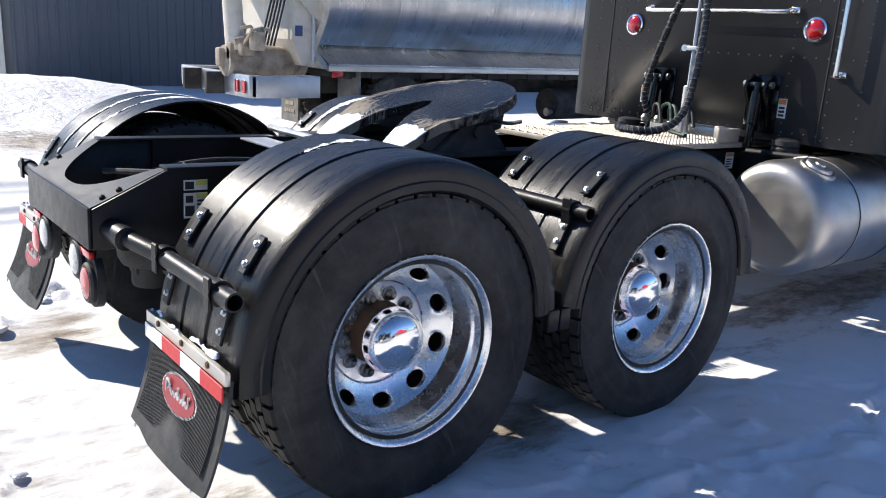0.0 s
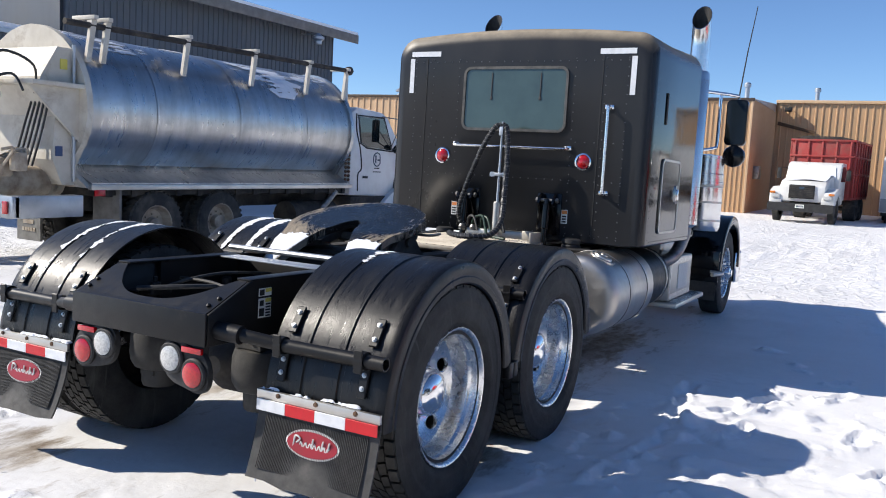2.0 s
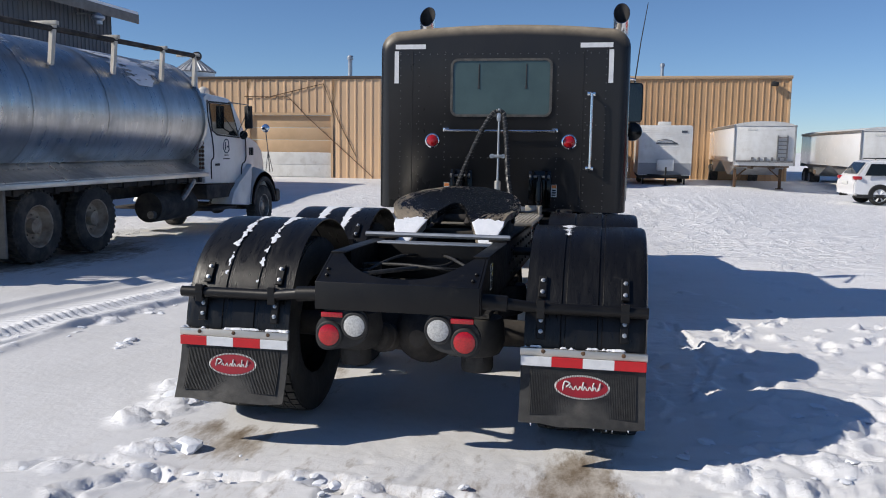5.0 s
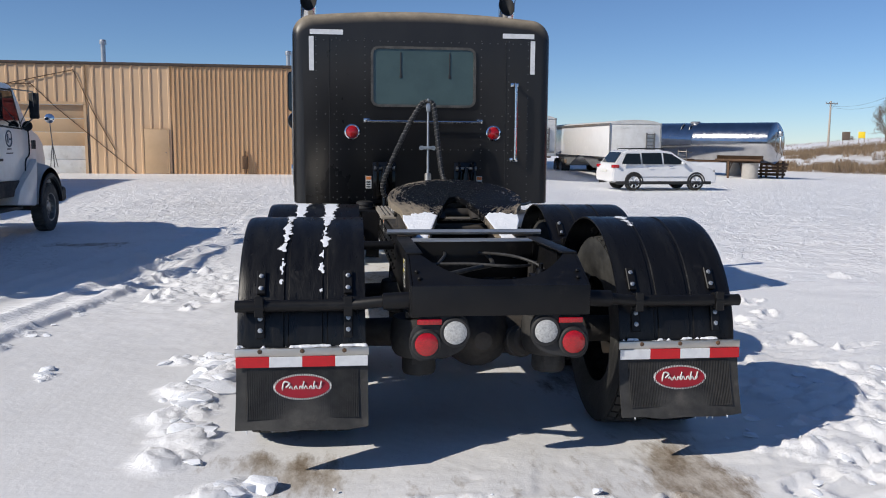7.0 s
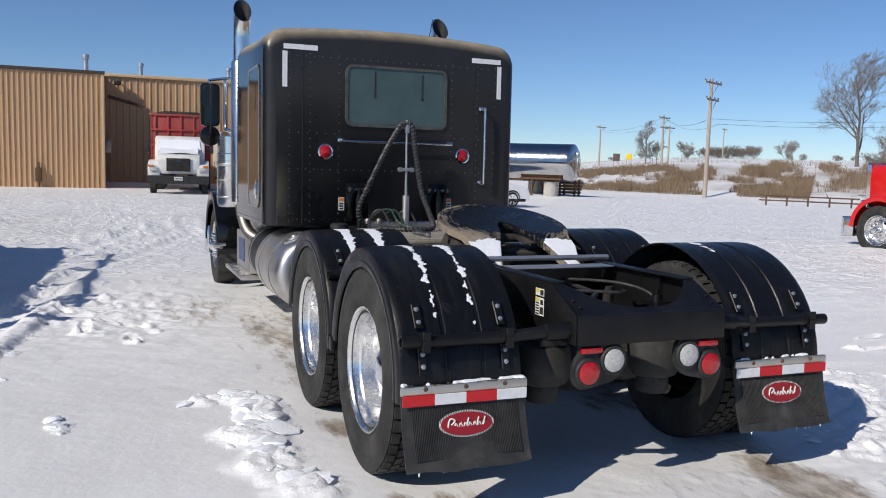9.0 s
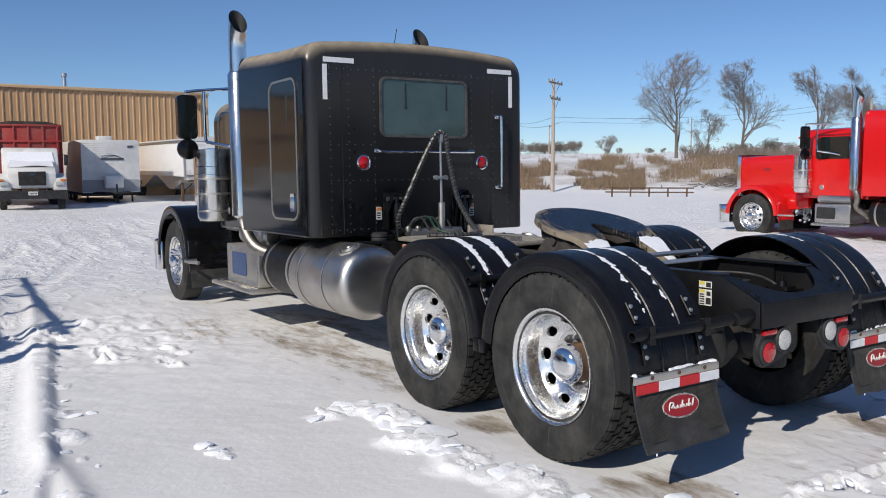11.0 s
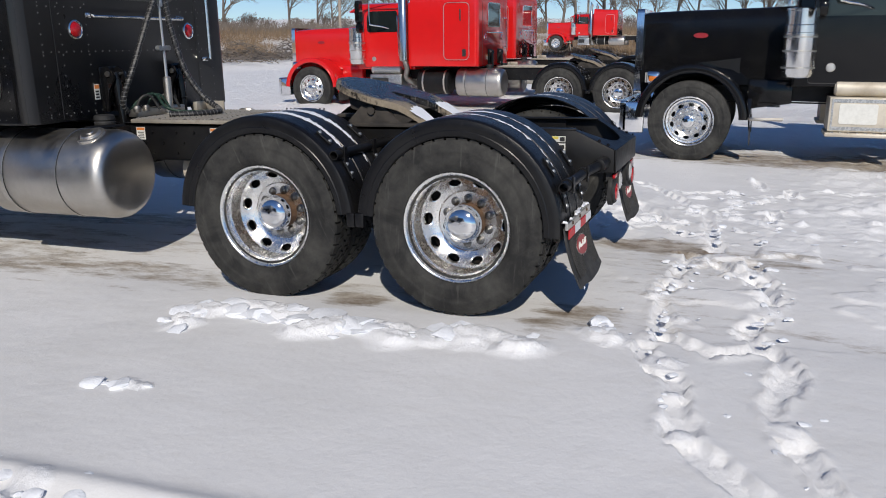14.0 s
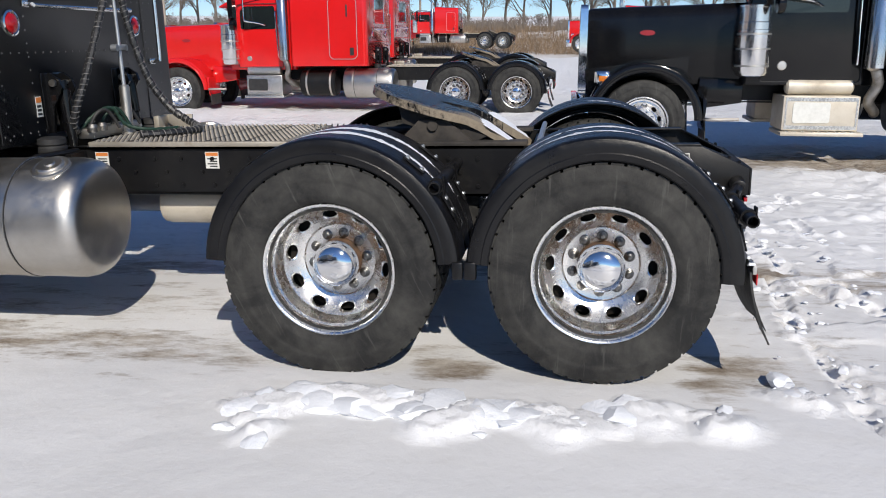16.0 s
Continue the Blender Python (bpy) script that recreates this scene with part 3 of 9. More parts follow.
def wheel_parts():
    if not WHEEL:
        for key, bm, mat in (("tyre", tyre_mesh(0.275), "rubber"), ("steer_tyre", tyre_mesh(0.275, False), "rubber"), ("tread", tread_mesh(0.275), "rubber"), ("rim", rim_mesh(0.295), "aluminium"), ("steer_rim", rim_mesh(0.085), "aluminium"),
                             ("hub", hub_mesh(0.255), "chrome"), ("steer_hub", hub_mesh(0.085), "chrome"), ("nut", nut_mesh(False), "nut_steel"), ("long_nut", nut_mesh(True), "chrome")):
            me = bpy.data.meshes.new(key)
            bmesh.ops.recalc_face_normals(bm, faces=bm.faces)
            bm.to_mesh(me)
            bm.free()
            me.materials.append(M[mat])
            finish(me, 40)
            WHEEL[key] = me
        bm = B()
        lathe(bm, [(0.112, -0.240), (0.116, -0.232), (0.113, -0.222), (0.111, -0.165), (0.117, -0.162), (0.117, -0.150), (0.108, -0.149)], seg=48)
        me = bpy.data.meshes.new("hub_collar")
        bm.to_mesh(me)
        bm.free()
        me.materials.append(M["rust"])
        finish(me, 40)
        WHEEL["collar"] = me
        bm = B()
        lathe(bm, [(0.10, -0.262), (0.275, -0.262), (0.285, -0.27), (0.288, -0.42)], seg=40)
        me = bpy.data.meshes.new("brake_drum")
        bm.to_mesh(me)
        bm.free()
        me.materials.append(M["drum_black"])
        finish(me, 40)
        WHEEL["drum"] = me
    return WHEEL


def add_wheel(truck, x, y, side, steer=False, dual=True, spin=0.0):
    """One wheel, its outer lip at x, turned outwards by side (+1 right, -1 left)."""
    W = wheel_parts()
    def mesh(name, key, parent, m):
        ob = new(name, W[key])
        ob.parent, ob.matrix_basis = parent, m
        return ob
    at = pose(x, y, AXLE_Z, 0, 0, 0 if side > 0 else 180) @ pose(0, 0, 0, spin)
    w = mesh("wheel", "steer_rim" if steer else "rim", truck, at)
    mesh("tyre", "steer_tyre" if steer else "tyre", w, pose(-0.116, 0, 0))
    if dual:
        tagged(mesh("tread", "tread", w, pose(-0.116, 0, 0)), kind="stuff")
        mesh("inner_tyre", "tyre", w, pose(-0.430, 0, 0, 7))
        tagged(mesh("inner_tread", "tread", w, pose(-0.430, 0, 0, 7)), kind="stuff")
    mesh("hub_cap", "steer_hub" if steer else "hub", w, Matrix())
    if not steer:
        mesh("hub_collar", "collar", w, Matrix())
        mesh("brake_drum", "drum", w, Matrix())
    for k in range(10):
        a = 2 * math.pi * (k + 0.5) / 10
        r = 0.150 if steer else 0.145
        mesh("lug_nut", "long_nut" if steer else "nut", w, pose(-0.233 if not steer else -0.024, r * math.cos(a), r * math.sin(a)))
    return w


def arch(bm, yc, zc, r, a0, a1, x0, x1, thick, grooves=(), n=40, lip=None):
    """A mudguard: a bent sheet from angle a0 to a1 (degrees, 0 is forward), with ribs at the x values in grooves and a lip that
    turns in at the outer edge."""
    s = 1 if x1 > x0 else -1
    cols = [(x0, 0.0)]
    for g in sorted(grooves, reverse=s < 0):
        cols += [(g - s * 0.014, 0.0), (g - s * 0.009, -0.007), (g + s * 0.009, -0.007), (g + s * 0.014, 0.0)]
    cols += [(x1 - s * 0.05, 0.0), (x1 - s * 0.02, -0.003), (x1 - s * 0.006, -0.011), (x1, -0.026)]
    if lip:
        cols += [(x1 + s * 0.002, -0.05), (x1, -0.052 - 0.02), (x1 + s * 0.004, -0.078), (x1, -lip)]
    outer, inner = [], []
    for k in range(n + 1):
        a = radians(a0 + (a1 - a0) * k / n)
        outer.append([bm.verts.new((x, yc + (r + dr) * math.cos(a), zc + (r + dr) * math.sin(a))) for x, dr in cols])
        inner.append([bm.verts.new((x - s * thick * (0 if i < len(cols) - 5 else 1), yc + (r + dr - thick) * math.cos(a), zc + (r + dr - thick) * math.sin(a))) for i, (x, dr) in enumerate(cols)])
    for A, sgn in ((outer, 1), (inner, -1)):
        skin(bm, A, False)
    for A, Bv in zip(zip(outer, outer[1:]), zip(inner, inner[1:])):
        for c in (0, -1):
            bm.faces.new((A[0][c], A[1][c], Bv[1][c], Bv[0][c]))
    for row in (0, -1):
        for c in range(len(cols) - 1):
            bm.faces.new((outer[row][c], outer[row][c + 1], inner[row][c + 1], inner[row][c]))
    return bm


def cab_shell(y0, y1, w, z0, z1, rs_x, rs_z, crown, front=False, corner=0.20, fall=0.0):
    """A sleeper's or cab's body: upright sides, round roof edges, a slightly crowned roof."""
    bm = B()
    rings = []
    steps = 6
    stations = [(y0 + rs_x * (1 - math.cos(math.pi / 2 * k / steps)), 1 - math.sin(math.pi / 2 * k / steps)) for k in range(steps + 1)]
    stations.append(((y0 + y1) / 2, 0.0))
    if front:
        stations += [(y1 - rs_x * (1 - math.cos(math.pi / 2 * k / steps)), 1 - math.sin(math.pi / 2 * k / steps)) for k in range(steps, -1, -1)]
    else:
        stations.append((y1, 0.0))
    for y, f in stations:
        hw, zt = w - rs_x * f, z1 - rs_z * f - fall * max(0.0, (y - y0) / (y1 - y0)) ** 2
        out = []
        loop = rounded(-hw, hw, z0, zt, (corner, corner, 0.02, 0.02), 7)
        a, b = loop[7], loop[8]
        loop[8:8] = [(a[0] + (b[0] - a[0]) * k / 10, zt) for k in range(1, 10)]
        for p in loop:
            c = crown * max(0.0, 1 - (p[0] / hw) ** 2) if p[1] > z0 + 0.6 * (zt - z0) else 0.0
            out.append((p[0], y, p[1] + c))
        rings.append([bm.verts.new(p) for p in out])
    skin(bm, rings, True, True, True)
    return bm


def rivet_rows(bm, rows, normal, step=0.075, r=0.006):
    n = Vector(normal)
    u = n.orthogonal().normalized()
    v = n.cross(u)
    for a, b in rows:
        a, b = Vector(a), Vector(b)
        m = max(1, int((b - a).length / step))
        for k in range(m + 1):
            c = a.lerp(b, k / m)
            base = ring(bm, c, u, v, r, 6)
            top = ring(bm, c + n * r * 0.6, u, v, r * 0.5, 6)
            skin(bm, [base, top], True, False, True)
    return bm


def flat_outline(bm, outline, y, t=0.004):
    return prism(bm, outline, "y", y, y - t)


def tractor(name, label, paint, at, turn=0.0, rake=0.0, main=True, front_y=8.0, fender_mat="fender", group="", fifth=True):
    """A long-nosed tractor, y forward, rear axle at y = 0."""
    T = thing(name, label, "truck", group)
    T.matrix_basis = pose(*at, 0, 0, turn) @ pose(0, 0, 0, rake)
    shift = front_y - 8.0
    # frame rails
    for s in (-1, 1):
        bm = B()
        prism(bm, [(-0.30, 0.80), (-0.30, 1.05), (0.42, 1.05), (front_y + 0.55, 1.05), (front_y + 0.55, 0.80), (0.9, 0.76), (0.2, 0.76)], "x", s * 0.43, s * 0.405)
        box(bm, s * 0.43, s * 0.34, 0.42, front_y + 0.5, 1.035, 1.05)
        box(bm, s * 0.43, s * 0.34, 0.42, front_y + 0.5, 0.76, 0.775)
        rail = part("frame_rail", bm, "black_frame", T)
        bm = B()
        for k in range(26):
            y = 0.55 + k * 0.10 + (0.03 if k % 3 else 0)
            for z in ((0.82, 0.98) if k % 2 else (0.90,)):
                cyl_x(bm, (s * 0.43, y, z), s, 0.013, 0.012, 6)
        tagged(part("frame_bolts", bm, "black_frame", rail), kind="stuff")
        if main:
            for yl in (2.24, 2.95):
                bm = B()
                box(bm, s * 0.430, s * 0.4315, yl, yl + 0.085, 0.92, 1.02)
                lb = part("rail_label", bm, "label_white", rail)
                bm = B()
                box(bm, s * 0.4315, s * 0.4325, yl + 0.004, yl + 0.081, 0.996, 1.016)
                part("label_band", bm, "label_orange", rail)
                bm = B()
                for q in range(4):
                    box(bm, s * 0.4315, s * 0.4325, yl + 0.012, yl + (0.072 if q % 2 else 0.058), 0.930 + 0.015 * q, 0.937 + 0.015 * q)
                part("label_figure", bm, "dull_black", rail)
    # tail: side plates that slope to a rear crossmember with a scooped top plate
    for s in (-1, 1):
        bm = B()
        prism(bm, [(-0.806, 0.777), (-0.806, 0.922), (-0.55, 1.046), (-0.50, 1.052), (0.30, 1.052), (0.30, 0.80), (-0.3, 0.775)], "x", s * 0.446, s * 0.432, 0.003)
        box(bm, s * 0.446, s * 0.362, -0.545, 0.30, 1.048, 1.058, 0.003)
        tp = part("tail_plate", bm, "black_frame", T)
        bm = B()
        for z0, z1 in ((0.972, 1.010), (0.868, 0.962)):
            box(bm, s * 0.4465, s * 0.448, -0.485, -0.395, z0, z1)
        st = part("warning_label", bm, "label_white", tp)
        bm = B()
        box(bm, s * 0.448, s * 0.4492, -0.438, -0.397, 0.990, 1.008)
        box(bm, s * 0.448, s * 0.4492, -0.438, -0.397, 0.942, 0.960)
        tagged(part("label_band", bm, "label_yellow", tp), kind="stuff")
        bm = B()
        for k in range(5):
            box(bm, s * 0.448, s * 0.4492, -0.435, -0.400, 0.872 + 0.014 * k, 0.880 + 0.014 * k)
        box(bm, s * 0.448, s * 0.4492, -0.48, -0.447, 0.976, 1.004)
        box(bm, s * 0.448, s * 0.4492, -0.478, -0.45, 0.926, 0.952)
        box(bm, s * 0.448, s * 0.4492, -0.48, -0.445, 0.876, 0.914)
        tagged(part("label_print", bm, "dull_black", tp), kind="stuff")
    bm = B()
    box(bm, -0.440, 0.440, -0.820, -0.807, 0.777, 0.926, 0.004)
    box(bm, -0.43, 0.43, -0.806, -0.70, 0.779, 0.791)
    def slope(y):
        return 0.924 + 0.124 * max(0.0, min(1.0, (y + 0.808) / 0.258))
    rows = []
    for k in range(33):
        x = -0.430 + 0.860 * k / 32
        edge = -0.762 + 0.214 * min(1.0, abs(x) / 0.372) ** 2.6 + (0.003 if abs(x) > 0.372 else 0.0)
        rows.append([bm.verts.new((x, -0.812 + (edge + 0.812) * j / 6, slope(-0.812 + (edge + 0.812) * j / 6))) for j in range(7)])
    top = bm.faces[:]
    skin(bm, rows, False)
    fresh = [f for f in bm.faces if f not in set(top)]
    under = bmesh.ops.extrude_face_region(bm, geom=fresh)["geom"]
    for v in [g for g in under if isinstance(g, bmesh.types.BMVert)]:
        v.co.z -= 0.010
    cross = part("rear_crossmember", bm, "black_frame", T)
    bm = B()
    for x, y in ((0.395, -0.755), (0.405, -0.70), (-0.395, -0.755), (-0.405, -0.70)):
        lathe(bm, [(0.011, 0), (0.011, 0.009), (0.005, 0.014), (0, 0.015)], (x, y, slope(y)), (0, -0.43, 0.9), 8)
    tagged(part("crossmember_bolts", bm, "black_frame", cross), kind="stuff")
    for y0, y1 in ((0.30, 0.38), (1.95, 2.03)):
        bm = B()
        box(bm, -0.405, 0.405, y0, y1, 0.80, 1.03, 0.006)
        part("crossmember", bm, "black_frame", T)
    bm = B()
    pipe(bm, [(-0.50, 0.33, 1.085), (0.46, 0.33, 1.085)], 0.017, 8)
    part("cross_bar", bm, "galvanised", T)
    bm = B()
    box(bm, -0.36, 0.36, 0.10, 0.24, 1.045, 1.055, 0.003)
    part("cross_plate", bm, "galvanised", T)
    for k, pts in enumerate(([(-0.30, -0.55, 0.93), (-0.05, -0.35, 0.95), (0.10, 0.0, 0.93), (0.12, 0.5, 0.95)], [(-0.36, -0.2, 0.95), (-0.1, -0.25, 0.96), (0.15, -0.30, 0.95), (0.30, -0.1, 0.93)], [(0.05, 0.2, 0.97), (0.2, -0.2, 0.99), (0.33, -0.35, 0.93), (0.30, -0.5, 0.8)], [(-0.15, 0.3, 0.96), (-0.2, -0.1, 0.98), (-0.32, -0.4, 0.9), (-0.34, -0.55, 0.76)])):
        bm = B()
        pipe(bm, curve(pts, 7), 0.009 if k else 0.013, 8)
        part("brake_line", bm, "hose_black", T)
    for s in (-1, 1):
        bm = B()
        prism(bm, rounded(s * 0.28 - 0.055, s * 0.28 + 0.055, -0.52, -0.38, 0.02), "z", 0.90, 0.925)
        lathe(bm, [(0.03, 0), (0.026, 0.03), (0.012, 0.032), (0.012, 0.06), (0, 0.06)], (s * 0.28, -0.45, 0.925), (0, 0, 1), 12)
        box(bm, s * 0.43, s * 0.30, -0.50, -0.40, 0.88, 0.90)
        part("spring_mount", bm, "black_frame", T)
    # axles
    for ya in (0.0, FRONT_DRIVE):
        bm = B()
        pipe(bm, [(-0.95, ya, AXLE_Z), (-0.42, ya, AXLE_Z), (-0.26, ya, AXLE_Z), (0.26, ya, AXLE_Z), (0.42, ya, AXLE_Z), (0.95, ya, AXLE_Z)], [0.075, 0.085, 0.14, 0.14, 0.085, 0.075], 14)
        lathe(bm, [(0.05, -0.30), (0.15, -0.20), (0.20, -0.06), (0.21, 0.05), (0.15, 0.14), (0.08, 0.24), (0.04, 0.3)], (0, ya, AXLE_Z), (0, 1, 0), 20, True, True)
        axle = part("drive_axle", bm, "dirty_dark", T)
        for s in (-1, 1):
            bm = B()
            lathe(bm, [(0.0, -0.12), (0.085, -0.12), (0.092, -0.10), (0.092, -0.03), (0.13, -0.015), (0.15, 0.02), (0.156, 0.06), (0.152, 0.15), (0.14, 0.19), (0.10, 0.20), (0.0, 0.20)], (s * 0.36, ya - 0.33, 0.50), (0, 0, 1), 20, True, True)
            box(bm, s * 0.44, s * 0.28, ya - 0.45, ya - 0.2, 0.70, 0.73)
            box(bm, s * 0.41, s * 0.31, ya - 0.42, ya + 0.35, 0.44, 0.50, 0.01)
            part("air_spring", bm, "dusty_rubber", axle)
            bm = B()
            pipe(bm, [(s * 0.40, ya + 0.25, 0.48), (s * 0.38, ya + 0.18, 0.92)], [0.035, 0.03], 10)
            part("shock_absorber", bm, "dirty_dark", axle)
            bm = B()
            lathe(bm, [(0.0, 0.0), (0.07, 0.0), (0.085, 0.015), (0.085, 0.07), (0.092, 0.075), (0.092, 0.09), (0.085, 0.095), (0.08, 0.15), (0.06, 0.165), (0.0, 0.167)], (s * 0.20, ya - 0.16, 0.50), (s * 0.3, -1, 0.25), 18)
            part("brake_chamber", bm, "dirty_dark", axle)
    # wheels
    for s in (-1, 1):
        for ya, sp in ((0.0, 9.0 + 11 * s), (FRONT_DRIVE, 31.0 + 5 * s)):
            add_wheel(T, s * LIP, ya, s, False, True, sp)
        add_wheel(T, s * 1.15, front_y, s, True, False, 13.0)
    bm = B()
    pipe(bm, [(-0.95, front_y, AXLE_Z - 0.08), (-0.5, front_y, AXLE_Z - 0.16), (0.5, front_y, AXLE_Z - 0.16), (0.95, front_y, AXLE_Z - 0.08)], 0.06, 8)
    part("steer_axle", bm, "dirty_dark", T)
    # mudguards with their tubes
    for s in (-1, 1):
        for ya, tail in ((0.0, True), (FRONT_DRIVE - 0.012, False)):
            bm = B()
            arch(bm, ya, ARCH_Z, 0.655, 4, 183 if tail else 176, s * 0.655, s * 1.285, 0.008, (s * 0.855, s * 1.045), 44, 0.105)
            g = part("mudguard", bm, fender_mat, T)
            yt, zt = (ya - 0.632, 0.812) if tail else (ya - 0.505, 0.955)
            bm = B()
            if tail:
                pipe(bm, [(s * 0.42, -0.745, 0.848), (s * 0.56, -0.728, 0.840), (s * 0.70, -0.676, zt + 0.006), (s * 0.76, yt - 0.03, zt), (s * 1.285, yt - 0.03, zt)], 0.030, 14, False)
                lathe(bm, [(0.042, 0), (0.042, 0.13), (0.032, 0.135)], (s * 0.44, -0.743, 0.847), (s, 0.1, -0.06), 14, True, True)
            else:
                pipe(bm, [(s * 0.42, yt - 0.03, zt), (s * 1.268, yt - 0.03, zt)], 0.030, 14, False)
            lathe(bm, [(0.030, -0.002), (0.030, 0.001), (0.024, 0.001), (0.023, -0.12), (0.0, -0.12)], (s * 1.285 if tail else s * 1.268, yt - 0.03, zt), (s, 0, 0), 14)
            tube = part("guard_tube", bm, "black_frame", g)
            for xb in (0.74, 1.17):
                for dz in (0.10, -0.10):
                    bm = B()
                    a = math.asin(min(1, (zt + dz - ARCH_Z) / 0.66))
                    yb = ya - 0.662 * math.cos(a)
                    mtx = Matrix.Translation((s * xb, yb - 0.004, zt + dz)) @ pose(0, 0, 0, -math.degrees(a) if dz > 0 else -math.degrees(a))
                    box(bm, -0.022, 0.022, -0.006, 0.006, -0.065, 0.065, 0.004, 1, mtx)
                    part("clamp_plate", bm, "black_frame", g)
                bm = B()
                box(bm, s * xb - 0.022, s * xb + 0.022, yt - 0.068, yt - 0.056, zt - 0.05, zt + 0.05, 0.004, 1)
                lathe(bm, [(0.040, -0.022), (0.040, 0.022)], (s * xb, yt - 0.03, zt), (1, 0, 0), 14, True, True)
                br = part("tube_clamp", bm, "black_frame", g)
                for dz in (0.07, 0.125, -0.07, -0.125):
                    a = math.asin(min(1, (zt + dz - ARCH_Z) / 0.66))
                    nrm = Vector((0, -math.cos(a), math.sin(a)))
                    bm = B()
                    lathe(bm, [(0.014, 0), (0.012, 0.007), (0.008, 0.008), (0.008, 0.014), (0, 0.015)], Vector((s * xb, ya, ARCH_Z)) + nrm * 0.668, nrm, 8)
                    part("clamp_bolt", bm, "galvanised", g)
            if main:
                bm = B()
                patches(bm, s, ya, tail)
                tagged(part("settled_snow", bm, "snow_patch", g, "thin snow lying in the ribs"), kind="stuff")
        # lower outer corner lugs
        for a, b in ((0.60, 0.66), (0.665, 0.72)):
            bm = B()
            box(bm, s * 1.25, s * 1.295, a, b, 0.51, 0.60, 0.01)
            part("guard_lug", bm, fender_mat, T)
        mud_flap(T, s)
    # rear lights
    for s in (-1, 1):
        light_panel(T, s)
    if fifth:
        fifth_wheel(T, main)
    deck(T)
    sleeper(T, paint, shift, main)
    front_end(T, paint, front_y, main)
    sides(T, shift, main, paint == "red_paint")
    return T


def cyl_x(bm, c, s, r, h, seg=8):
    lathe(bm, [(r, 0), (r * 0.9, s * h), (0.0, s * h)], c, (1, 0, 0), seg)


def masked(bm, point, nu, nv, keep, lift):
    """A thin ragged layer: cells of a grid nu by nv where keep is true, raised by lift away from its edge."""
    K = np.zeros((nu + 2, nv + 2), bool)
    K[1:-1, 1:-1] = keep
    inner = np.ones((nu + 1, nv + 1), bool)
    for a in (0, 1):
        for b in (0, 1):
            inner &= K[a:a + nu + 1, b:b + nv + 1]
    vs = {}
    def v(i, j):
        if (i, j) not in vs:
            vs[i, j] = bm.verts.new(point(i / nu, j / nv, lift if inner[i, j] else 0.0008))
        return vs[i, j]
    for i in range(nu):
        for j in range(nv):
            if keep[i, j]:
                bm.faces.new((v(i, j), v(i + 1, j), v(i + 1, j + 1), v(i, j + 1)))
    return bm


def patches(bm, s, ya, tail):
    """Snow left in the ribs of a mudguard: strips with ragged edges that thin out downwards."""
    for gx, w0 in ((0.850, 0.060), (1.050, 0.060)):
        if s > 0 and (gx > 1 or not tail):
            continue
        lo, hi = (44, 152) if s < 0 else (76, 112)
        nu, nv = 220, 26
        U, V = np.meshgrid((np.arange(nu) + 0.5) / nu, (np.arange(nv) + 0.5) / nv, indexing="ij")
        ang, off = lo + (hi - lo) * U, w0 * (2 * V - 1)
        coarse = wobble(U * 9 + 3 * ya + gx * 5, V * 0.7 + s, 1.0, 3, 3 + int(ya * 7) + (s > 0))
        fine = wobble(U * 46 + gx * 9, V * 4.0 + ya, 1.0, 4, 11 + int(ya * 7))
        half = np.interp(ang, (44, 60, 95, 112, 135, 152), (0.004, 0.016, 0.026, 0.014, 0.006, -0.004) if tail else (0.008, 0.030, 0.034, 0.026, 0.008, -0.01))
        if s > 0:
            half = 0.030 * np.exp(-((ang - 93) / 9) ** 2)
        mid = -0.022 * np.clip((ang - 100) / 40, 0, 1)
        gap = np.interp(ang, (44, 80, 110, 150), (-0.12, -0.36, -0.22, -0.06))
        keep = (np.abs(off + mid) < half + 0.055 * coarse + 0.05 * fine) & (coarse + 0.8 * fine > gap)
        def point(u, v, h):
            t = radians(lo + (hi - lo) * u)
            r = 0.6555 + h
            return (s * (gx + w0 * (2 * v - 1)), ya + r * math.cos(t), ARCH_Z + r * math.sin(t))
        masked(bm, point, nu, nv, keep, 0.0016)


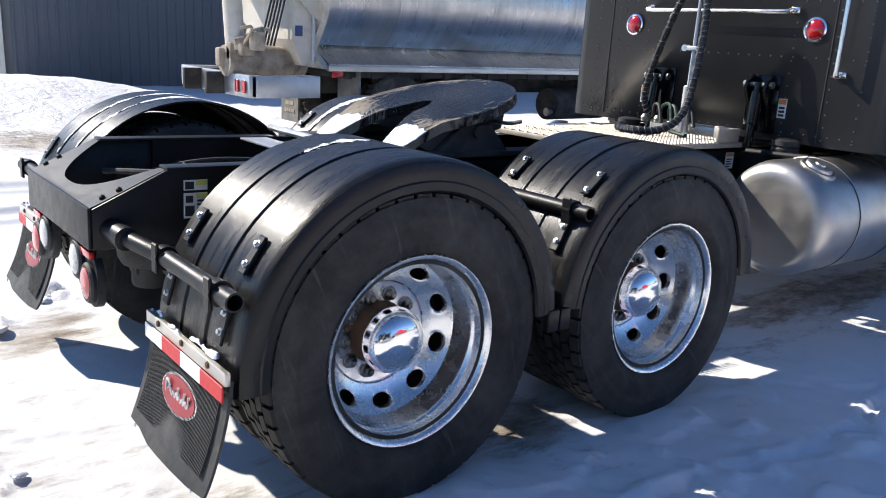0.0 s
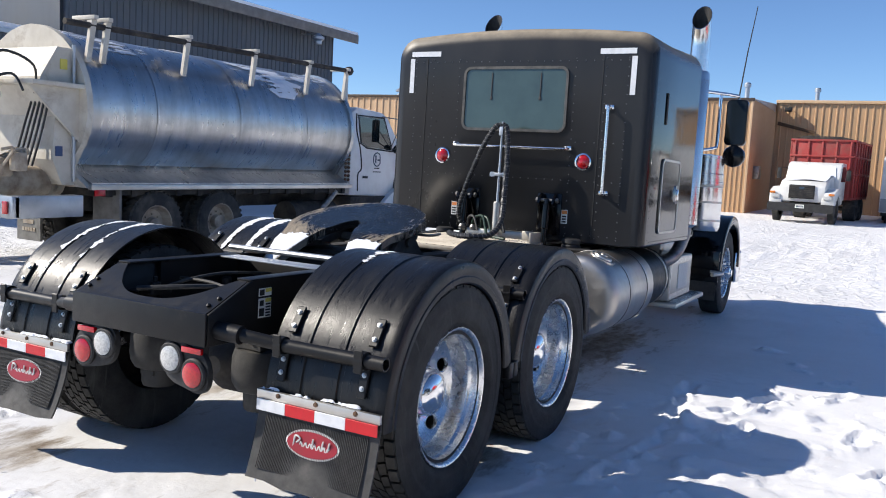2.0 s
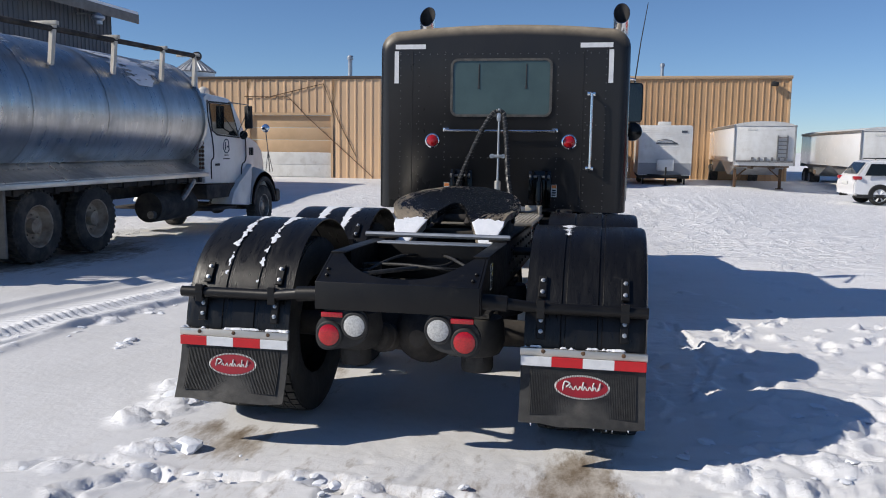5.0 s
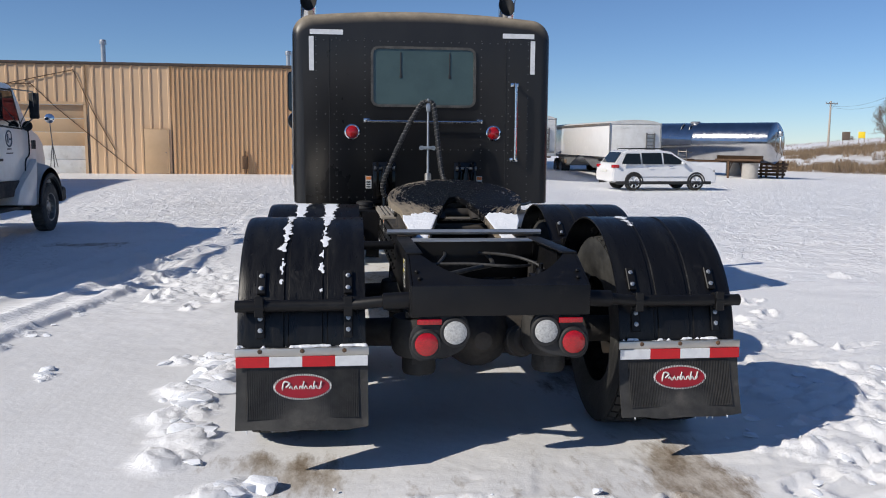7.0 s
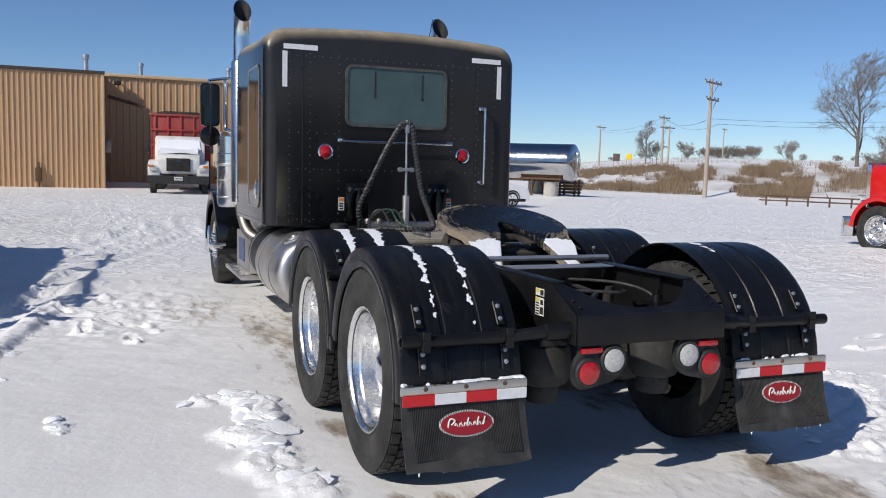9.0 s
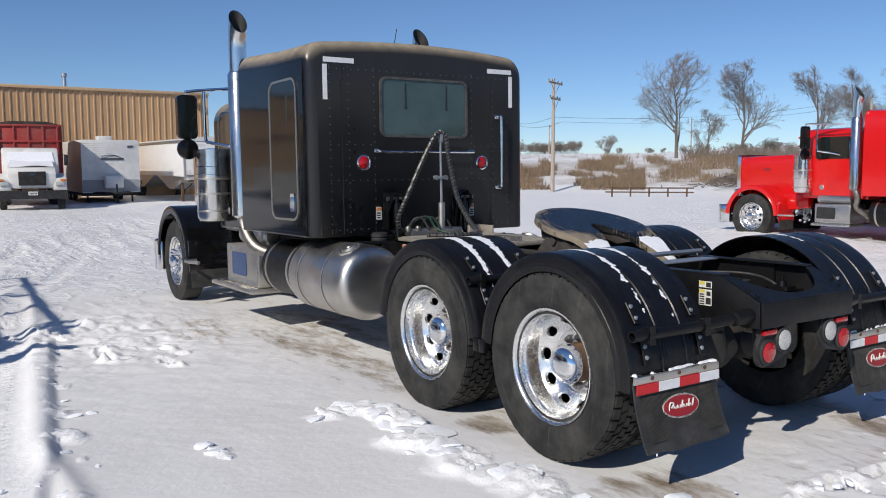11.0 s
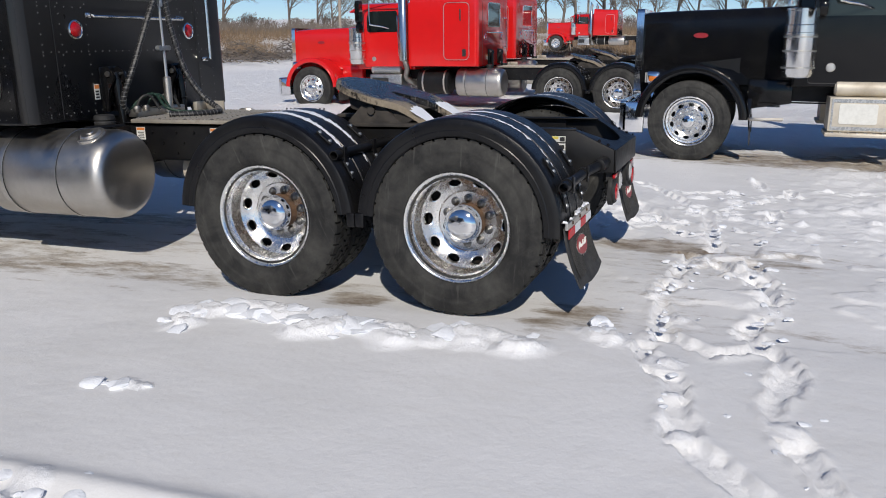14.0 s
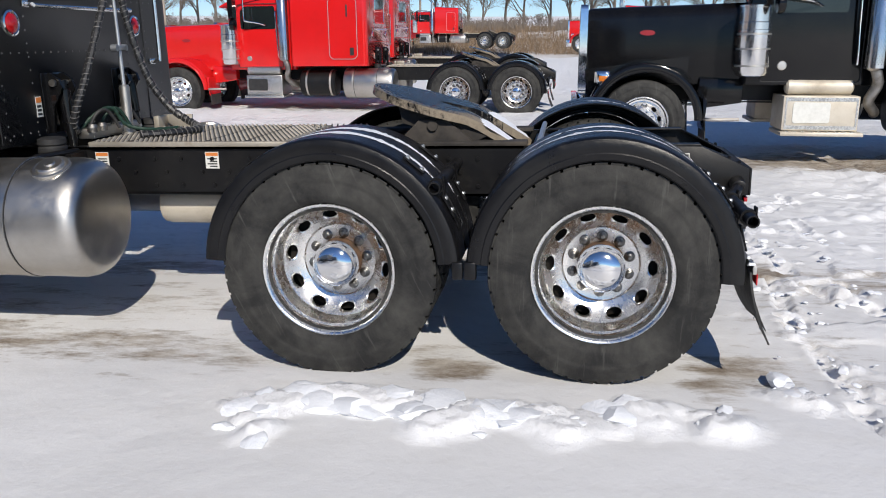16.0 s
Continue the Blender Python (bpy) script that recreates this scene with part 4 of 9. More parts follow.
def mud_flap(T, s):
    """A rubber flap with a ribbed field, a striped reflector bar and an oval badge."""
    x0, x1 = s * 0.645, s * 1.285
    lo, hi = min(x0, x1), max(x0, x1)
    def surf(z):
        k = (0.575 - z) / 0.35
        return -0.668 - 0.03 * k - (0.085 if s < 0 else 0.065) * k ** 2
    bm = B()
    rows = []
    for side in (0, 1):
        for k in range(11):
            z = 0.575 - 0.350 * k / 10
            rows.append([bm.verts.new((lo + (hi - lo) * j / 6, surf(z) - 0.010 * (1 - 2 * side) * 0.5 + 0.012 * (k / 10) ** 2 * math.cos(j * 1.0), z + (0.006 * math.sin(j * 2.3) if k == 10 else 0))) for j in range(7)])
    skin(bm, rows[:11], False)
    skin(bm, rows[11:], False)
    for a, b in zip(zip(rows[:11], rows[1:11]), zip(rows[11:], rows[12:])):
        for c in (0, -1):
            bm.faces.new((a[0][c], a[1][c], b[1][c], b[0][c]))
    for c in range(6):
        bm.faces.new((rows[10][c], rows[10][c + 1], rows[21][c + 1], rows[21][c]))
        bm.faces.new((rows[0][c], rows[0][c + 1], rows[11][c + 1], rows[11][c]))
    f = part("mud_flap", bm, "flap", T, "black rubber mud flap with ribbed field")
    bm = B()
    n = 64
    for k in range(n):
        x = lo + 0.05 + (hi - lo - 0.10) * k / (n - 1)
        pts = [(x, surf(z) - 0.008, z) for z in (0.50, 0.42, 0.34, 0.275)]
        pipe(bm, pts, 0.0026, 4)
    part("ribs", bm, "flap", f)
    bm = B()
    box(bm, lo - 0.005, hi + 0.005, -0.693, -0.675, 0.566, 0.606, 0.002)
    bar = part("holder", bm, "brushed", f, "dull aluminium flap holder")
    for k in range(3):
        bm = B()
        lathe(bm, [(0.012, 0), (0.010, 0.006), (0, 0.008)], (lo + (hi - lo) * (0.18 + 0.32 * k), -0.693, 0.592), (0, -1, 0), 8)
        part("bolt", bm, "rust", bar)
    w = (hi - lo) / 4
    for k in range(4):
        bm = B()
        box(bm, lo + w * k, lo + w * (k + 1), -0.700, -0.694, 0.514, 0.566, 0.0015, 1)
        part("reflector", bm, "red_tape" if (k % 2 == 0) == (s < 0) else "white_tape", f)
    cx, cz, a, b = (lo + hi) / 2, 0.418, 0.142, 0.060
    for nm, k, mat, dy in (("badge_rim", 1.0, "label_white", 0.010), ("badge_field", 0.93, "badge_red", 0.013)):
        bm = B()
        bot, top = [], []
        for i in range(36):
            t = 2 * math.pi * i / 36
            x, z = cx + a * k * math.cos(t), cz + b * (k if k == 1 else 0.86) * math.sin(t)
            bot.append(bm.verts.new((x, surf(z) - 0.004, z)))
            top.append(bm.verts.new((x, surf(z) - dy, z)))
        skin(bm, [bot, top])
        part(nm, bm, mat, f)
    bm = B()
    pts = curve([(cx - 0.098, surf(cz) - 0.0145, cz - 0.022), (cx - 0.088, surf(cz) - 0.0145, cz + 0.026), (cx - 0.062, surf(cz) - 0.0145, cz + 0.018), (cx - 0.08, surf(cz) - 0.0145, cz - 0.002)], 5)
    pipe(bm, pts, 0.0045, 5)
    pts = [(cx - 0.062 + 0.155 * k / 30, surf(cz) - 0.0145, cz - 0.006 + 0.012 * math.sin(k * 1.35)) for k in range(31)]
    pipe(bm, pts, 0.004, 5)
    for xx in (0.0, 0.052, 0.085):
        pipe(bm, [(cx + xx, surf(cz) - 0.0145, cz - 0.012), (cx + xx + 0.008, surf(cz) - 0.0145, cz + 0.028)], 0.004, 5)
    part("badge_mark", bm, "label_white", f, "pale looping line across the badge")
    bm = B()
    U, V = np.meshgrid((np.arange(90) + 0.5) / 90, (np.arange(8) + 0.5) / 8, indexing="ij")
    masked(bm, lambda u, v, h: (lo + (hi - lo) * u, -0.690 + 0.04 * v, 0.607 + 1.6 * h), 90, 8, wobble(U * 9, V * 1.5, 1.0, 4, 8 + s) + 0.25 * (1 - abs(2 * V - 1)) > (0.10 if s < 0 else 0.24), 0.007)
    tagged(part("ledge_snow", bm, "snow_patch", f), kind="stuff")
    bm = B()
    rnd = random.Random(3 if s < 0 else 5)
    for k in range(5):
        x = lo + 0.05 + (hi - lo - 0.1) * rnd.random()
        h = rnd.uniform(0.008, 0.022)
        lathe(bm, [(0.005, 0), (0.003, -h * 0.5), (0.0, -h)], (x, surf(0.227), 0.227), (0, 0, 1), 6)
    tagged(part("icicle", bm, "snow_patch", f), kind="stuff")


def light_panel(T, s):
    x = s * 0.30
    bm = B()
    outline = rounded(-0.145, 0.145, -0.10, 0.10, 0.08, 5)
    prism(bm, [(x + s * (p[0] + 0.0) + 0, 0.668 + p[1] - 0.03 * p[0] / 0.145) for p in outline], "y", -0.795, -0.765, 0.004)
    box(bm, x - 0.10, x + 0.10, -0.785, -0.75, 0.72, 0.80)
    panel = part("light_panel", bm, "dull_black", T)
    for cx, cz, mat, nm in ((s * 0.365, 0.640, "red_lens", "stop_light"), (s * 0.225, 0.695, "white_lens", "reverse_light")):
        bm = B()
        lathe(bm, [(0.074, 0), (0.075, 0.012), (0.068, 0.02), (0.058, 0.02)], (cx, -0.795, cz), (0, -1, 0), 28)
        rim = part("light_ring", bm, "dull_black", panel)
        bm = B()
        lathe(bm, [(0.058, 0.012), (0.057, 0.022), (0.043, 0.028), (0.02, 0.031), (0.0, 0.031)], (cx, -0.795, cz), (0, -1, 0), 28)
        if mat == "white_lens":
            for k in range(6):
                aa = 2 * math.pi * k / 6
                lathe(bm, [(0.012, 0.0245), (0.009, 0.0285), (0, 0.029)], (cx + 0.034 * math.cos(aa), -0.795, cz + 0.034 * math.sin(aa)), (0, -1, 0), 10)
        part(nm, bm, mat, panel)
    bm = B()
    box(bm, s * 0.29, s * 0.41, -0.812, -0.793, 0.735, 0.762, 0.003)
    part("side_reflector", bm, "red_lens", panel)


def fifth_wheel(T, main):
    """A coupling plate, tilted back, with a V throat between its two ramps, on a pivot and sliding base."""
    tilt = pose(0, 0.93, 1.245, 15.5)
    R0 = 0.46
    def crease(p):
        return -0.085 * max(0.0, (-0.18 - p[1]) / 0.3) ** 1.25
    rows_v = [-0.57, -0.55, -0.52, -0.48, -0.44, -0.40, -0.36, -0.32, -0.28, -0.24, -0.20, -0.16, -0.13, -0.09, -0.05, -0.02, 0.01, 0.03, 0.04, 0.09, 0.15, 0.21, 0.27, 0.33, 0.38, 0.42, 0.438, 0.446]
    bm = B()
    for s in (-1, 1):
        grid = []
        for v in rows_v:
            ring_x = R0 * math.sqrt(max(0.0, 1 - ((v - 0.02) / (R0 * 0.93)) ** 2))
            out = float(np.interp(v, (-0.57, -0.54, -0.44, -0.32, -0.20), (0.275, 0.335, 0.355, 0.365, 0.395))) if v < -0.20 else ring_x
            inn = float(np.interp(v, (-0.57, -0.55, -0.32, -0.13, -0.02, 0.02, 0.04), (0.262, 0.24, 0.165, 0.09, 0.06, 0.035, 0.0)))
            grid.append([bm.verts.new((s * (inn + (out - inn) * k / 6), v, 0.02 + crease((0, v)))) for k in range(7)])
        skin(bm, grid, False)
    bmesh.ops.remove_doubles(bm, verts=bm.verts, dist=0.0005)
    bmesh.ops.recalc_face_normals(bm, faces=bm.faces)
    low = bmesh.ops.extrude_face_region(bm, geom=list(bm.faces))["geom"]
    for v in [g for g in low if isinstance(g, bmesh.types.BMVert)]:
        v.co.z -= 0.045
    bmesh.ops.transform(bm, matrix=tilt, verts=bm.verts)
    bmesh.ops.recalc_face_normals(bm, faces=bm.faces)
    f = part("fifth_wheel", bm, "grease", T, "greasy black coupling plate with snow on its ramps", 20)
    for s in (-1, 1):
        bm = B()
        prism(bm, [(0.70, 1.06), (1.16, 1.06), (1.02, 1.20), (0.86, 1.20)], "x", s * 0.40, s * 0.33, 0.006)
        part("pivot_bracket", bm, "dirty_dark", f)
        for nm, xa, xb, ya, yb, zl in (("side_rib", 0.36, 0.30, -0.36, 0.22, -0.12), ("throat_rib", 0.13, 0.09, -0.26, 0.30, -0.08)):
            bm = B()
            prism(bm, [(ya, -0.03), (ya + 0.1, zl), (yb - 0.05, zl), (yb, -0.02)], "x", s * xa, s * xb, 0.004)
            bmesh.ops.transform(bm, matrix=tilt, verts=bm.verts)
            part(nm, bm, "dirty_dark", f)
    bm = B()
    box(bm, -0.30, 0.30, 0.05, 0.12, -0.09, -0.02, 0.005, m=tilt)
    part("cross_rib", bm, "dirty_dark", f)
    bm = B()
    pipe(bm, [(-0.42, 0.94, 1.165), (0.42, 0.94, 1.165)], 0.03, 12)
    part("pivot_pin", bm, "dirty_dark", f)
    bm = B()
    for s in (-1, 1):
        box(bm, s * 0.43, s * 0.31, 0.40, 1.60, 1.05, 1.075, 0.004)
    box(bm, -0.35, 0.35, 0.78, 1.06, 1.055, 1.08, 0.004)
    part("slide_base", bm, "dirty_dark", f)
    bm = B()
    pipe(bm, curve([tilt @ Vector(p) for p in ((0.2, 0.1, -0.06), (0.45, 0.1, -0.06), (0.52, 0.10, -0.055), (0.56, 0.13, -0.05))], 4), 0.009, 8)
    part("release_handle", bm, "steel", f)
    if main:
        for s in (-1, 1):
            bm = B()
            nu, nv = 96, 96
            U, V = np.meshgrid((np.arange(nu) + 0.5) / nu, (np.arange(nv) + 0.5) / nv, indexing="ij")
            px, py = 0.04 + 0.36 * U, -0.58 + 0.44 * V
            inside = (px > 0.095 + 0.155 * np.clip((-0.13 - py) / 0.42, 0, 1.1)) & (px < 0.322 + 0.06 * np.clip((py + 0.54) / 0.2, 0, 1)) & (py > -0.558 + 0.03 * np.clip((px - 0.22) / 0.1, 0, 1))
            nz = wobble(px * 14, py * 14, 1.0, 4, 5 + s)
            keep = inside & (py < -0.275 + 0.16 * nz)
            masked(bm, lambda u, v, h: tilt @ Vector((s * (0.04 + 0.36 * u), -0.58 + 0.44 * v, 0.021 + h + crease((0, -0.58 + 0.44 * v)))), nu, nv, keep, 0.004)
            part("ramp_snow", bm, "snow_patch", f, "snow lying on the ramp")


def deck(T):
    """A tread plate of raised points on cross bearers, between sleeper and coupling."""
    bm = B()
    box(bm, -0.47, 0.47, 1.80, 3.05, 1.055, 1.085, 0.004)
    d = part("deck_plate", bm, "deck_metal", T, "dull aluminium serrated deck plate")
    bm = B()
    box(bm, -0.445, 0.445, 1.825, 3.02, 1.085, 1.0868)
    part("deck_grating", bm, "dirty_dark", d)
    bm = B()
    box(bm, 0.30, 0.46, 2.98, 3.02, 1.085, 1.17, 0.006)
    box(bm, 0.44, 0.46, 2.80, 3.0, 1.085, 1.17, 0.006)
    part("deck_upstand", bm, "deck_metal", d)
    bm = B()
    for i in range(28):
        for j in range(40):
            x, y = -0.45 + 0.90 * i / 27, 1.82 + 1.21 * j / 39 + (0.015 if i % 2 else 0)
            if j % 8 == 7:
                continue
            r = [bm.verts.new((x + dx, y + dy, 1.0866)) for dx, dy in ((-0.011, -0.007), (0.011, -0.007), (0.011, 0.007), (-0.011, 0.007))]
            t = [bm.verts.new((x + dx, y + dy, 1.095)) for dx, dy in ((-0.006, -0.003), (0.006, -0.003), (0.006, 0.003), (-0.006, 0.003))]
            skin(bm, [r, t], True, False, True)
    tagged(part("tread_pattern", bm, "deck_metal", d), kind="stuff")


def sleeper(T, paint, shift, main):
    y0, y1, w = 3.30, 5.02, 1.245
    bm = cab_shell(y0, y1, w, 1.10, 2.865, 0.10, 0.13, 0.07, False, 0.17, -0.075)
    s = part("sleeper", bm, "black_dusty" if main else paint, T, smooth=50)
    yb = y0 - 0.001
    # rear window
    o = rounded(-0.485, 0.485, 2.045, 2.575, 0.06, 6)
    bm = B()
    flat_outline(bm, o, yb, 0.006)
    win = part("rear_window", bm, "rear_glass" if main else "glass", s, "dusty greenish rear window" if main else "")
    bm = B()
    frame_of(bm, rounded(-0.505, 0.505, 2.025, 2.595, 0.075, 6), 0.024, "y", yb, yb - 0.016)
    part("window_surround", bm, "worn_trim" if main else "chrome", win)
    if main:
        bm = B()
        for x in (-0.22, 0.25):
            box(bm, x - 0.006, x + 0.006, yb - 0.012, yb - 0.007, 2.32, 2.54, 0.002)
            box(bm, x - 0.012, x + 0.012, yb - 0.013, yb - 0.007, 2.30, 2.33, 0.002)
        part("window_strut", bm, "dull_black", win)
    # grab bar, upright handle
    bm = B()
    pipe(bm, curve([(-0.53, yb, 1.895), (-0.53, yb - 0.05, 1.895), (-0.50, yb - 0.065, 1.885), (0, yb - 0.065, 1.885), (0.50, yb - 0.065, 1.885), (0.53, yb - 0.05, 1.895), (0.53, yb, 1.895)], 4), 0.014, 10)
    for x in (-0.545, 0.545):
        box(bm, x - 0.03, x + 0.03, yb - 0.02, yb, 1.875, 1.915, 0.006)
    part("grab_bar", bm, "brushed_bright", s, "chrome grab bar")
    bm = B()
    pipe(bm, curve([(0.885, yb, 2.25), (0.885, yb - 0.06, 2.245), (0.89, yb - 0.07, 2.2), (0.89, yb - 0.07, 1.6), (0.885, yb - 0.06, 1.535), (0.885, yb, 1.53)], 4), 0.014, 10)
    for z in (2.25, 1.53):
        box(bm, 0.845, 0.925, yb - 0.02, yb, z - 0.02, z + 0.02, 0.006)
    part("grab_handle", bm, "brushed_bright", s, "chrome upright grab handle")
    # load lights
    for x in (-0.684, 0.684):
        bm = B()
        lathe(bm, [(0.075, 0), (0.073, 0.010), (0.062, 0.014), (0.056, 0.010)], (x, yb, 1.785), (0, -1, 0), 28)
        rim = part("marker_light", bm, "chrome", s)
        bm = B()
        lathe(bm, [(0.057, 0.004), (0.052, 0.016), (0.032, 0.026), (0.012, 0.030), (0, 0.030)], (x, yb, 1.785), (0, -1, 0), 24)
        part("lens", bm, "red_lens", rim)
    # white tape corners
    if main:
        for sx in (-1, 1):
            bm = B()
            box(bm, sx * 1.075, sx * 0.765, yb - 0.003, yb, 2.692, 2.738)
            part("reflective_tape", bm, "white_tape", s)
            bm = B()
            box(bm, sx * 1.085, sx * 1.04, yb - 0.003, yb, 2.355, 2.672)
            part("reflective_tape", bm, "white_tape", s)
    # rivets and panel seams
    bm = B()
    rows = []
    for x in (-1.02, -0.83, -0.56, 0.56, 0.83, 1.02):
        rows.append(((x, yb, 1.14), (x, yb, 2.66)))
    for z in (1.16, 1.62, 1.95, 2.64):
        for a, b in ((-1.02, -0.60), (0.60, 1.02)) if z in (1.95,) else ((-1.02, 1.02),):
            rows.append(((a, yb, z), (b, yb, z)))
    rivet_rows(bm, rows, (0, -1, 0), 0.075, 0.0065)
    for sx in (-1, 1):
        rivet_rows(bm, [((sx * (w + 0.001), y0 + 0.2, 1.14), (sx * (w + 0.001), y1 - 0.05, 1.14)), ((sx * (w + 0.001), y0 + 0.14, 1.16), (sx * (w + 0.001), y0 + 0.14, 2.56))], (sx, 0, 0), 0.06, 0.005)
    tagged(part("rivets", bm, "rivet_head" if main else paint, s), kind="stuff")
    for x in (-0.90, 0.80):
        bm = B()
        box(bm, x - 0.003, x + 0.003, yb - 0.003, yb, 1.12, 2.68)
        part("panel_seam", bm, "dull_black", s)
    for x in (-0.53, 0.55):
        bm = B()
        box(bm, x - 0.028, x + 0.028, yb - 0.002, yb, 1.245, 1.365)
        st = part("warning_sticker", bm, "label_white", s)
        bm = B()
        box(bm, x - 0.024, x + 0.024, yb - 0.004, yb - 0.002, 1.33, 1.36)
        part("sticker_band", bm, "label_orange", st)
        for dz in (1.262, 1.285, 1.308):
            bm = B()
            box(bm, x - 0.02, x + 0.018, yb - 0.004, yb - 0.002, dz - 0.007, dz + 0.007)
            part("sticker_bar", bm, "dull_black", st)
    # side doors: luggage and sleeper
    for sx in (-1, 1):
        xw = sx * (w + 0.0005)
        if sx < 0:
            o = rounded(y0 + 0.21, y0 + 0.86, 1.25, 2.575, 0.12, 6)
        else:
            o = rounded(y0 + 0.43, y0 + 1.10, 1.20, 1.86, 0.07, 6)
        bm = B()
        prism(bm, o, "x", xw, xw + sx * 0.010)
        d = part("sleeper_door" if sx < 0 else "luggage_door", bm, paint, s)
        bm = B()
        frame_of(bm, o, 0.020 if main else 0.014, "x", xw, xw + sx * 0.016)
        part("door_seal", bm, "brushed", d, "worn bright edge strip")
        bm = B()
        zc, yc = (1.42, y0 + 0.34) if sx < 0 else (1.55, y0 + 1.0)
        prism(bm, rounded(yc - 0.045, yc + 0.045, zc - 0.085, zc + 0.085, 0.02), "x", xw + sx * 0.010, xw + sx * 0.020)
        box(bm, xw + sx * 0.02, xw + sx * 0.036, yc - 0.02, yc + 0.02, zc - 0.05, zc + 0.05, 0.006)
        part("door_latch", bm, "chrome" if paint != "red_paint" else "dull_black", d)
        bm = B()
        box(bm, xw, xw + sx * 0.012, y0 + 0.42, y0 + 0.46, 2.15, 2.42, 0.005)
        part("vent_slot", bm, "dull_black", s)
    # pivots and struts under the rear wall
    for x in (-0.38, 0.41):
        bm = B()
        for q in (-0.075, 0.055):
            prism(bm, [(yb, 1.14), (yb, 1.48), (yb - 0.04, 1.50), (yb - 0.10, 1.46), (yb - 0.115, 1.41), (yb - 0.05, 1.30), (yb - 0.03, 1.14)], "x", x + q, x + q + 0.02)
        box(bm, x - 0.11, x + 0.11, yb - 0.012, yb, 1.14, 1.50, 0.004)
        sp = part("cab_suspension", bm, "black_gloss", T)
        bm = B()
        pipe(bm, [(x, yb - 0.07, 1.45), (x, yb - 0.075, 1.40), (x, yb - 0.078, 1.395), (x, yb - 0.09, 1.20), (x, yb - 0.09, 1.19), (x, yb - 0.10, 1.03)], [0.026, 0.026, 0.036, 0.036, 0.028, 0.028], 14)
        part("damper", bm, "black_gloss", sp)
        bm = B()
        lathe(bm, [(0.0, -0.10), (0.022, -0.10), (0.022, -0.082), (0.014, -0.08), (0.014, 0.08), (0.022, 0.082), (0.022, 0.10), (0.0, 0.10)], (x, yb - 0.07, 1.44), (1, 0, 0), 10)
        part("bolt", bm, "steel", sp)
    for x in (0.66, -0.57):
        bm = B()
        lathe(bm, [(0.0, 1.02), (0.07, 1.02), (0.082, 1.04), (0.082, 1.07), (0.074, 1.08), (0.082, 1.09), (0.08, 1.12), (0.06, 1.13), (0.0, 1.13)], (x, yb - 0.08, 0), (0, 0, 1), 18)
        part("cab_air_spring", bm, "dull_black", T)
    if main:
        service_lines(T)


def wound(pts, r, pitch, thick):
    """A strip wound round a line of points."""
    pts = [Vector(p) for p in pts]
    u, run, out = None, 0.0, []
    for i, p in enumerate(pts):
        d = (pts[min(i + 1, len(pts) - 1)] - pts[max(i - 1, 0)]).normalized()
        u = d.orthogonal().normalized() if u is None else (u - d * u.dot(d)).normalized()
        if i:
            run += (p - pts[i - 1]).length
        a = 2 * math.pi * run / pitch
        out.append(p + (u * math.cos(a) + d.cross(u) * math.sin(a)) * r)
    return pipe(B(), out, thick, 5)


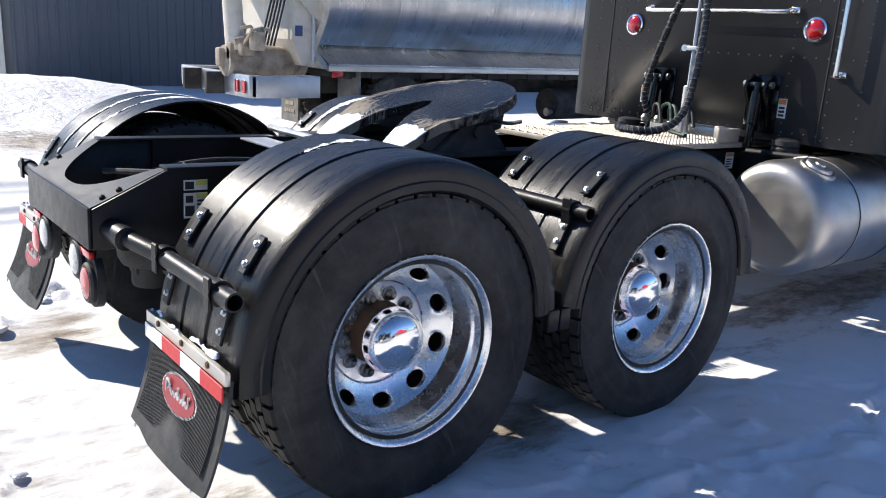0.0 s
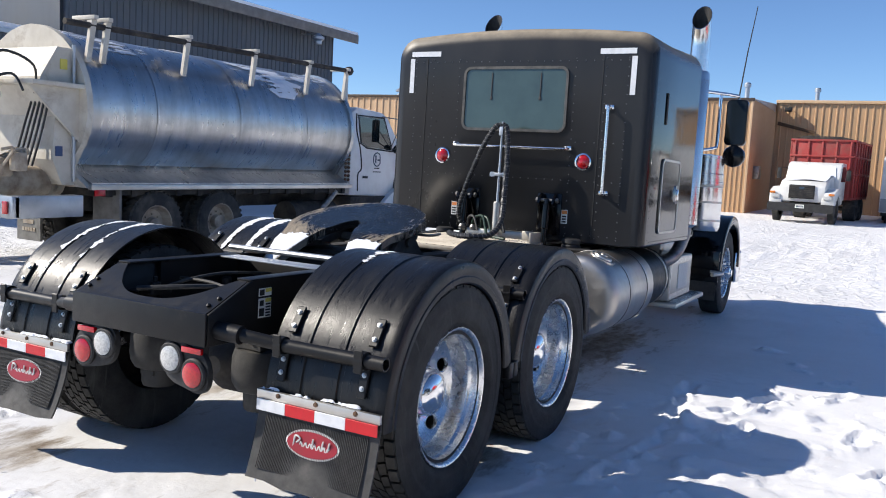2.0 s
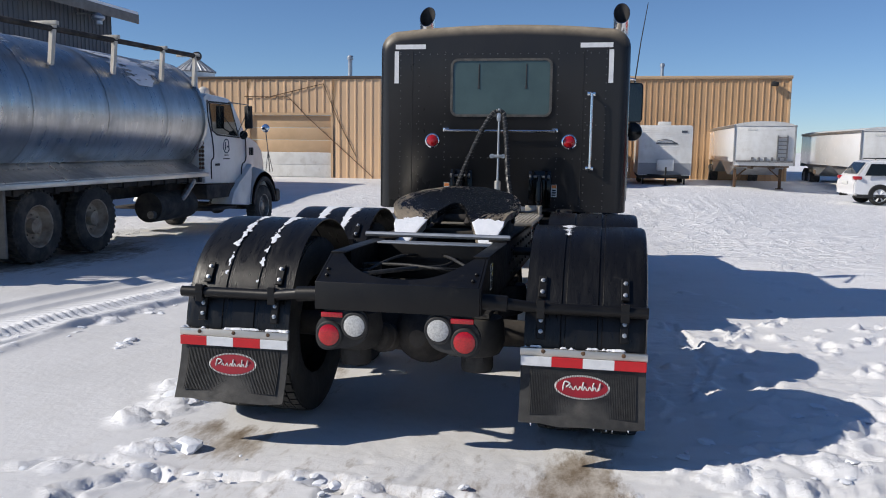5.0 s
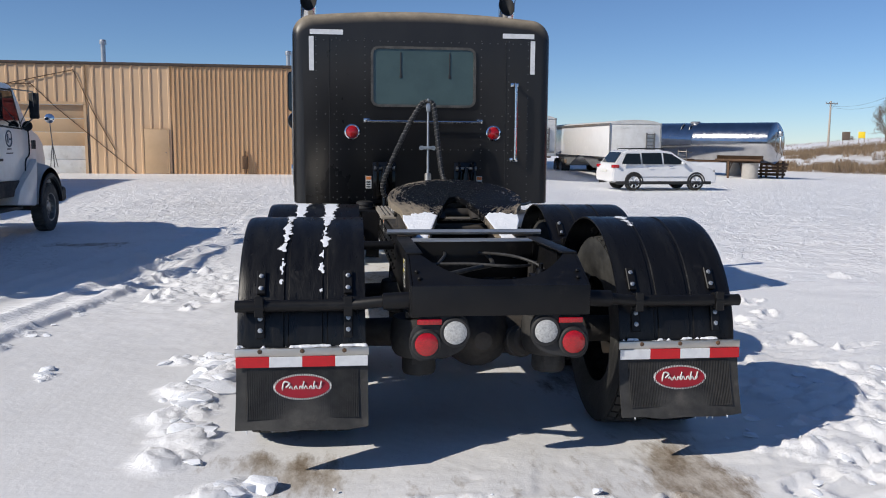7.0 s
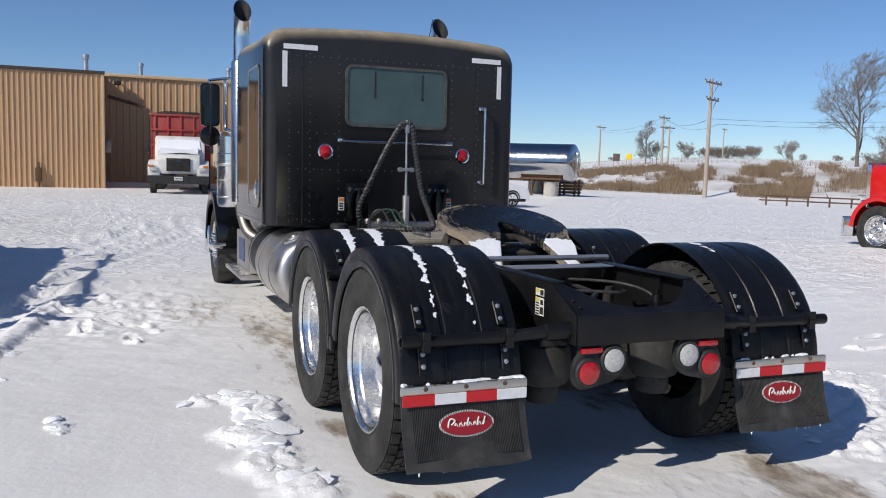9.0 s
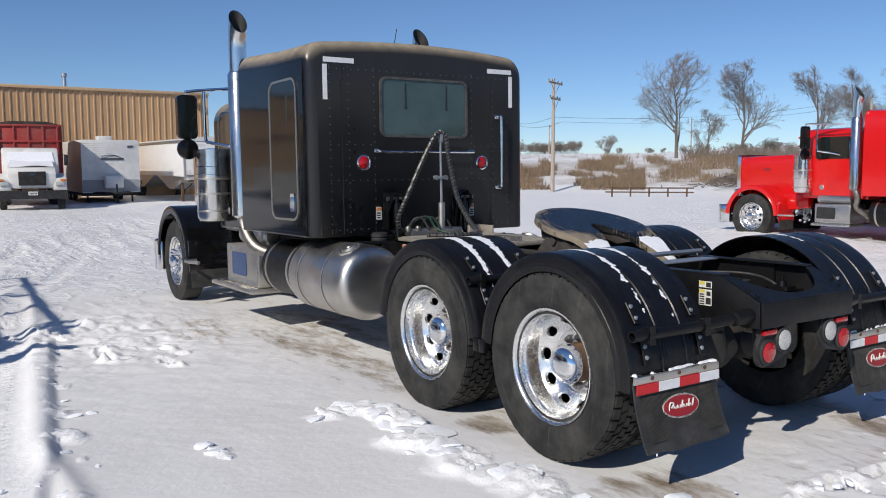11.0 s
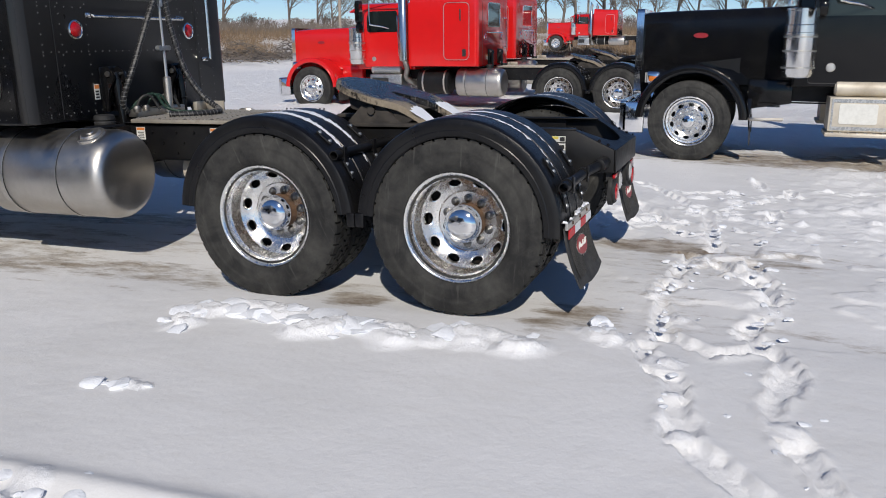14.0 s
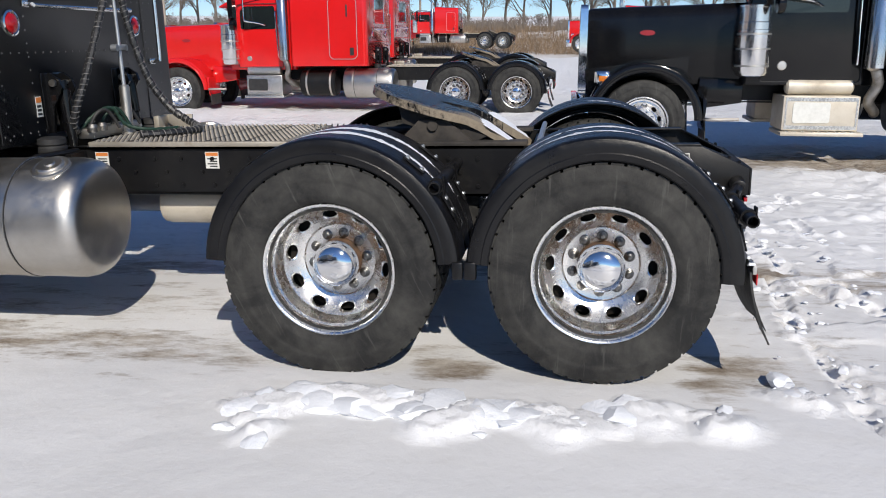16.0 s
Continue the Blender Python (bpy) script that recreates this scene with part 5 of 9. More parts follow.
def service_lines(T):
    """The hose post with its coiled air and electric lines."""
    bm = B()
    pipe(bm, [(0.02, 3.05, 1.085), (0.02, 3.05, 1.10), (0.02, 3.05, 1.101), (0.02, 3.05, 1.39), (0.02, 3.05, 1.40)], [0.045, 0.045, 0.033, 0.033, 0.024], 16)
    post = part("hose_post", bm, "brushed", T, "grey sprung hose post")
    bm = B()
    pipe(bm, [(0.02, 3.05, 1.36), (0.02, 3.056, 2.09)], [0.013, 0.010], 8)
    box(bm, -0.05, 0.08, 3.03, 3.069, 1.62, 1.65, 0.006)
    for x in (-0.04, 0.07):
        lathe(bm, [(0.022, -0.02), (0.022, 0.02)], (x, 3.05, 1.635), (0, 1, 0), 10, True, True)
    box(bm, 0.0, 0.04, 3.03, 3.062, 1.97, 2.05, 0.006)
    part("post_rod", bm, "galvanised", post)
    for pts, r, mat, nm in (
        ([(0.01, 3.05, 2.06), (-0.05, 3.04, 2.03), (-0.17, 3.05, 1.83), (-0.33, 3.093, 1.48), (-0.40, 3.143, 1.28), (-0.37, 3.193, 1.17), (-0.28, 3.217, 1.13)], 0.020, "hose_wrap", "air_line"),
        ([(0.03, 3.05, 2.06), (0.07, 3.04, 2.02), (0.10, 3.02, 1.78), (0.13, 2.94, 1.45), (0.17, 2.82, 1.24), (0.15, 2.66, 1.135), (0.02, 2.56, 1.115), (-0.16, 2.62, 1.11), (-0.30, 2.8, 1.11)], 0.021, "hose_wrap", "power_line"),
        ([(-0.30, 3.205, 1.14), (-0.22, 3.118, 1.24), (-0.12, 3.069, 1.26), (-0.06, 3.02, 1.15), (0.02, 2.9, 1.11), (0.22, 2.8, 1.10)], 0.011, "hose_green", "jumper_hose"),
    ):
        bm = B()
        c = curve(pts, 14)
        pipe(bm, c, [r * (1 + (0.22 if k % 4 < 2 else 0)) for k in range(len(c))], 9)
        ln = part(nm, bm, mat, post)
        if mat == "hose_wrap":
            part("spiral_wrap", wound(curve(pts, 60), r * 1.12, 0.034, 0.0036), "wrap_grey", ln, "pale grey spiral guard")
    bm = B()
    box(bm, -0.30, 0.30, 3.106, 3.217, 1.085, 1.15, 0.01)
    part("valve_tray", bm, "brushed", post)
    for k in range(3):
        bm = B()
        x = -0.30 + 0.13 * k
        pipe(bm, curve([(x, 3.143, 1.13), (x + 0.03, 3.093, 1.24), (x + 0.1, 3.056, 1.25), (x + 0.16, 3.02, 1.14)], 6), 0.011, 8)
        part("jumper_hose", bm, ("hose_black", "hose_green", "hose_black")[k], post)
    for x, mat in ((-0.33, "steel"), (-0.22, "steel")):
        bm = B()
        lathe(bm, [(0.03, 0), (0.034, 0.03), (0.022, 0.05), (0.0, 0.052)], (x, 3.093, 1.13), (0, 0, 1), 12, True)
        part("glad_hand", bm, mat, post)
    # spring line behind the coupling
    bm = B()
    pts = [(-0.40 + 0.018 * math.cos(k * 0.9), 1.65 - k * 0.005, 1.16 + 0.018 * math.sin(k * 0.9)) for k in range(70)]
    pipe(bm, pts, 0.004, 5)
    part("spring_line", bm, "steel", post)


def front_end(T, paint, fy, main):
    d = fy - 8.0
    # cab
    bm = cab_shell(5.02, 6.75 + d, 0.97, 1.02, 2.58, 0.05, 0.10, 0.07, True, 0.22)
    c = part("cab", bm, "black_dusty" if main else paint, T, smooth=50)
    for s in (-1, 1):
        bm = B()
        prism(bm, rounded(5.55 + d * 0.5, 6.45 + d, 1.92, 2.42, (0.16, 0.06, 0.04, 0.06)), "x", s * 0.968, s * 0.976)
        part("door_window", bm, "glass", c)
        bm = B()
        frame_of(bm, rounded(5.32, 6.55 + d, 1.06, 2.48, (0.2, 0.08, 0.05, 0.05)), 0.014, "x", s * 0.968, s * 0.980)
        part("door_seam", bm, "brushed" if main else "dull_black", c)
        bm = B()
        pipe(bm, curve([(s * 0.97, 5.40, 1.30), (s * 1.05, 5.40, 1.32), (s * 1.05, 5.42, 1.7), (s * 1.05, 5.44, 2.25), (s * 0.97, 5.44, 2.28)], 5), 0.016, 10)
        part("cab_handle", bm, "chrome", c)
        bm = B()
        lathe(bm, [(0.06, 0), (0.05, 0.008), (0, 0.01)], (s * 0.97, 6.28 + d, 1.27), (s, 0, 0), 20)
        part("door_badge", bm, "brushed", c)
    bm = B()
    prism(bm, [(-0.80, 1.95), (0.80, 1.95), (0.74, 2.42), (-0.74, 2.42)], "y", 6.745 + d, 6.757 + d)
    part("windscreen", bm, "glass", c)
    bm = B()
    prism(bm, [(6.70 + d, 2.50), (6.98 + d, 2.40), (6.99 + d, 2.43), (6.72 + d, 2.56)], "x", -0.85, 0.85)
    part("sun_visor", bm, "chrome" if main else paint, c)
    # bonnet
    bm = B()
    rings = []
    for y, hw, zt in ((6.75 + d, 0.74, 2.06), (7.4 + d, 0.66, 2.04), (8.2 + d, 0.60, 2.02), (8.70 + d, 0.58, 2.00), (8.76 + d, 0.56, 1.97)):
        rings.append([bm.verts.new((p[0], y, p[1])) for p in rounded(-hw, hw, 1.0, zt, (0.16, 0.16, 0.02, 0.02), 6)])
    skin(bm, rings)
    h = part("bonnet", bm, paint, T, smooth=50)
    bm = B()
    frame_of(bm, rounded(-0.60, 0.60, 0.86, 2.05, 0.06), 0.07, "y", 8.74 + d, 8.84 + d)
    part("grille_shell", bm, "chrome", h)
    bm = B()
    for k in range(24):
        x = -0.48 + 0.96 * k / 23
        box(bm, x - 0.006, x + 0.006, 8.765 + d, 8.80 + d, 0.92, 1.99)
    part("grille_bars", bm, "chrome", h)
    for s in (-1, 1):
        bm = B()
        a = [(0.10 * math.cos(t) , 0.036 * math.sin(t)) for t in [2 * math.pi * k / 28 for k in range(28)]]
        prism(bm, [(7.95 + d + p[0], 1.68 + p[1]) for p in a], "x", s * 0.60, s * 0.632)
        part("side_badge", bm, "badge_red", h)
        # front mudguard
        bm = B()
        arch(bm, fy - 0.02, AXLE_Z + 0.02, 0.745, 2, 178, s * 0.56, s * 1.215, 0.014, (), 40, 0.10)
        prism(bm, [(fy - 0.765, 0.60), (fy - 0.785, 0.44), (fy - 0.80, 0.44), (fy - 0.785, 0.62), (fy - 0.80, 0.86), (fy - 0.74, 0.86)], "x", s * 0.58, s * 1.20, 0.006)
        prism(bm, [(fy - 0.77, 0.70), (fy - 1.30, 0.78), (fy - 1.30, 1.08), (fy - 0.74, 1.10), (fy - 0.72, 0.9)], "x", s * 0.58, s * 0.80, 0.02)
        prism(bm, [(fy - 0.9, 1.0), (fy - 0.5, 1.22), (fy, 1.30), (fy + 0.5, 1.12), (fy + 0.72, 0.8), (fy + 0.76, 1.2), (fy - 0.9, 1.42)], "x", s * 0.50, s * 0.66)
        fm = part("front_mudguard", bm, paint, T)
        bm = B()
        prism(bm, [(fy - 0.79, 0.47), (fy - 0.80, 0.24), (fy - 0.812, 0.24), (fy - 0.802, 0.47)], "x", s * 0.62, s * 1.18)
        part("guard_flap", bm, "flap", fm)
        bm = B()
        pipe(bm, curve([(s * 1.10, fy - 0.78, 0.60), (s * 1.24, fy - 0.80, 0.60), (s * 1.26, fy - 0.95, 0.60), (s * 1.2, fy - 1.2, 0.60)], 5), 0.022, 10)
        part("guard_bracket", bm, "brushed", T)
        bm = B()
        box(bm, s * 0.80, s * 1.02, 8.42 + d, 8.62 + d, 1.02, 1.20, 0.05, 3)
        hl = part("headlamp", bm, "chrome", T)
        bm = B()
        box(bm, s * 0.82, s * 1.0, 8.62 + d, 8.635 + d, 1.04, 1.18, 0.01)
        part("headlamp_lens", bm, "white_lens", hl)
        bm = B()
        box(bm, s * 1.0, s * 1.03, 8.46 + d, 8.58 + d, 1.06, 1.13, 0.01)
        part("turn_light", bm, "amber", hl)
    bm = B()
    prism(bm, rounded(-1.2, 1.2, 0.34, 0.80, 0.04), "y", 8.85 + d, 8.93 + d, 0.01)
    for s in (-1, 1):
        box(bm, s * 1.12, s * 1.2, 8.6 + d, 8.9 + d, 0.36, 0.78, 0.02)
    part("bumper", bm, "chrome", T)


def sides(T, d, main, red=False):
    box_mat = "brushed" if main else ("checker" if red else "box_cream")
    for s in (-1, 1):
        # exhaust stack
        bm = B()
        bend = [(s * 0.55, 4.6, 0.80), (s * 0.85, 4.75, 0.80), (s * 1.10, 5.0, 0.90), (s * 1.165, 5.20, 1.12), (s * 1.165, 5.23, 1.28)] if main else [(s * 0.70, 5.02, 0.66), (s * 0.92, 5.10, 0.70), (s * 1.06, 5.22, 0.84), (s * 1.14, 5.16, 1.06), (s * 1.165, 5.23, 1.28)]
        pipe(bm, curve(bend, 6), 0.065, 16)
        st = part("exhaust_pipe", bm, "steel", T)
        bm = B()
        lathe(bm, [(0.08, 1.22), (0.118, 1.25), (0.118, 2.78), (0.10, 2.81)], (s * 1.165, 5.23, 0), (0, 0, 1), 28, True, True)
        part("heat_shield", bm, "brushed_bright", st, "perforated chrome heat shield")
        bm = B()
        for i in range(20):
            for j in range(60):
                t = 2 * math.pi * (i + 0.5 * (j % 2)) / 20
                c = Vector((s * 1.165 + 0.1185 * math.cos(t), 5.23 + 0.1185 * math.sin(t), 1.30 + j * 0.024))
                nn = Vector((math.cos(t), math.sin(t), 0))
                u = Vector((-math.sin(t), math.cos(t), 0))
                bm.faces.new([bm.verts.new(c + u * (0.008 * math.cos(q)) + Vector((0, 0, 0.006 * math.sin(q))) + nn * 0.001) for q in [2 * math.pi * k / 5 for k in range(5)]])
        tagged(part("shield_perforation", bm, "dirty_dark", st), kind="stuff")
        bm = B()
        q24 = [2 * math.pi * k / 24 for k in range(24)]
        def hoop(rr, z, yy, sl):
            return [bm.verts.new((s * 1.165 + rr * math.cos(q), 5.23 + yy + rr * math.sin(q), z + sl * rr * math.sin(q))) for q in q24]
        tip = ((2.78, 0, 0), (3.05, 0, 0), (3.15, -0.002, 0.30), (3.25, -0.015, 0.85), (3.345, -0.035, 1.40))
        skin(bm, [hoop(0.096, *q) for q in tip] + [hoop(0.091, *tip[-1])], True, False, False)
        part("stack_pipe", bm, "brushed_bright", st)
        bm = B()
        skin(bm, [hoop(0.0905, *q) for q in reversed(tip)], True, False, True)
        part("stack_bore", bm, "dull_black", st)
        # air cleaner
        x, y = s * 1.10, 6.40 + d + (0 if main else 0.28)
        bm = B()
        lathe(bm, [(0.12, 1.13), (0.18, 1.15), (0.203, 1.20), (0.203, 1.68), (0.21, 1.685), (0.21, 1.71), (0.203, 1.715), (0.203, 1.80), (0.195, 1.81), (0.195, 1.98), (0.203, 1.985), (0.203, 2.01), (0.05, 2.03)], (x, y, 0), (0, 0, 1), 36, True, True)
        ac = part("air_cleaner", bm, "brushed_bright", T)
        for z in (1.27, 1.48, 1.66):
            bm = B()
            lathe(bm, [(0.203, z - 0.012), (0.208, z - 0.01), (0.208, z + 0.01), (0.203, z + 0.012)], (x, y, 0), (0, 0, 1), 36)
            part("cleaner_band", bm, "brushed", ac)
        bm = B()
        pipe(bm, [(s * 0.7, y, 1.6), (x, y, 1.6)], 0.06, 10)
        part("cleaner_duct", bm, "dull_black", ac)
        # mirror
        xm, ym = s * 1.38, 6.45 + d
        bm = B()
        pipe(bm, [(xm, ym, 2.70), (xm - s * 0.10, ym - 0.10, 2.71), (s * 0.96, 5.80 + d, 2.70)], 0.019, 10)
        pipe(bm, curve([(xm - s * 0.14, ym - 0.16, 2.70), (xm - s * 0.16, ym - 0.18, 2.66), (xm - s * 0.16, ym - 0.18, 2.16), (xm - s * 0.19, ym - 0.24, 2.09), (s * 1.08, 6.0 + d, 2.05), (s * 0.95, 5.85 + d, 2.0)], 5), 0.019, 10)
        pipe(bm, [(xm, ym + 0.02, 2.72), (xm, ym + 0.02, 2.02)], 0.014, 8)
        mi = part("mirror", bm, "chrome", T)
        bm = B()
        prism(bm, rounded(xm - 0.115, xm + 0.115, 2.14, 2.66, 0.05), "y", ym - 0.03, ym + 0.07, 0.008)
        hd = part("mirror_head", bm, "black_gloss", mi)
        bm = B()
        prism(bm, rounded(xm - 0.10, xm + 0.10, 2.155, 2.645, 0.045), "y", ym - 0.036, ym - 0.031)
        part("mirror_glass", bm, "glass", mi)
        bm = B()
        lathe(bm, [(0.122, 0.05), (0.125, 0.0), (0.115, -0.03), (0.075, -0.045), (0.0, -0.05)], (xm, ym, 2.02), (0, 1, 0), 24, True)
        part("spot_mirror", bm, "black_gloss", mi)
        # fuel tank
        x, r = s * 0.90, 0.335
        bm = B()
        lathe(bm, [(0.0, 2.725), (0.22, 2.727), (0.262, 2.730), (0.285, 2.738), (0.308, 2.757), (0.325, 2.787), (r, 2.835), (r, 3.85), (0.31, 3.88), (0.0, 3.885)], (x, 0, 0.715), (0, 1, 0), 48)
        tk = part("fuel_tank", bm, "tank_alu", T, "dull aluminium cylindrical fuel tank", 40)
        for yy in (3.14, 3.66):
            bm = B()
            lathe(bm, [(r + 0.001, yy - 0.022), (r + 0.005, yy - 0.020), (r + 0.005, yy + 0.020), (r + 0.001, yy + 0.022)], (x, 0, 0.715), (0, 1, 0), 48)
            part("tank_strap", bm, "tank_alu", tk)
            bm = B()
            lathe(bm, [(r + 0.0005, yy - 0.030), (r + 0.003, yy - 0.029), (r + 0.003, yy - 0.023), (r + 0.0005, yy - 0.022)], (x, 0, 0.715), (0, 1, 0), 48)
            part("strap_liner", bm, "dull_black", tk)
            bm = B()
            prism(bm, [(yy - 0.05, 0.60), (yy + 0.05, 0.60), (yy + 0.05, 1.03), (yy - 0.05, 1.03)], "x", s * 0.44, s * 0.60)
            pipe(bm, [(s * 0.45, yy, 1.03), (s * 0.86, yy, 1.045)], 0.02, 8)
            part("tank_hanger", bm, "black_frame", tk)
        bm = B()
        nrm = Vector((s * 0.45, 0, 1)).normalized()
        c = Vector((x, 2.93, 0.715)) + nrm * (r - 0.012)
        lathe(bm, [(0.105, -0.01), (0.105, 0.016), (0.095, 0.020), (0.078, 0.014), (0.074, 0.028), (0.066, 0.034), (0.03, 0.034), (0.026, 0.042), (0.0, 0.042)], c, nrm, 28)
        part("filler_cap", bm, "brushed", tk)
        # black after-treatment drum
        bm = B()
        x2 = s * 0.88
        yd = 0.0 if main else 0.15
        lathe(bm, [(0.0, 3.93 + yd), (0.26, 3.94 + yd), (0.29, 3.97 + yd), (0.29, 4.72 + yd), (0.26, 4.76 + yd), (0.0, 4.77 + yd)], (x2, 0, 0.72), (0, 1, 0), 36)
        dr = part("filter_drum", bm, "black_frame", T)
        for yy in (4.05 + yd, 4.60 + yd):
            bm = B()
            lathe(bm, [(0.290, yy - 0.02), (0.297, yy - 0.02), (0.297, yy + 0.02), (0.290, yy + 0.02)], (x2, 0, 0.72), (0, 1, 0), 36)
            part("drum_strap", bm, "brushed", dr)
        # step box
        bm = B()
        q = 0.0 if main else 0.38
        box(bm, s * 0.50, s * 1.12, 4.95 + q, 5.95 + d * 0.5 + q * 0.8, 0.46, 0.90, 0.015)
        sb = part("step_box", bm, box_mat, T, {"brushed": "aluminium step and battery box", "checker": "chequer-plate step and battery box"}.get(box_mat, "dusty cream step and battery box"))
        bm = B()
        box(bm, s * 0.60, s * 1.22, 4.90 + q, (6.25 if main else 5.98) + d * 0.5 + q * 0.8, 0.40, 0.45, 0.012)
        part("step", bm, box_mat, sb)
        for k in range(12 if main else 9):
            bm = B()
            yy = 5.0 + q + k * 0.1
            box(bm, s * 0.95, s * 1.21, yy, yy + 0.035, 0.45, 0.457, 0.003, 1)
            part("step_tread", bm, "aluminium", sb)
        bm = B()
        prism(bm, rounded(5.30 + q, 5.75 + q, 0.56, 0.82, 0.03), "x", s * 1.12, s * 1.128)
        part("box_plate", bm, ("blue_tarp" if s < 0 else "label_white") if main else ("dull_black" if red else "label_white"), sb)
        bm = B()
        frame_of(bm, [(4.97 + q, 0.48), (5.92 + d * 0.5 + q * 0.8, 0.48), (5.92 + d * 0.5 + q * 0.8, 0.88), (4.97 + q, 0.88)], 0.05, "x", s * 1.12, s * 1.124)
        part("box_border", bm, "checker", sb)
        bm = B()
        lathe(bm, [(0.0, 5.0 + q), (0.07, 5.005 + q), (0.10, 5.03 + q), (0.10, 5.80 + q), (0.07, 5.825 + q), (0.0, 5.83 + q)], (s * 0.92, 0, 1.005), (0, 1, 0), 24)
        part("air_tank", bm, box_mat, sb)
    if main:
        bm = B()
        lathe(bm, [(0.0, 2.02), (0.09, 2.03), (0.125, 2.07), (0.128, 2.10), (0.128, 2.68), (0.12, 2.72), (0.0, 2.75)], (-0.18, 0, 0.66), (0, 1, 0), 28)
        part("air_reservoir", bm, "box_cream", T, "dusty tan air reservoir")
        bm = B()
        pipe(bm, [(1.38, 6.45, 2.66), (1.44, 6.41, 3.2), (1.51, 6.36, 3.68)], [0.009, 0.007, 0.005], 6)
        part("aerial", bm, "dull_black", T)


# ---- main vehicles ----
black_truck = tractor("tractor_truck", "black long-nosed tractor truck with snow on its mudguards", "black_paint", (0, 0, 0), 0, -1.2)
# a red and a black tractor in the next rows, and more red ones far off
RED_ROW = "red tractors in the next row"
red = tractor("red_tractor_truck", "bright red long-nosed tractor truck parked on snow", "red_paint", (14.4, 1.35, -0.08), 0, -0.4, False, 7.85, "black_gloss", RED_ROW)
copy_thing(red, pose(18.8, 1.7, -0.02))
copy_thing(red, pose(58.2, 5.2, 0.75))
copy_thing(red, pose(53.0, -8.2, 0.6))
dark = tractor("dark_tractor_truck", "black long-nosed tractor truck parked in the next row", "black_gloss", (7.2, -8.75, 0), 0, 0, False, 8.0, "black_gloss")


# ---- ground ----
def smooth(a, b, v):
    k = np.clip((v - a) / (b - a), 0, 1)
    return k * k * (3 - 2 * k)


def rise(x, y):
    """The ground's height: a slight fall under the tractor, a ditch, a bank and fields beyond the yard."""
    z = -0.16 * smooth(-1, 9, y) * (1 - smooth(14, 26, y)) * (1 - smooth(7, 13, x))
    z = z - 0.16 * smooth(8.5, 13.5, y) * (1 - smooth(17, 28, y)) * (1 - smooth(0, 6, x))
    r, a = np.hypot(x, y), np.degrees(np.arctan2(x, y))
    east = smooth(22, 40, a) * (1 - smooth(140, 165, a))
    z = z - 0.30 * smooth(14, 24, r) * (1 - smooth(38, 46, r)) * smooth(8, 20, a) * (1 - smooth(38, 60, a))
    z = z + east * (-0.45 * smooth(40, 48, r) * (1 - smooth(52, 58, r)) + 2.2 * smooth(55, 80, r) + (2.2 + 2.4 * smooth(46, 60, a)) * smooth(86, 240, r))
    # ploughed snow banks
    z = z + 0.9 * np.exp(-(((x - 40) / 7) ** 2 + ((y + 6) / 9) ** 2)) + 0.5 * np.exp(-(((x + 13.5) / 2.5) ** 2 + ((y - 2.0) / 3.0) ** 2))
    z = z + 0.35 * np.exp(-(((x - 31) / 3) ** 2 + ((y - 39) / 1.6) ** 2))
    return z


def along(x, y, pts):
    """Distance from a broken line, and how far along it."""
    best, pos, run = np.full_like(x, 1e9), np.zeros_like(x), 0.0
    for (ax, ay), (bx, by) in zip(pts, pts[1:]):
        L = math.hypot(bx - ax, by - ay)
        t = np.clip(((x - ax) * (bx - ax) + (y - ay) * (by - ay)) / L ** 2, 0, 1)
        d = np.hypot(x - ax - t * (bx - ax), y - ay - t * (by - ay))
        pos = np.where(d < best, run + t * L, pos)
        best = np.minimum(best, d)
        run += L
    return best, pos


def footprints(x, y, z, pts, step=0.52, side=0.13, depth=0.035, seed=0):
    """Dragged steps: a shallow scuffed trough, loose lumps pushed up at its end."""
    rnd = random.Random(seed)
    P = [Vector((*p, 0)) for p in pts]
    for a, b in zip(P, P[1:]):
        n = max(1, int((b - a).length / step))
        d0 = (b - a).normalized()
        for k in range(n):
            d = d0.copy()
            d.rotate(Euler((0, 0, rnd.uniform(-0.3, 0.3))))
            q = Vector((-d0.y, d0.x, 0))
            c = a.lerp(b, (k + 0.5) / n) + q * ((side if k % 2 else -side) + rnd.uniform(-0.05, 0.05))
            near = np.hypot(x - c.x, y - c.y) < 0.55
            if not near.any():
                continue
            xn, yn = x[near], y[near]
            wx = 0.035 * wobble(xn, yn, 6.0, 2, seed)
            u, v = (xn - c.x) * d.x + (yn - c.y) * d.y, -(xn - c.x) * d.y + (yn - c.y) * d.x + wx
            L = rnd.uniform(0.16, 0.28)
            e = np.sqrt((u / L) ** 2 + (v / 0.062) ** 2)
            trough = 1 - smooth(0.7, 1.12, e)
            fine = wobble(xn, yn, 16.0, 3, seed + 5)
            dz = -depth * trough * (0.8 + 1.2 * fine)
            dz += 0.018 * np.exp(-((e - 1.3) / 0.28) ** 2) * np.clip(0.4 + 3 * fine, 0, 1.5)
            for q2 in range(rnd.randrange(1, 4)):
                lu, lv, lr = L * rnd.uniform(0.6, 1.25), rnd.uniform(-0.09, 0.09), rnd.uniform(0.025, 0.06)
                dz += rnd.uniform(0.5, 1.0) * lr * 0.85 * np.clip(1.15 * np.exp(-((u - lu) ** 2 + (v - lv) ** 2) / (lr * lr)) - 0.12, 0, 0.8) * (1 + 1.0 * fine)
            z[near] += dz
    return z


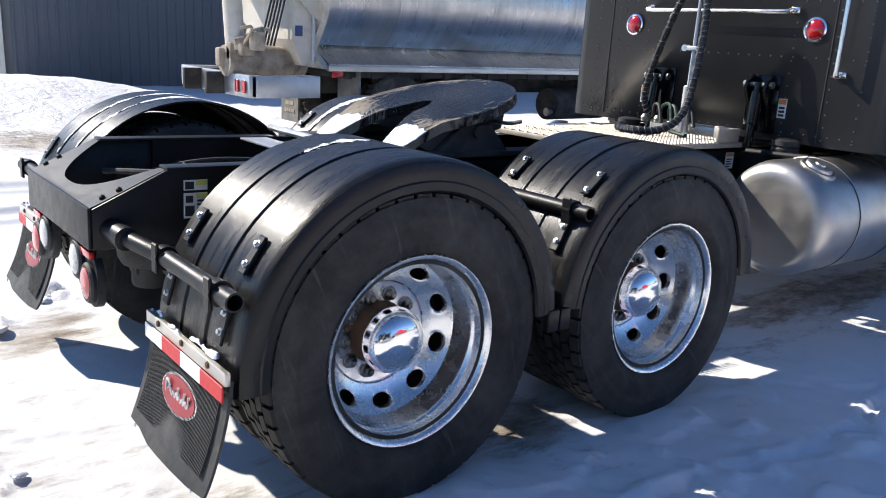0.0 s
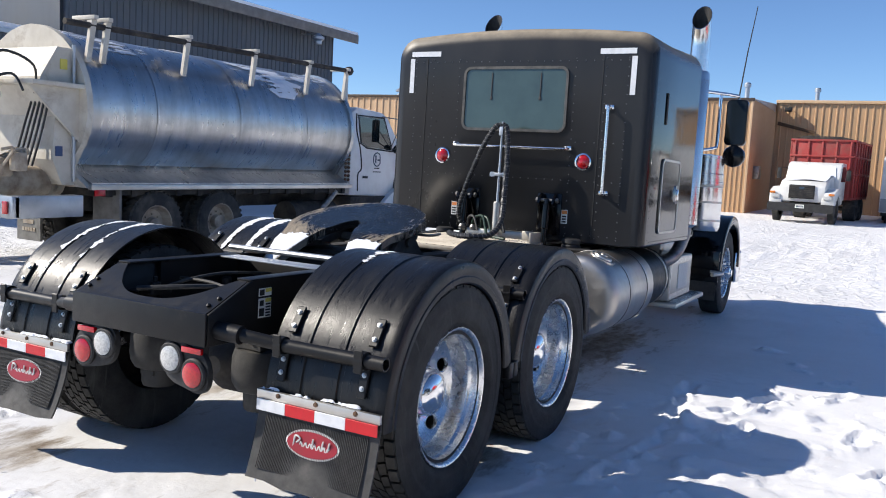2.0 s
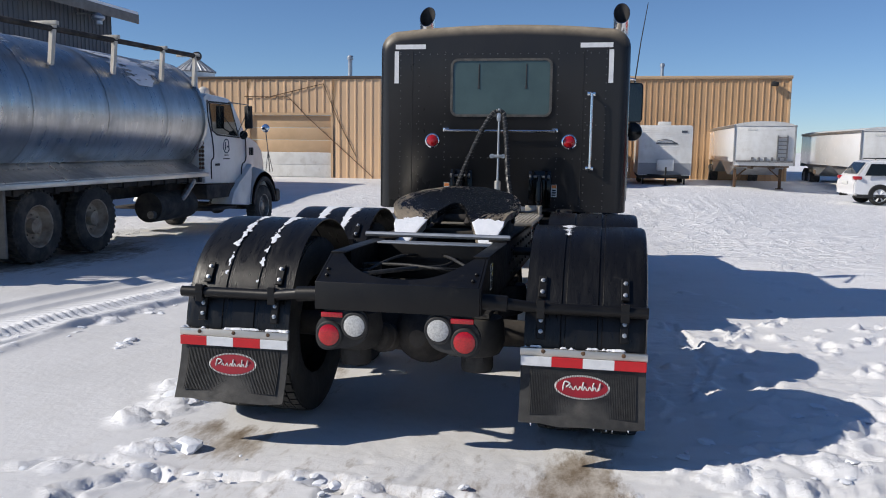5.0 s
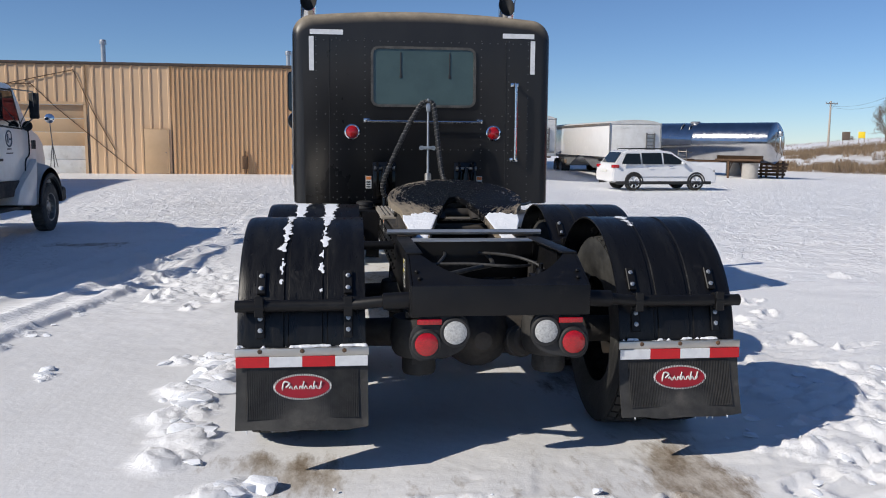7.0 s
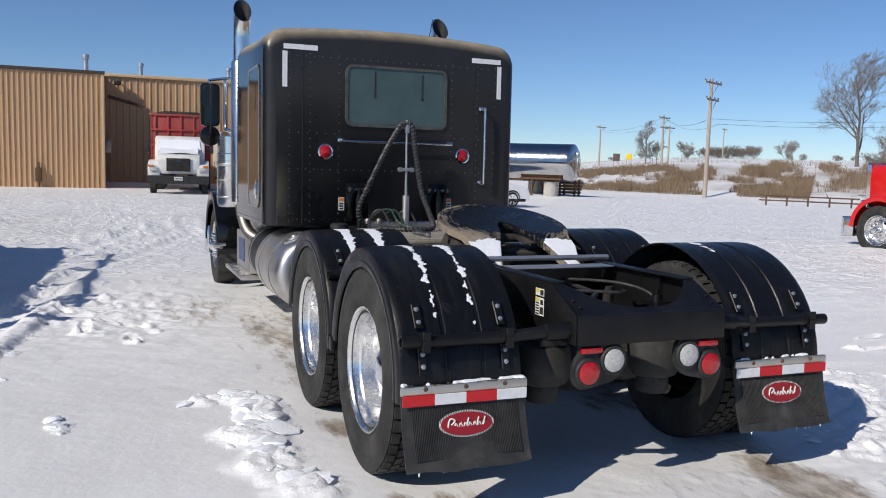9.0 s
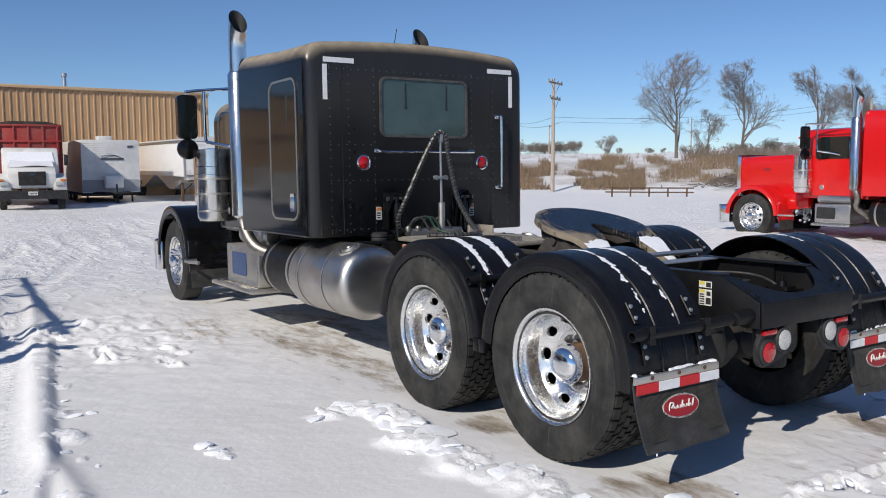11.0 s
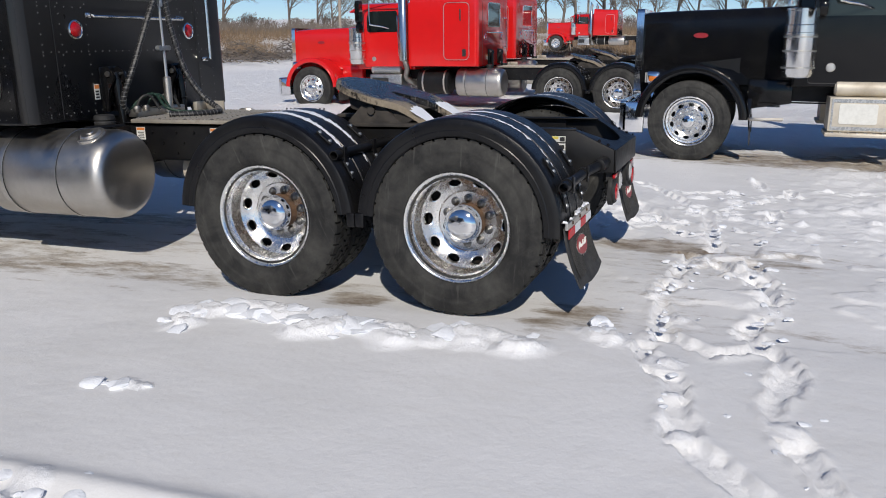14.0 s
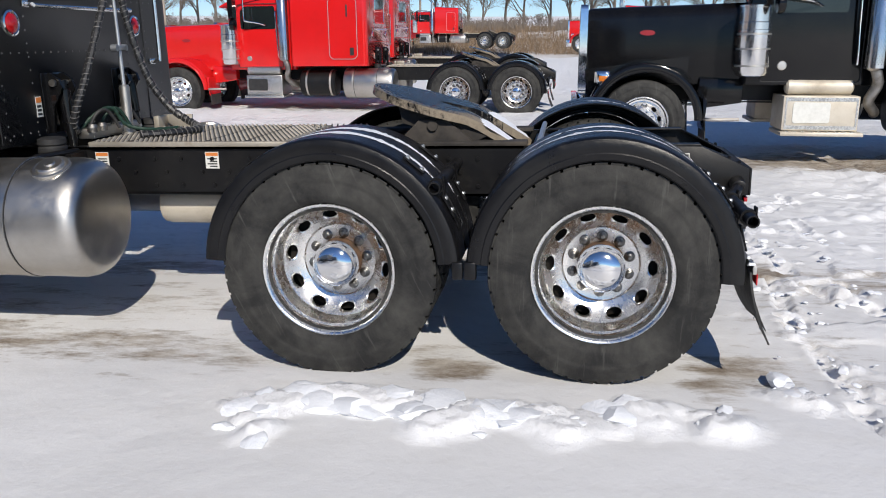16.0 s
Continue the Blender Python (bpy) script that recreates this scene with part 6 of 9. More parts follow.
def clod(x, y, z, base, loose, cx, cy, r, h, rnd):
    """One clod: a steep-sided, uneven lump on a low apron of crumbs."""
    near = np.hypot(x - cx, y - cy) < 2.6 * r
    if not near.any():
        return
    ang, st = rnd.uniform(0, 3.14), rnd.uniform(1.0, 1.8)
    xn, yn = x[near] - cx, y[near] - cy
    u, v = (xn * math.cos(ang) + yn * math.sin(ang)) / st, -xn * math.sin(ang) + yn * math.cos(ang)
    nz = wobble(x[near], y[near], 0.9 / r, 3, rnd.uniform(0, 50))
    e = np.hypot(u, v) / r + 0.9 * nz
    fine = wobble(x[near], y[near], 3.2 / r, 2, rnd.uniform(0, 50))
    tip = rnd.uniform(-0.35, 0.35)
    dome = h * np.clip(3.4 * (1 - e), 0, 1) * np.clip(0.85 + tip * u / r + 0.6 * nz + 0.55 * fine, 0.2, 1.6)
    apron = 0.15 * h * (1 - smooth(0.9, 1.6, e))
    z[near] = np.maximum(z[near], base[near] + np.maximum(dome, apron))
    loose[near] = np.maximum(loose[near], 1 - smooth(1.0, 1.7, e))


def lumps(x, y, z, base, loose, pts, spread, size, per, seed):
    """Clods of snow thrown along a line."""
    rnd = random.Random(seed)
    P = [Vector((*p, 0)) for p in pts]
    for a, b in zip(P, P[1:]):
        d = (b - a).normalized()
        for k in range(max(1, int((b - a).length * per))):
            c = a.lerp(b, rnd.random()) + Vector((-d.y, d.x, 0)) * rnd.gauss(0, spread)
            r = size * rnd.choice((0.3, 0.35, 0.45, 0.6, 1.0))
            clod(x, y, z, base, loose, c.x, c.y, r, min(0.055, r * rnd.uniform(0.35, 0.6)), rnd)
    return z


def shuffled(x, y, z, base, loose, pts, seed, depth=0.042, every=0.34):
    """Feet dragged through the snow: a winding trough with raised edges, clods pushed up at each step."""
    rnd = random.Random(seed)
    wx = x + 0.07 * wobble(x, y, 1.6, 2, seed)
    wy = y + 0.07 * wobble(x, y, 1.6, 2, seed + 3)
    d, p = along(wx, wy, pts)
    near = d < 0.5
    dn, pn = d[near], p[near]
    f = wobble(x[near], y[near], 13.0, 3, seed + 9)
    gait = np.clip(0.5 + 2.2 * wobble(pn * 1.6, np.full_like(pn, seed), 1.0, 3, seed + 15) + 0.25 * np.sin(pn * 2 * math.pi / (every * 2.2)), 0, 1)
    e = dn / (0.046 + 0.024 * gait) + 1.5 * f
    z[near] += -depth * (1 - smooth(0.6, 1.25, e)) * (0.5 + 0.5 * gait) + 0.016 * np.exp(-((e - 1.45) / 0.35) ** 2) * np.clip(0.45 + 3 * f, 0, 1.6) + 0.003 * np.sin(pn * 95 + 9 * f) * (1 - smooth(0.6, 1.2, e))
    loose[near] = np.maximum(loose[near], 0.8 * np.clip(1.7 - e, 0, 1) * (0.45 + 0.55 * gait))
    P = [Vector((*q, 0)) for q in pts]
    for a, b in zip(P, P[1:]):
        n = max(1, int((b - a).length / every))
        q = Vector((-(b - a).y, (b - a).x, 0)).normalized()
        for k in range(n):
            for _ in range(rnd.choice((0, 0, 1, 1))):
                c = a.lerp(b, (k + rnd.random() * 0.5) / n) + q * rnd.gauss(0, 0.06)
                r = rnd.uniform(0.02, 0.055)
                clod(x, y, z, base, loose, c.x, c.y, r, r * rnd.uniform(0.3, 0.55), rnd)
    return z


def ground():
    def axis(lo, hi, step, far):
        a = list(np.arange(lo, hi + 1e-6, step))
        s = step
        while a[-1] < far:
            s *= 1.055
            a.append(a[-1] + s)
        s = step
        while a[0] > -far:
            s *= 1.055
            a.insert(0, a[0] - s)
        return np.array(a)
    xs, ys = axis(-4.6, 4.2, 0.023, 1600), axis(-4.2, 5.5, 0.023, 1600)
    X, Y = np.meshgrid(xs, ys)
    Z = rise(X, Y)
    soft = 1 - smooth(16, 45, np.hypot(X, Y))
    w1, w2, w3 = wobble(X, Y, 0.5, 4, 1), wobble(X, Y, 2.2, 4, 2), wobble(X, Y, 8.0, 3, 3)
    # packed where vehicles drove, rough where feet went
    lanes = np.zeros_like(X)
    for c in (-0.95, 0.95):
        lanes = np.maximum(lanes, np.exp(-(((X - c) / 0.42) ** 2)))
    lanes = lanes * smooth(-6.5, -2.0, Y) * (1 - smooth(9.5, 12, Y))
    rough = np.clip(0.5 + 2.2 * wobble(X, Y, 0.35, 3, 7), 0.15, 1.2)
    Z = Z + soft * (0.035 * w1 + 0.016 * w2 * rough * (1 - 0.6 * lanes) + 0.006 * w3 * rough)
    Z = Z - 0.02 * lanes * soft
    loose, base = np.zeros_like(X), Z
    # wind ripples on the untrodden snow in the lee of the tractor
    lee = np.exp(-(((X - 2.3) / 1.1) ** 2 + ((Y - 0.2) / 2.6) ** 2))
    wave = wobble(X + 0.3 * Y, (Y - 0.3 * X) * 2.6, 1.5, 4, 21)
    Z = Z + lee * 0.11 * np.abs(wave) + 0.035 * lee * wobble(X, Y, 4.5, 3, 22) + 0.02 * lee * np.clip(wobble(X * 1.6, Y, 9.0, 3, 23), 0, 1)
    # broken crust behind the tractor and along its right-hand side
    trod = np.maximum(np.exp(-(((X - 0.5) / 1.3) ** 2 + ((Y + 1.8) / 0.8) ** 2)), np.exp(-(((X - 1.9) / 0.7) ** 2 + ((Y - 1.2) / 2.2) ** 2)))
    plates = wobble(X, Y, 3.0, 4, 91)
    Z = Z + trod * (0.028 * smooth(0.02, 0.06, plates) * (1 + 0.8 * wobble(X, Y, 11.0, 3, 92)) + 0.010 * wobble(X, Y, 16.0, 3, 93))
    loose = np.maximum(loose, 0.7 * trod * smooth(0.02, 0.08, plates))
    base = Z.copy()
    # kicked-up clods beside the left-hand wheels, and thrown about the yard
    for pts, sp, sz, per, sd in (([(-1.87, 1.73), (-1.57, 1.36), (-1.70, 0.75), (-1.75, 0.26), (-1.56, -0.17), (-1.66, -0.59)], 0.06, 0.11, 13, 5), ([(-1.62, 1.30), (-1.68, 0.4), (-1.62, -0.5)], 0.07, 0.17, 5, 41), ([(-1.85, 1.55), (-2.1, 1.45)], 0.04, 0.08, 14, 6), ([(-1.15, -0.85), (-1.5, -1.0)], 0.03, 0.09, 16, 4),
                                 ([(-2.80, 1.08), (-2.86, 1.32)], 0.015, 0.07, 22, 8), ([(-3.3, 5.0), (-3.37, 3.6), (-3.5, 2.6), (-3.62, 1.6), (-3.8, 0.4)], 0.05, 0.07, 7, 9)):
        Z = lumps(X, Y, Z, base, loose, pts, sp, sz, per, sd)
    for pts, sp, sz, per, sd in (([(1.61, -0.79), (2.11, -0.35), (2.58, 0.1), (3.07, 0.94)], 0.16, 0.085, 42, 12), ([(2.2, 3.5), (3.3, 3.2), (2.9, 2.0), (3.3, 1.7)], 0.22, 0.10, 6, 13),
                                 ([(2.8, -3.4), (1.0, -3.0)], 0.45, 0.09, 10, 15), ([(-2.6, 4.0), (-2.4, 6.5)], 0.4, 0.09, 9, 16), ([(1.5, 0.2), (1.9, 1.2), (1.7, 2.6)], 0.25, 0.09, 6, 51), ([(1.2, -1.6), (3.6, -1.2)], 0.35, 0.07, 20, 18), ([(3.2, 4.5), (4.0, 8.0)], 0.8, 0.10, 6, 19)):
        Z = lumps(X, Y, Z, base, loose, pts, sp, sz, per, sd)
    # shuffled trails behind the tractor
    for pts, sd in (([(0.69, -1.23), (-0.4, -1.15), (-1.09, -1.24), (-1.5, -1.16), (-1.9, -1.36), (-2.44, -1.44), (-2.9, -1.75)], 1), ([(0.66, -1.70), (-0.44, -1.82), (-1.0, -1.70), (-1.5, -1.92), (-2.1, -1.80), (-3.0, -2.1)], 3),
                    ([(-1.2, -1.25), (-1.45, -1.55), (-1.3, -1.8)], 4), ([(0.8, -1.15), (0.3, -1.6), (-0.3, -1.9)], 5), ([(1.7, 3.4), (1.9, 2.0), (1.75, 0.8)], 6), ([(3.9, -0.4), (3.1, -0.9), (2.2, -1.3), (1.0, -1.4)], 7),
                    ([(4.6, 1.0), (3.4, 0.2), (2.6, -0.6), (1.4, -1.1)], 8)):
        Z = shuffled(X, Y, Z, base, loose, pts, sd)
    # trails of feet
    for pts, sd in (([(3.9, 3.9), (3.2, 2.9), (2.9, 1.6)], 8), ([(3.0, 4.6), (2.4, 3.0), (2.1, 2.0)], 9), ([(5.2, 2.0), (4.0, 1.6), (3.0, 1.4)], 10), 
                    ([(-3.6, 6.5), (-2.8, 5.0), (-2.4, 3.6)], 12), ([(-3.2, 8.2), (-3.6, 6.8), (-3.0, 5.4), (-2.2, 4.4)], 13), ([(4.0, -3.0), (3.6, -1.6), (3.2, -0.8)], 14), ([(2.2, -1.6), (3.4, -2.0), (4.6, -1.8)], 15)):
        before = Z.copy()
        Z = footprints(X, Y, Z, pts, seed=sd)
        loose = np.maximum(loose, smooth(0.004, 0.02, np.abs(Z - before)))
    # scuffed patches of trodden snow
    for cx, cy, rx, ry in ((2.6, -3.0, 1.3, 0.9), (-2.6, 6.0, 1.2, 1.8), (4.4, -5.0, 2.5, 2.0), (6.0, -3.6, 2.5, 1.5)):
        k = np.exp(-(((X - cx) / rx) ** 2 + ((Y - cy) / ry) ** 2))
        Z = Z + k * 0.05 * np.clip(2.6 * wobble(X, Y, 5.2, 4, cx), -0.5, 1.0)
        loose = np.maximum(loose, 0.8 * k)
    loose = np.maximum(loose, 0.75 * smooth(1.8, 3.4, X) * smooth(-3, 1, Y))
    dbank, pbank = along(X, Y, [(-3.05, 5.6), (-3.34, 3.67), (-3.47, 2.68), (-3.62, 1.66), (-3.95, 0.2)])
    verge = smooth(0.0, 0.10, dbank) * (X < np.interp(Y, [0.2, 1.66, 2.68, 3.67, 5.6], [-3.95, -3.62, -3.47, -3.34, -3.05])) * (1 - smooth(0.7, 1.1, dbank)) * smooth(0.0, 0.6, Y) * (1 - smooth(5.2, 6.2, Y))
    loose = np.maximum(loose, 0.9 * verge)
    loose = np.maximum(loose, 0.6 * smooth(6, 12, np.hypot(X, Y)) * np.clip(0.6 + 2 * wobble(X, Y, 0.4, 3, 71), 0, 1))
    Z = Z + soft * smooth(5.0, 9.0, np.hypot(X, Y)) * 0.045 * np.clip(2.2 * wobble(X * 0.8, Y * 1.5, 1.4, 3, 72), -0.4, 1.0)
    Z = Z + verge * (0.05 * np.exp(-(dbank / 0.2) ** 2) + 0.02 * wobble(X, Y, 7.0, 4, 61) + 0.012 * np.sin(Y * 60 + 3 * np.sin(X * 9)) * (dbank > 0.35))
    # tyre ruts across the yard
    for pts in ([(-5.4, -6), (-4.9, 2), (-4.2, 9), (-2.0, 18), (6, 26)], [(-3.6, -6), (-3.95, 2), (-3.1, 9), (-0.6, 17.4), (7, 24.6)], [(-9, 8), (-2, 15), (10, 19), (24, 20)], [(-9, 10), (-2, 16.9), (10, 20.9), (24, 21.9)],
                [(9, -12), (9.6, 4), (10.4, 20)], [(11, -12), (11.5, 4), (12.3, 20)], [(-14, -2.6), (-4.5, -3.1), (4, -3.6)], [(4, 15), (14, 14), (30, 12)], [(4, 12.6), (14, 11.8), (30, 10)], [(6, 23.5), (16, 24), (30, 22)]):
        d, p = along(X, Y, pts)
        Z = Z + soft * (0.030 * np.exp(-((d - 0.24) / 0.07) ** 2) - 0.028 * np.exp(-(d / 0.17) ** 4) * (0.8 + 0.5 * wobble(X, Y, 2.5, 3, 33)))
    # thin, dirty snow by the axles and along the lanes
    bare = np.zeros_like(X)
    xw = X + 0.16 * wobble(X, Y * 0.35, 2.2, 4, 81)
    yw = Y + 0.30 * wobble(X, Y, 1.1, 3, 82)
    for cx, cy, rx, ry, k in ((-0.95, -0.72, 0.30, 0.42, 0.46), (0.96, -0.98, 0.27, 0.55, 0.62), (0.78, -1.7, 0.5, 0.9, 0.30), (0.1, -1.0, 1.5, 0.7, 0.22), (-1.02, 3.6, 0.42, 2.9, 0.38), (-0.3, 2.9, 0.75, 2.4, 0.26),
                              (0.62, 4.4, 0.36, 2.2, 0.52), (0.95, 0.66, 0.5, 0.3, 0.5), (-1.16, 0.68, 0.26, 0.24, 0.52), (-1.2, -0.58, 0.28, 0.2, 0.46), (-1.2, 1.98, 0.3, 0.26, 0.32), (-0.5, 4.6, 1.0, 2.8, 0.30), (-7.6, 6.5, 1.3, 2.4, 0.75),
                              (-5.2, 10.2, 0.9, 0.7, 0.42), (6.4, -4.2, 0.8, 5.0, 0.65), (13.8, 5.0, 0.9, 5.0, 0.35), (-8.0, 1.5, 1.2, 2.4, 0.5), (-1.6, 5.6, 0.7, 1.6, 0.28)):
        bare = np.maximum(bare, k * np.exp(-(((xw - cx) / rx) ** 2 + ((yw - cy) / ry) ** 2) ** 1.1))
    bare = np.maximum(bare, 0.20 * lanes * (Y < 9))
    r, a = np.hypot(X, Y), np.degrees(np.arctan2(X, Y))
    east = smooth(22, 38, a) * (1 - smooth(140, 165, a))
    grass = east * (0.45 * smooth(52, 60, r) * (1 - smooth(74, 84, r)) + 0.17 * smooth(84, 100, r) * (1 - smooth(200, 400, r)) + 0.20 * smooth(300, 500, r))
    grass = grass * (0.86 + 0.14 * smooth(46, 56, a))
    grass = np.maximum(grass, 0.15 * smooth(120, 240, r))
    Z = np.where(r > 700, Z - 0.004 * (r - 700), Z)
    nx, ny = len(xs), len(ys)
    me = bpy.data.meshes.new("ground")
    me.vertices.add(nx * ny)
    me.vertices.foreach_set("co", np.stack([X, Y, Z], -1).ravel().astype(np.float32))
    i = np.arange(nx * ny).reshape(ny, nx)
    quads = np.stack([i[:-1, :-1], i[:-1, 1:], i[1:, 1:], i[1:, :-1]], -1).reshape(-1)
    nf = len(quads) // 4
    me.loops.add(len(quads))
    me.polygons.add(nf)
    me.loops.foreach_set("vertex_index", quads.astype(np.int32))
    me.polygons.foreach_set("loop_start", np.arange(0, len(quads), 4, dtype=np.int32))
    me.update(calc_edges=True)
    me.materials.append(M["snow"])
    for nm, val in (("bare", bare), ("grass", grass), ("loose", loose), ("rough", smooth(5.0, 11.0, np.hypot(X - 0.3, Y - 1.5)) * (1 - 0.6 * smooth(30, 70, r)))):
        me.attributes.new(nm, "FLOAT", "POINT").data.foreach_set("value", val.ravel().astype(np.float32))
    me.polygons.foreach_set("use_smooth", [True] * nf)
    return tagged(new("ground", me), "trodden snow with ruts and footprints over a gravel yard", "ground", kind="structure")


ground()


def level(x, y):
    return float(rise(np.array([float(x)]), np.array([float(y)]))[0])


def snow_clods():
    """Broken lumps of snow lying where wheels and feet threw them."""
    rnd, rng = random.Random(77), np.random.default_rng(77)
    ball = bmesh.new()
    bmesh.ops.create_icosphere(ball, subdivisions=2, radius=1.0)
    unit = np.array([v.co[:] for v in ball.verts])
    tris = np.array([[v.index for v in f.verts] for f in ball.faces])
    ball.free()
    lines = (([(-1.87, 1.73), (-1.57, 1.36), (-1.70, 0.75), (-1.75, 0.26), (-1.56, -0.17), (-1.66, -0.59)], 0.06, 0.095, 70), ([(-1.85, 1.55), (-2.1, 1.45)], 0.03, 0.06, 9), ([(-1.15, -0.85), (-1.5, -1.0)], 0.03, 0.06, 9),
             ([(-2.80, 1.05), (-2.88, 1.36)], 0.010, 0.05, 8), ([(0.6, -1.2), (-1.1, -1.2), (-2.4, -1.5)], 0.09, 0.026, 40), ([(0.6, -1.75), (-1.2, -1.8), (-2.8, -2.0)], 0.09, 0.026, 40),
             ([(1.61, -0.79), (2.11, -0.35), (2.58, 0.1), (3.07, 0.94)], 0.20, 0.045, 90), ([(1.2, -1.6), (3.6, -1.2)], 0.35, 0.035, 50), ([(-3.3, 5.0), (-3.5, 2.6), (-3.8, 0.4)], 0.10, 0.045, 40))
    verts, faces = [], []
    for pts, spread, size, count in lines:
        P = [Vector((*p, 0)) for p in pts]
        legs = [(b - a).length for a, b in zip(P, P[1:])]
        for _ in range(count):
            k = rnd.choices(range(len(legs)), legs)[0]
            d = (P[k + 1] - P[k]).normalized()
            c = P[k].lerp(P[k + 1], rnd.random()) + Vector((-d.y, d.x, 0)) * rnd.gauss(0, spread)
            r = size * rnd.choice((0.28, 0.4, 0.55, 0.8, 1.0, 1.2))
            v = unit + rng.uniform(-0.15, 0.15, unit.shape)
            for _cut in range(6):
                n = rng.normal(size=3) * (1, 1, 0.8)
                n /= np.linalg.norm(n)
                v = v - np.outer(np.maximum(0.0, v @ n - rng.uniform(0.5, 0.85)), n)
            m = np.array(pose(0, 0, 0, rnd.uniform(-14, 14), rnd.uniform(-14, 14), rnd.uniform(0, 360)).to_3x3())
            v = (v * (r * rnd.uniform(1.0, 1.7), r, r * rnd.uniform(0.28, 0.48))) @ m.T + (c.x, c.y, level(c.x, c.y) + 0.004 + 0.05 * r)
            faces += (tris + 42 * len(verts)).tolist()
            verts.append(v)
    me = bpy.data.meshes.new("snow_clods")
    me.from_pydata(np.concatenate(verts).tolist(), [], faces)
    me.materials.append(M["snow_patch"])
    finish(me, 30)
    tagged(new("snow_clods", me), "broken clods of loose white snow on the yard", "snow", kind="stuff")


snow_clods()


# ---- buildings ----
def ribbed_wall(name, x0, x1, y, z0, z1, mat, pitch=0.30, facing=-1, gaps=(), parent=None):
    """A wall of metal sheet with raised ribs, square to y; gaps are openings (x0, x1, top) that start at the ground."""
    bm = B()
    cuts = sorted({x0, x1, *[g[0] for g in gaps], *[g[1] for g in gaps]})
    for a, b in zip(cuts, cuts[1:]):
        lo = z0
        for g in gaps:
            if g[0] <= a + 1e-6 and b <= g[1] + 1e-6:
                lo = g[2]
        n = max(1, round((b - a) / pitch))
        w = (b - a) / n
        prof = []
        for k in range(n):
            u = a + k * w
            prof += [(u, 0.0), (u + w * 0.70, 0.0), (u + w * 0.77, 0.035), (u + w * 0.93, 0.035)]
        prof.append((b, 0.0))
        bot = [bm.verts.new((p, y + facing * d, lo)) for p, d in prof]
        top = [bm.verts.new((p, y + facing * d, z1)) for p, d in prof]
        skin(bm, [bot, top], False)
        back0 = [bm.verts.new((p, y - facing * 0.15, q)) for p, q in ((a, lo), (b, lo), (b, z1), (a, z1))]
        bm.faces.new(back0)
        bm.faces.new((bot[0], bot[-1], back0[1], back0[0]))
        bm.faces.new((top[0], top[-1], back0[2], back0[3]))
    return part(name, bm, mat, parent, smooth=20)


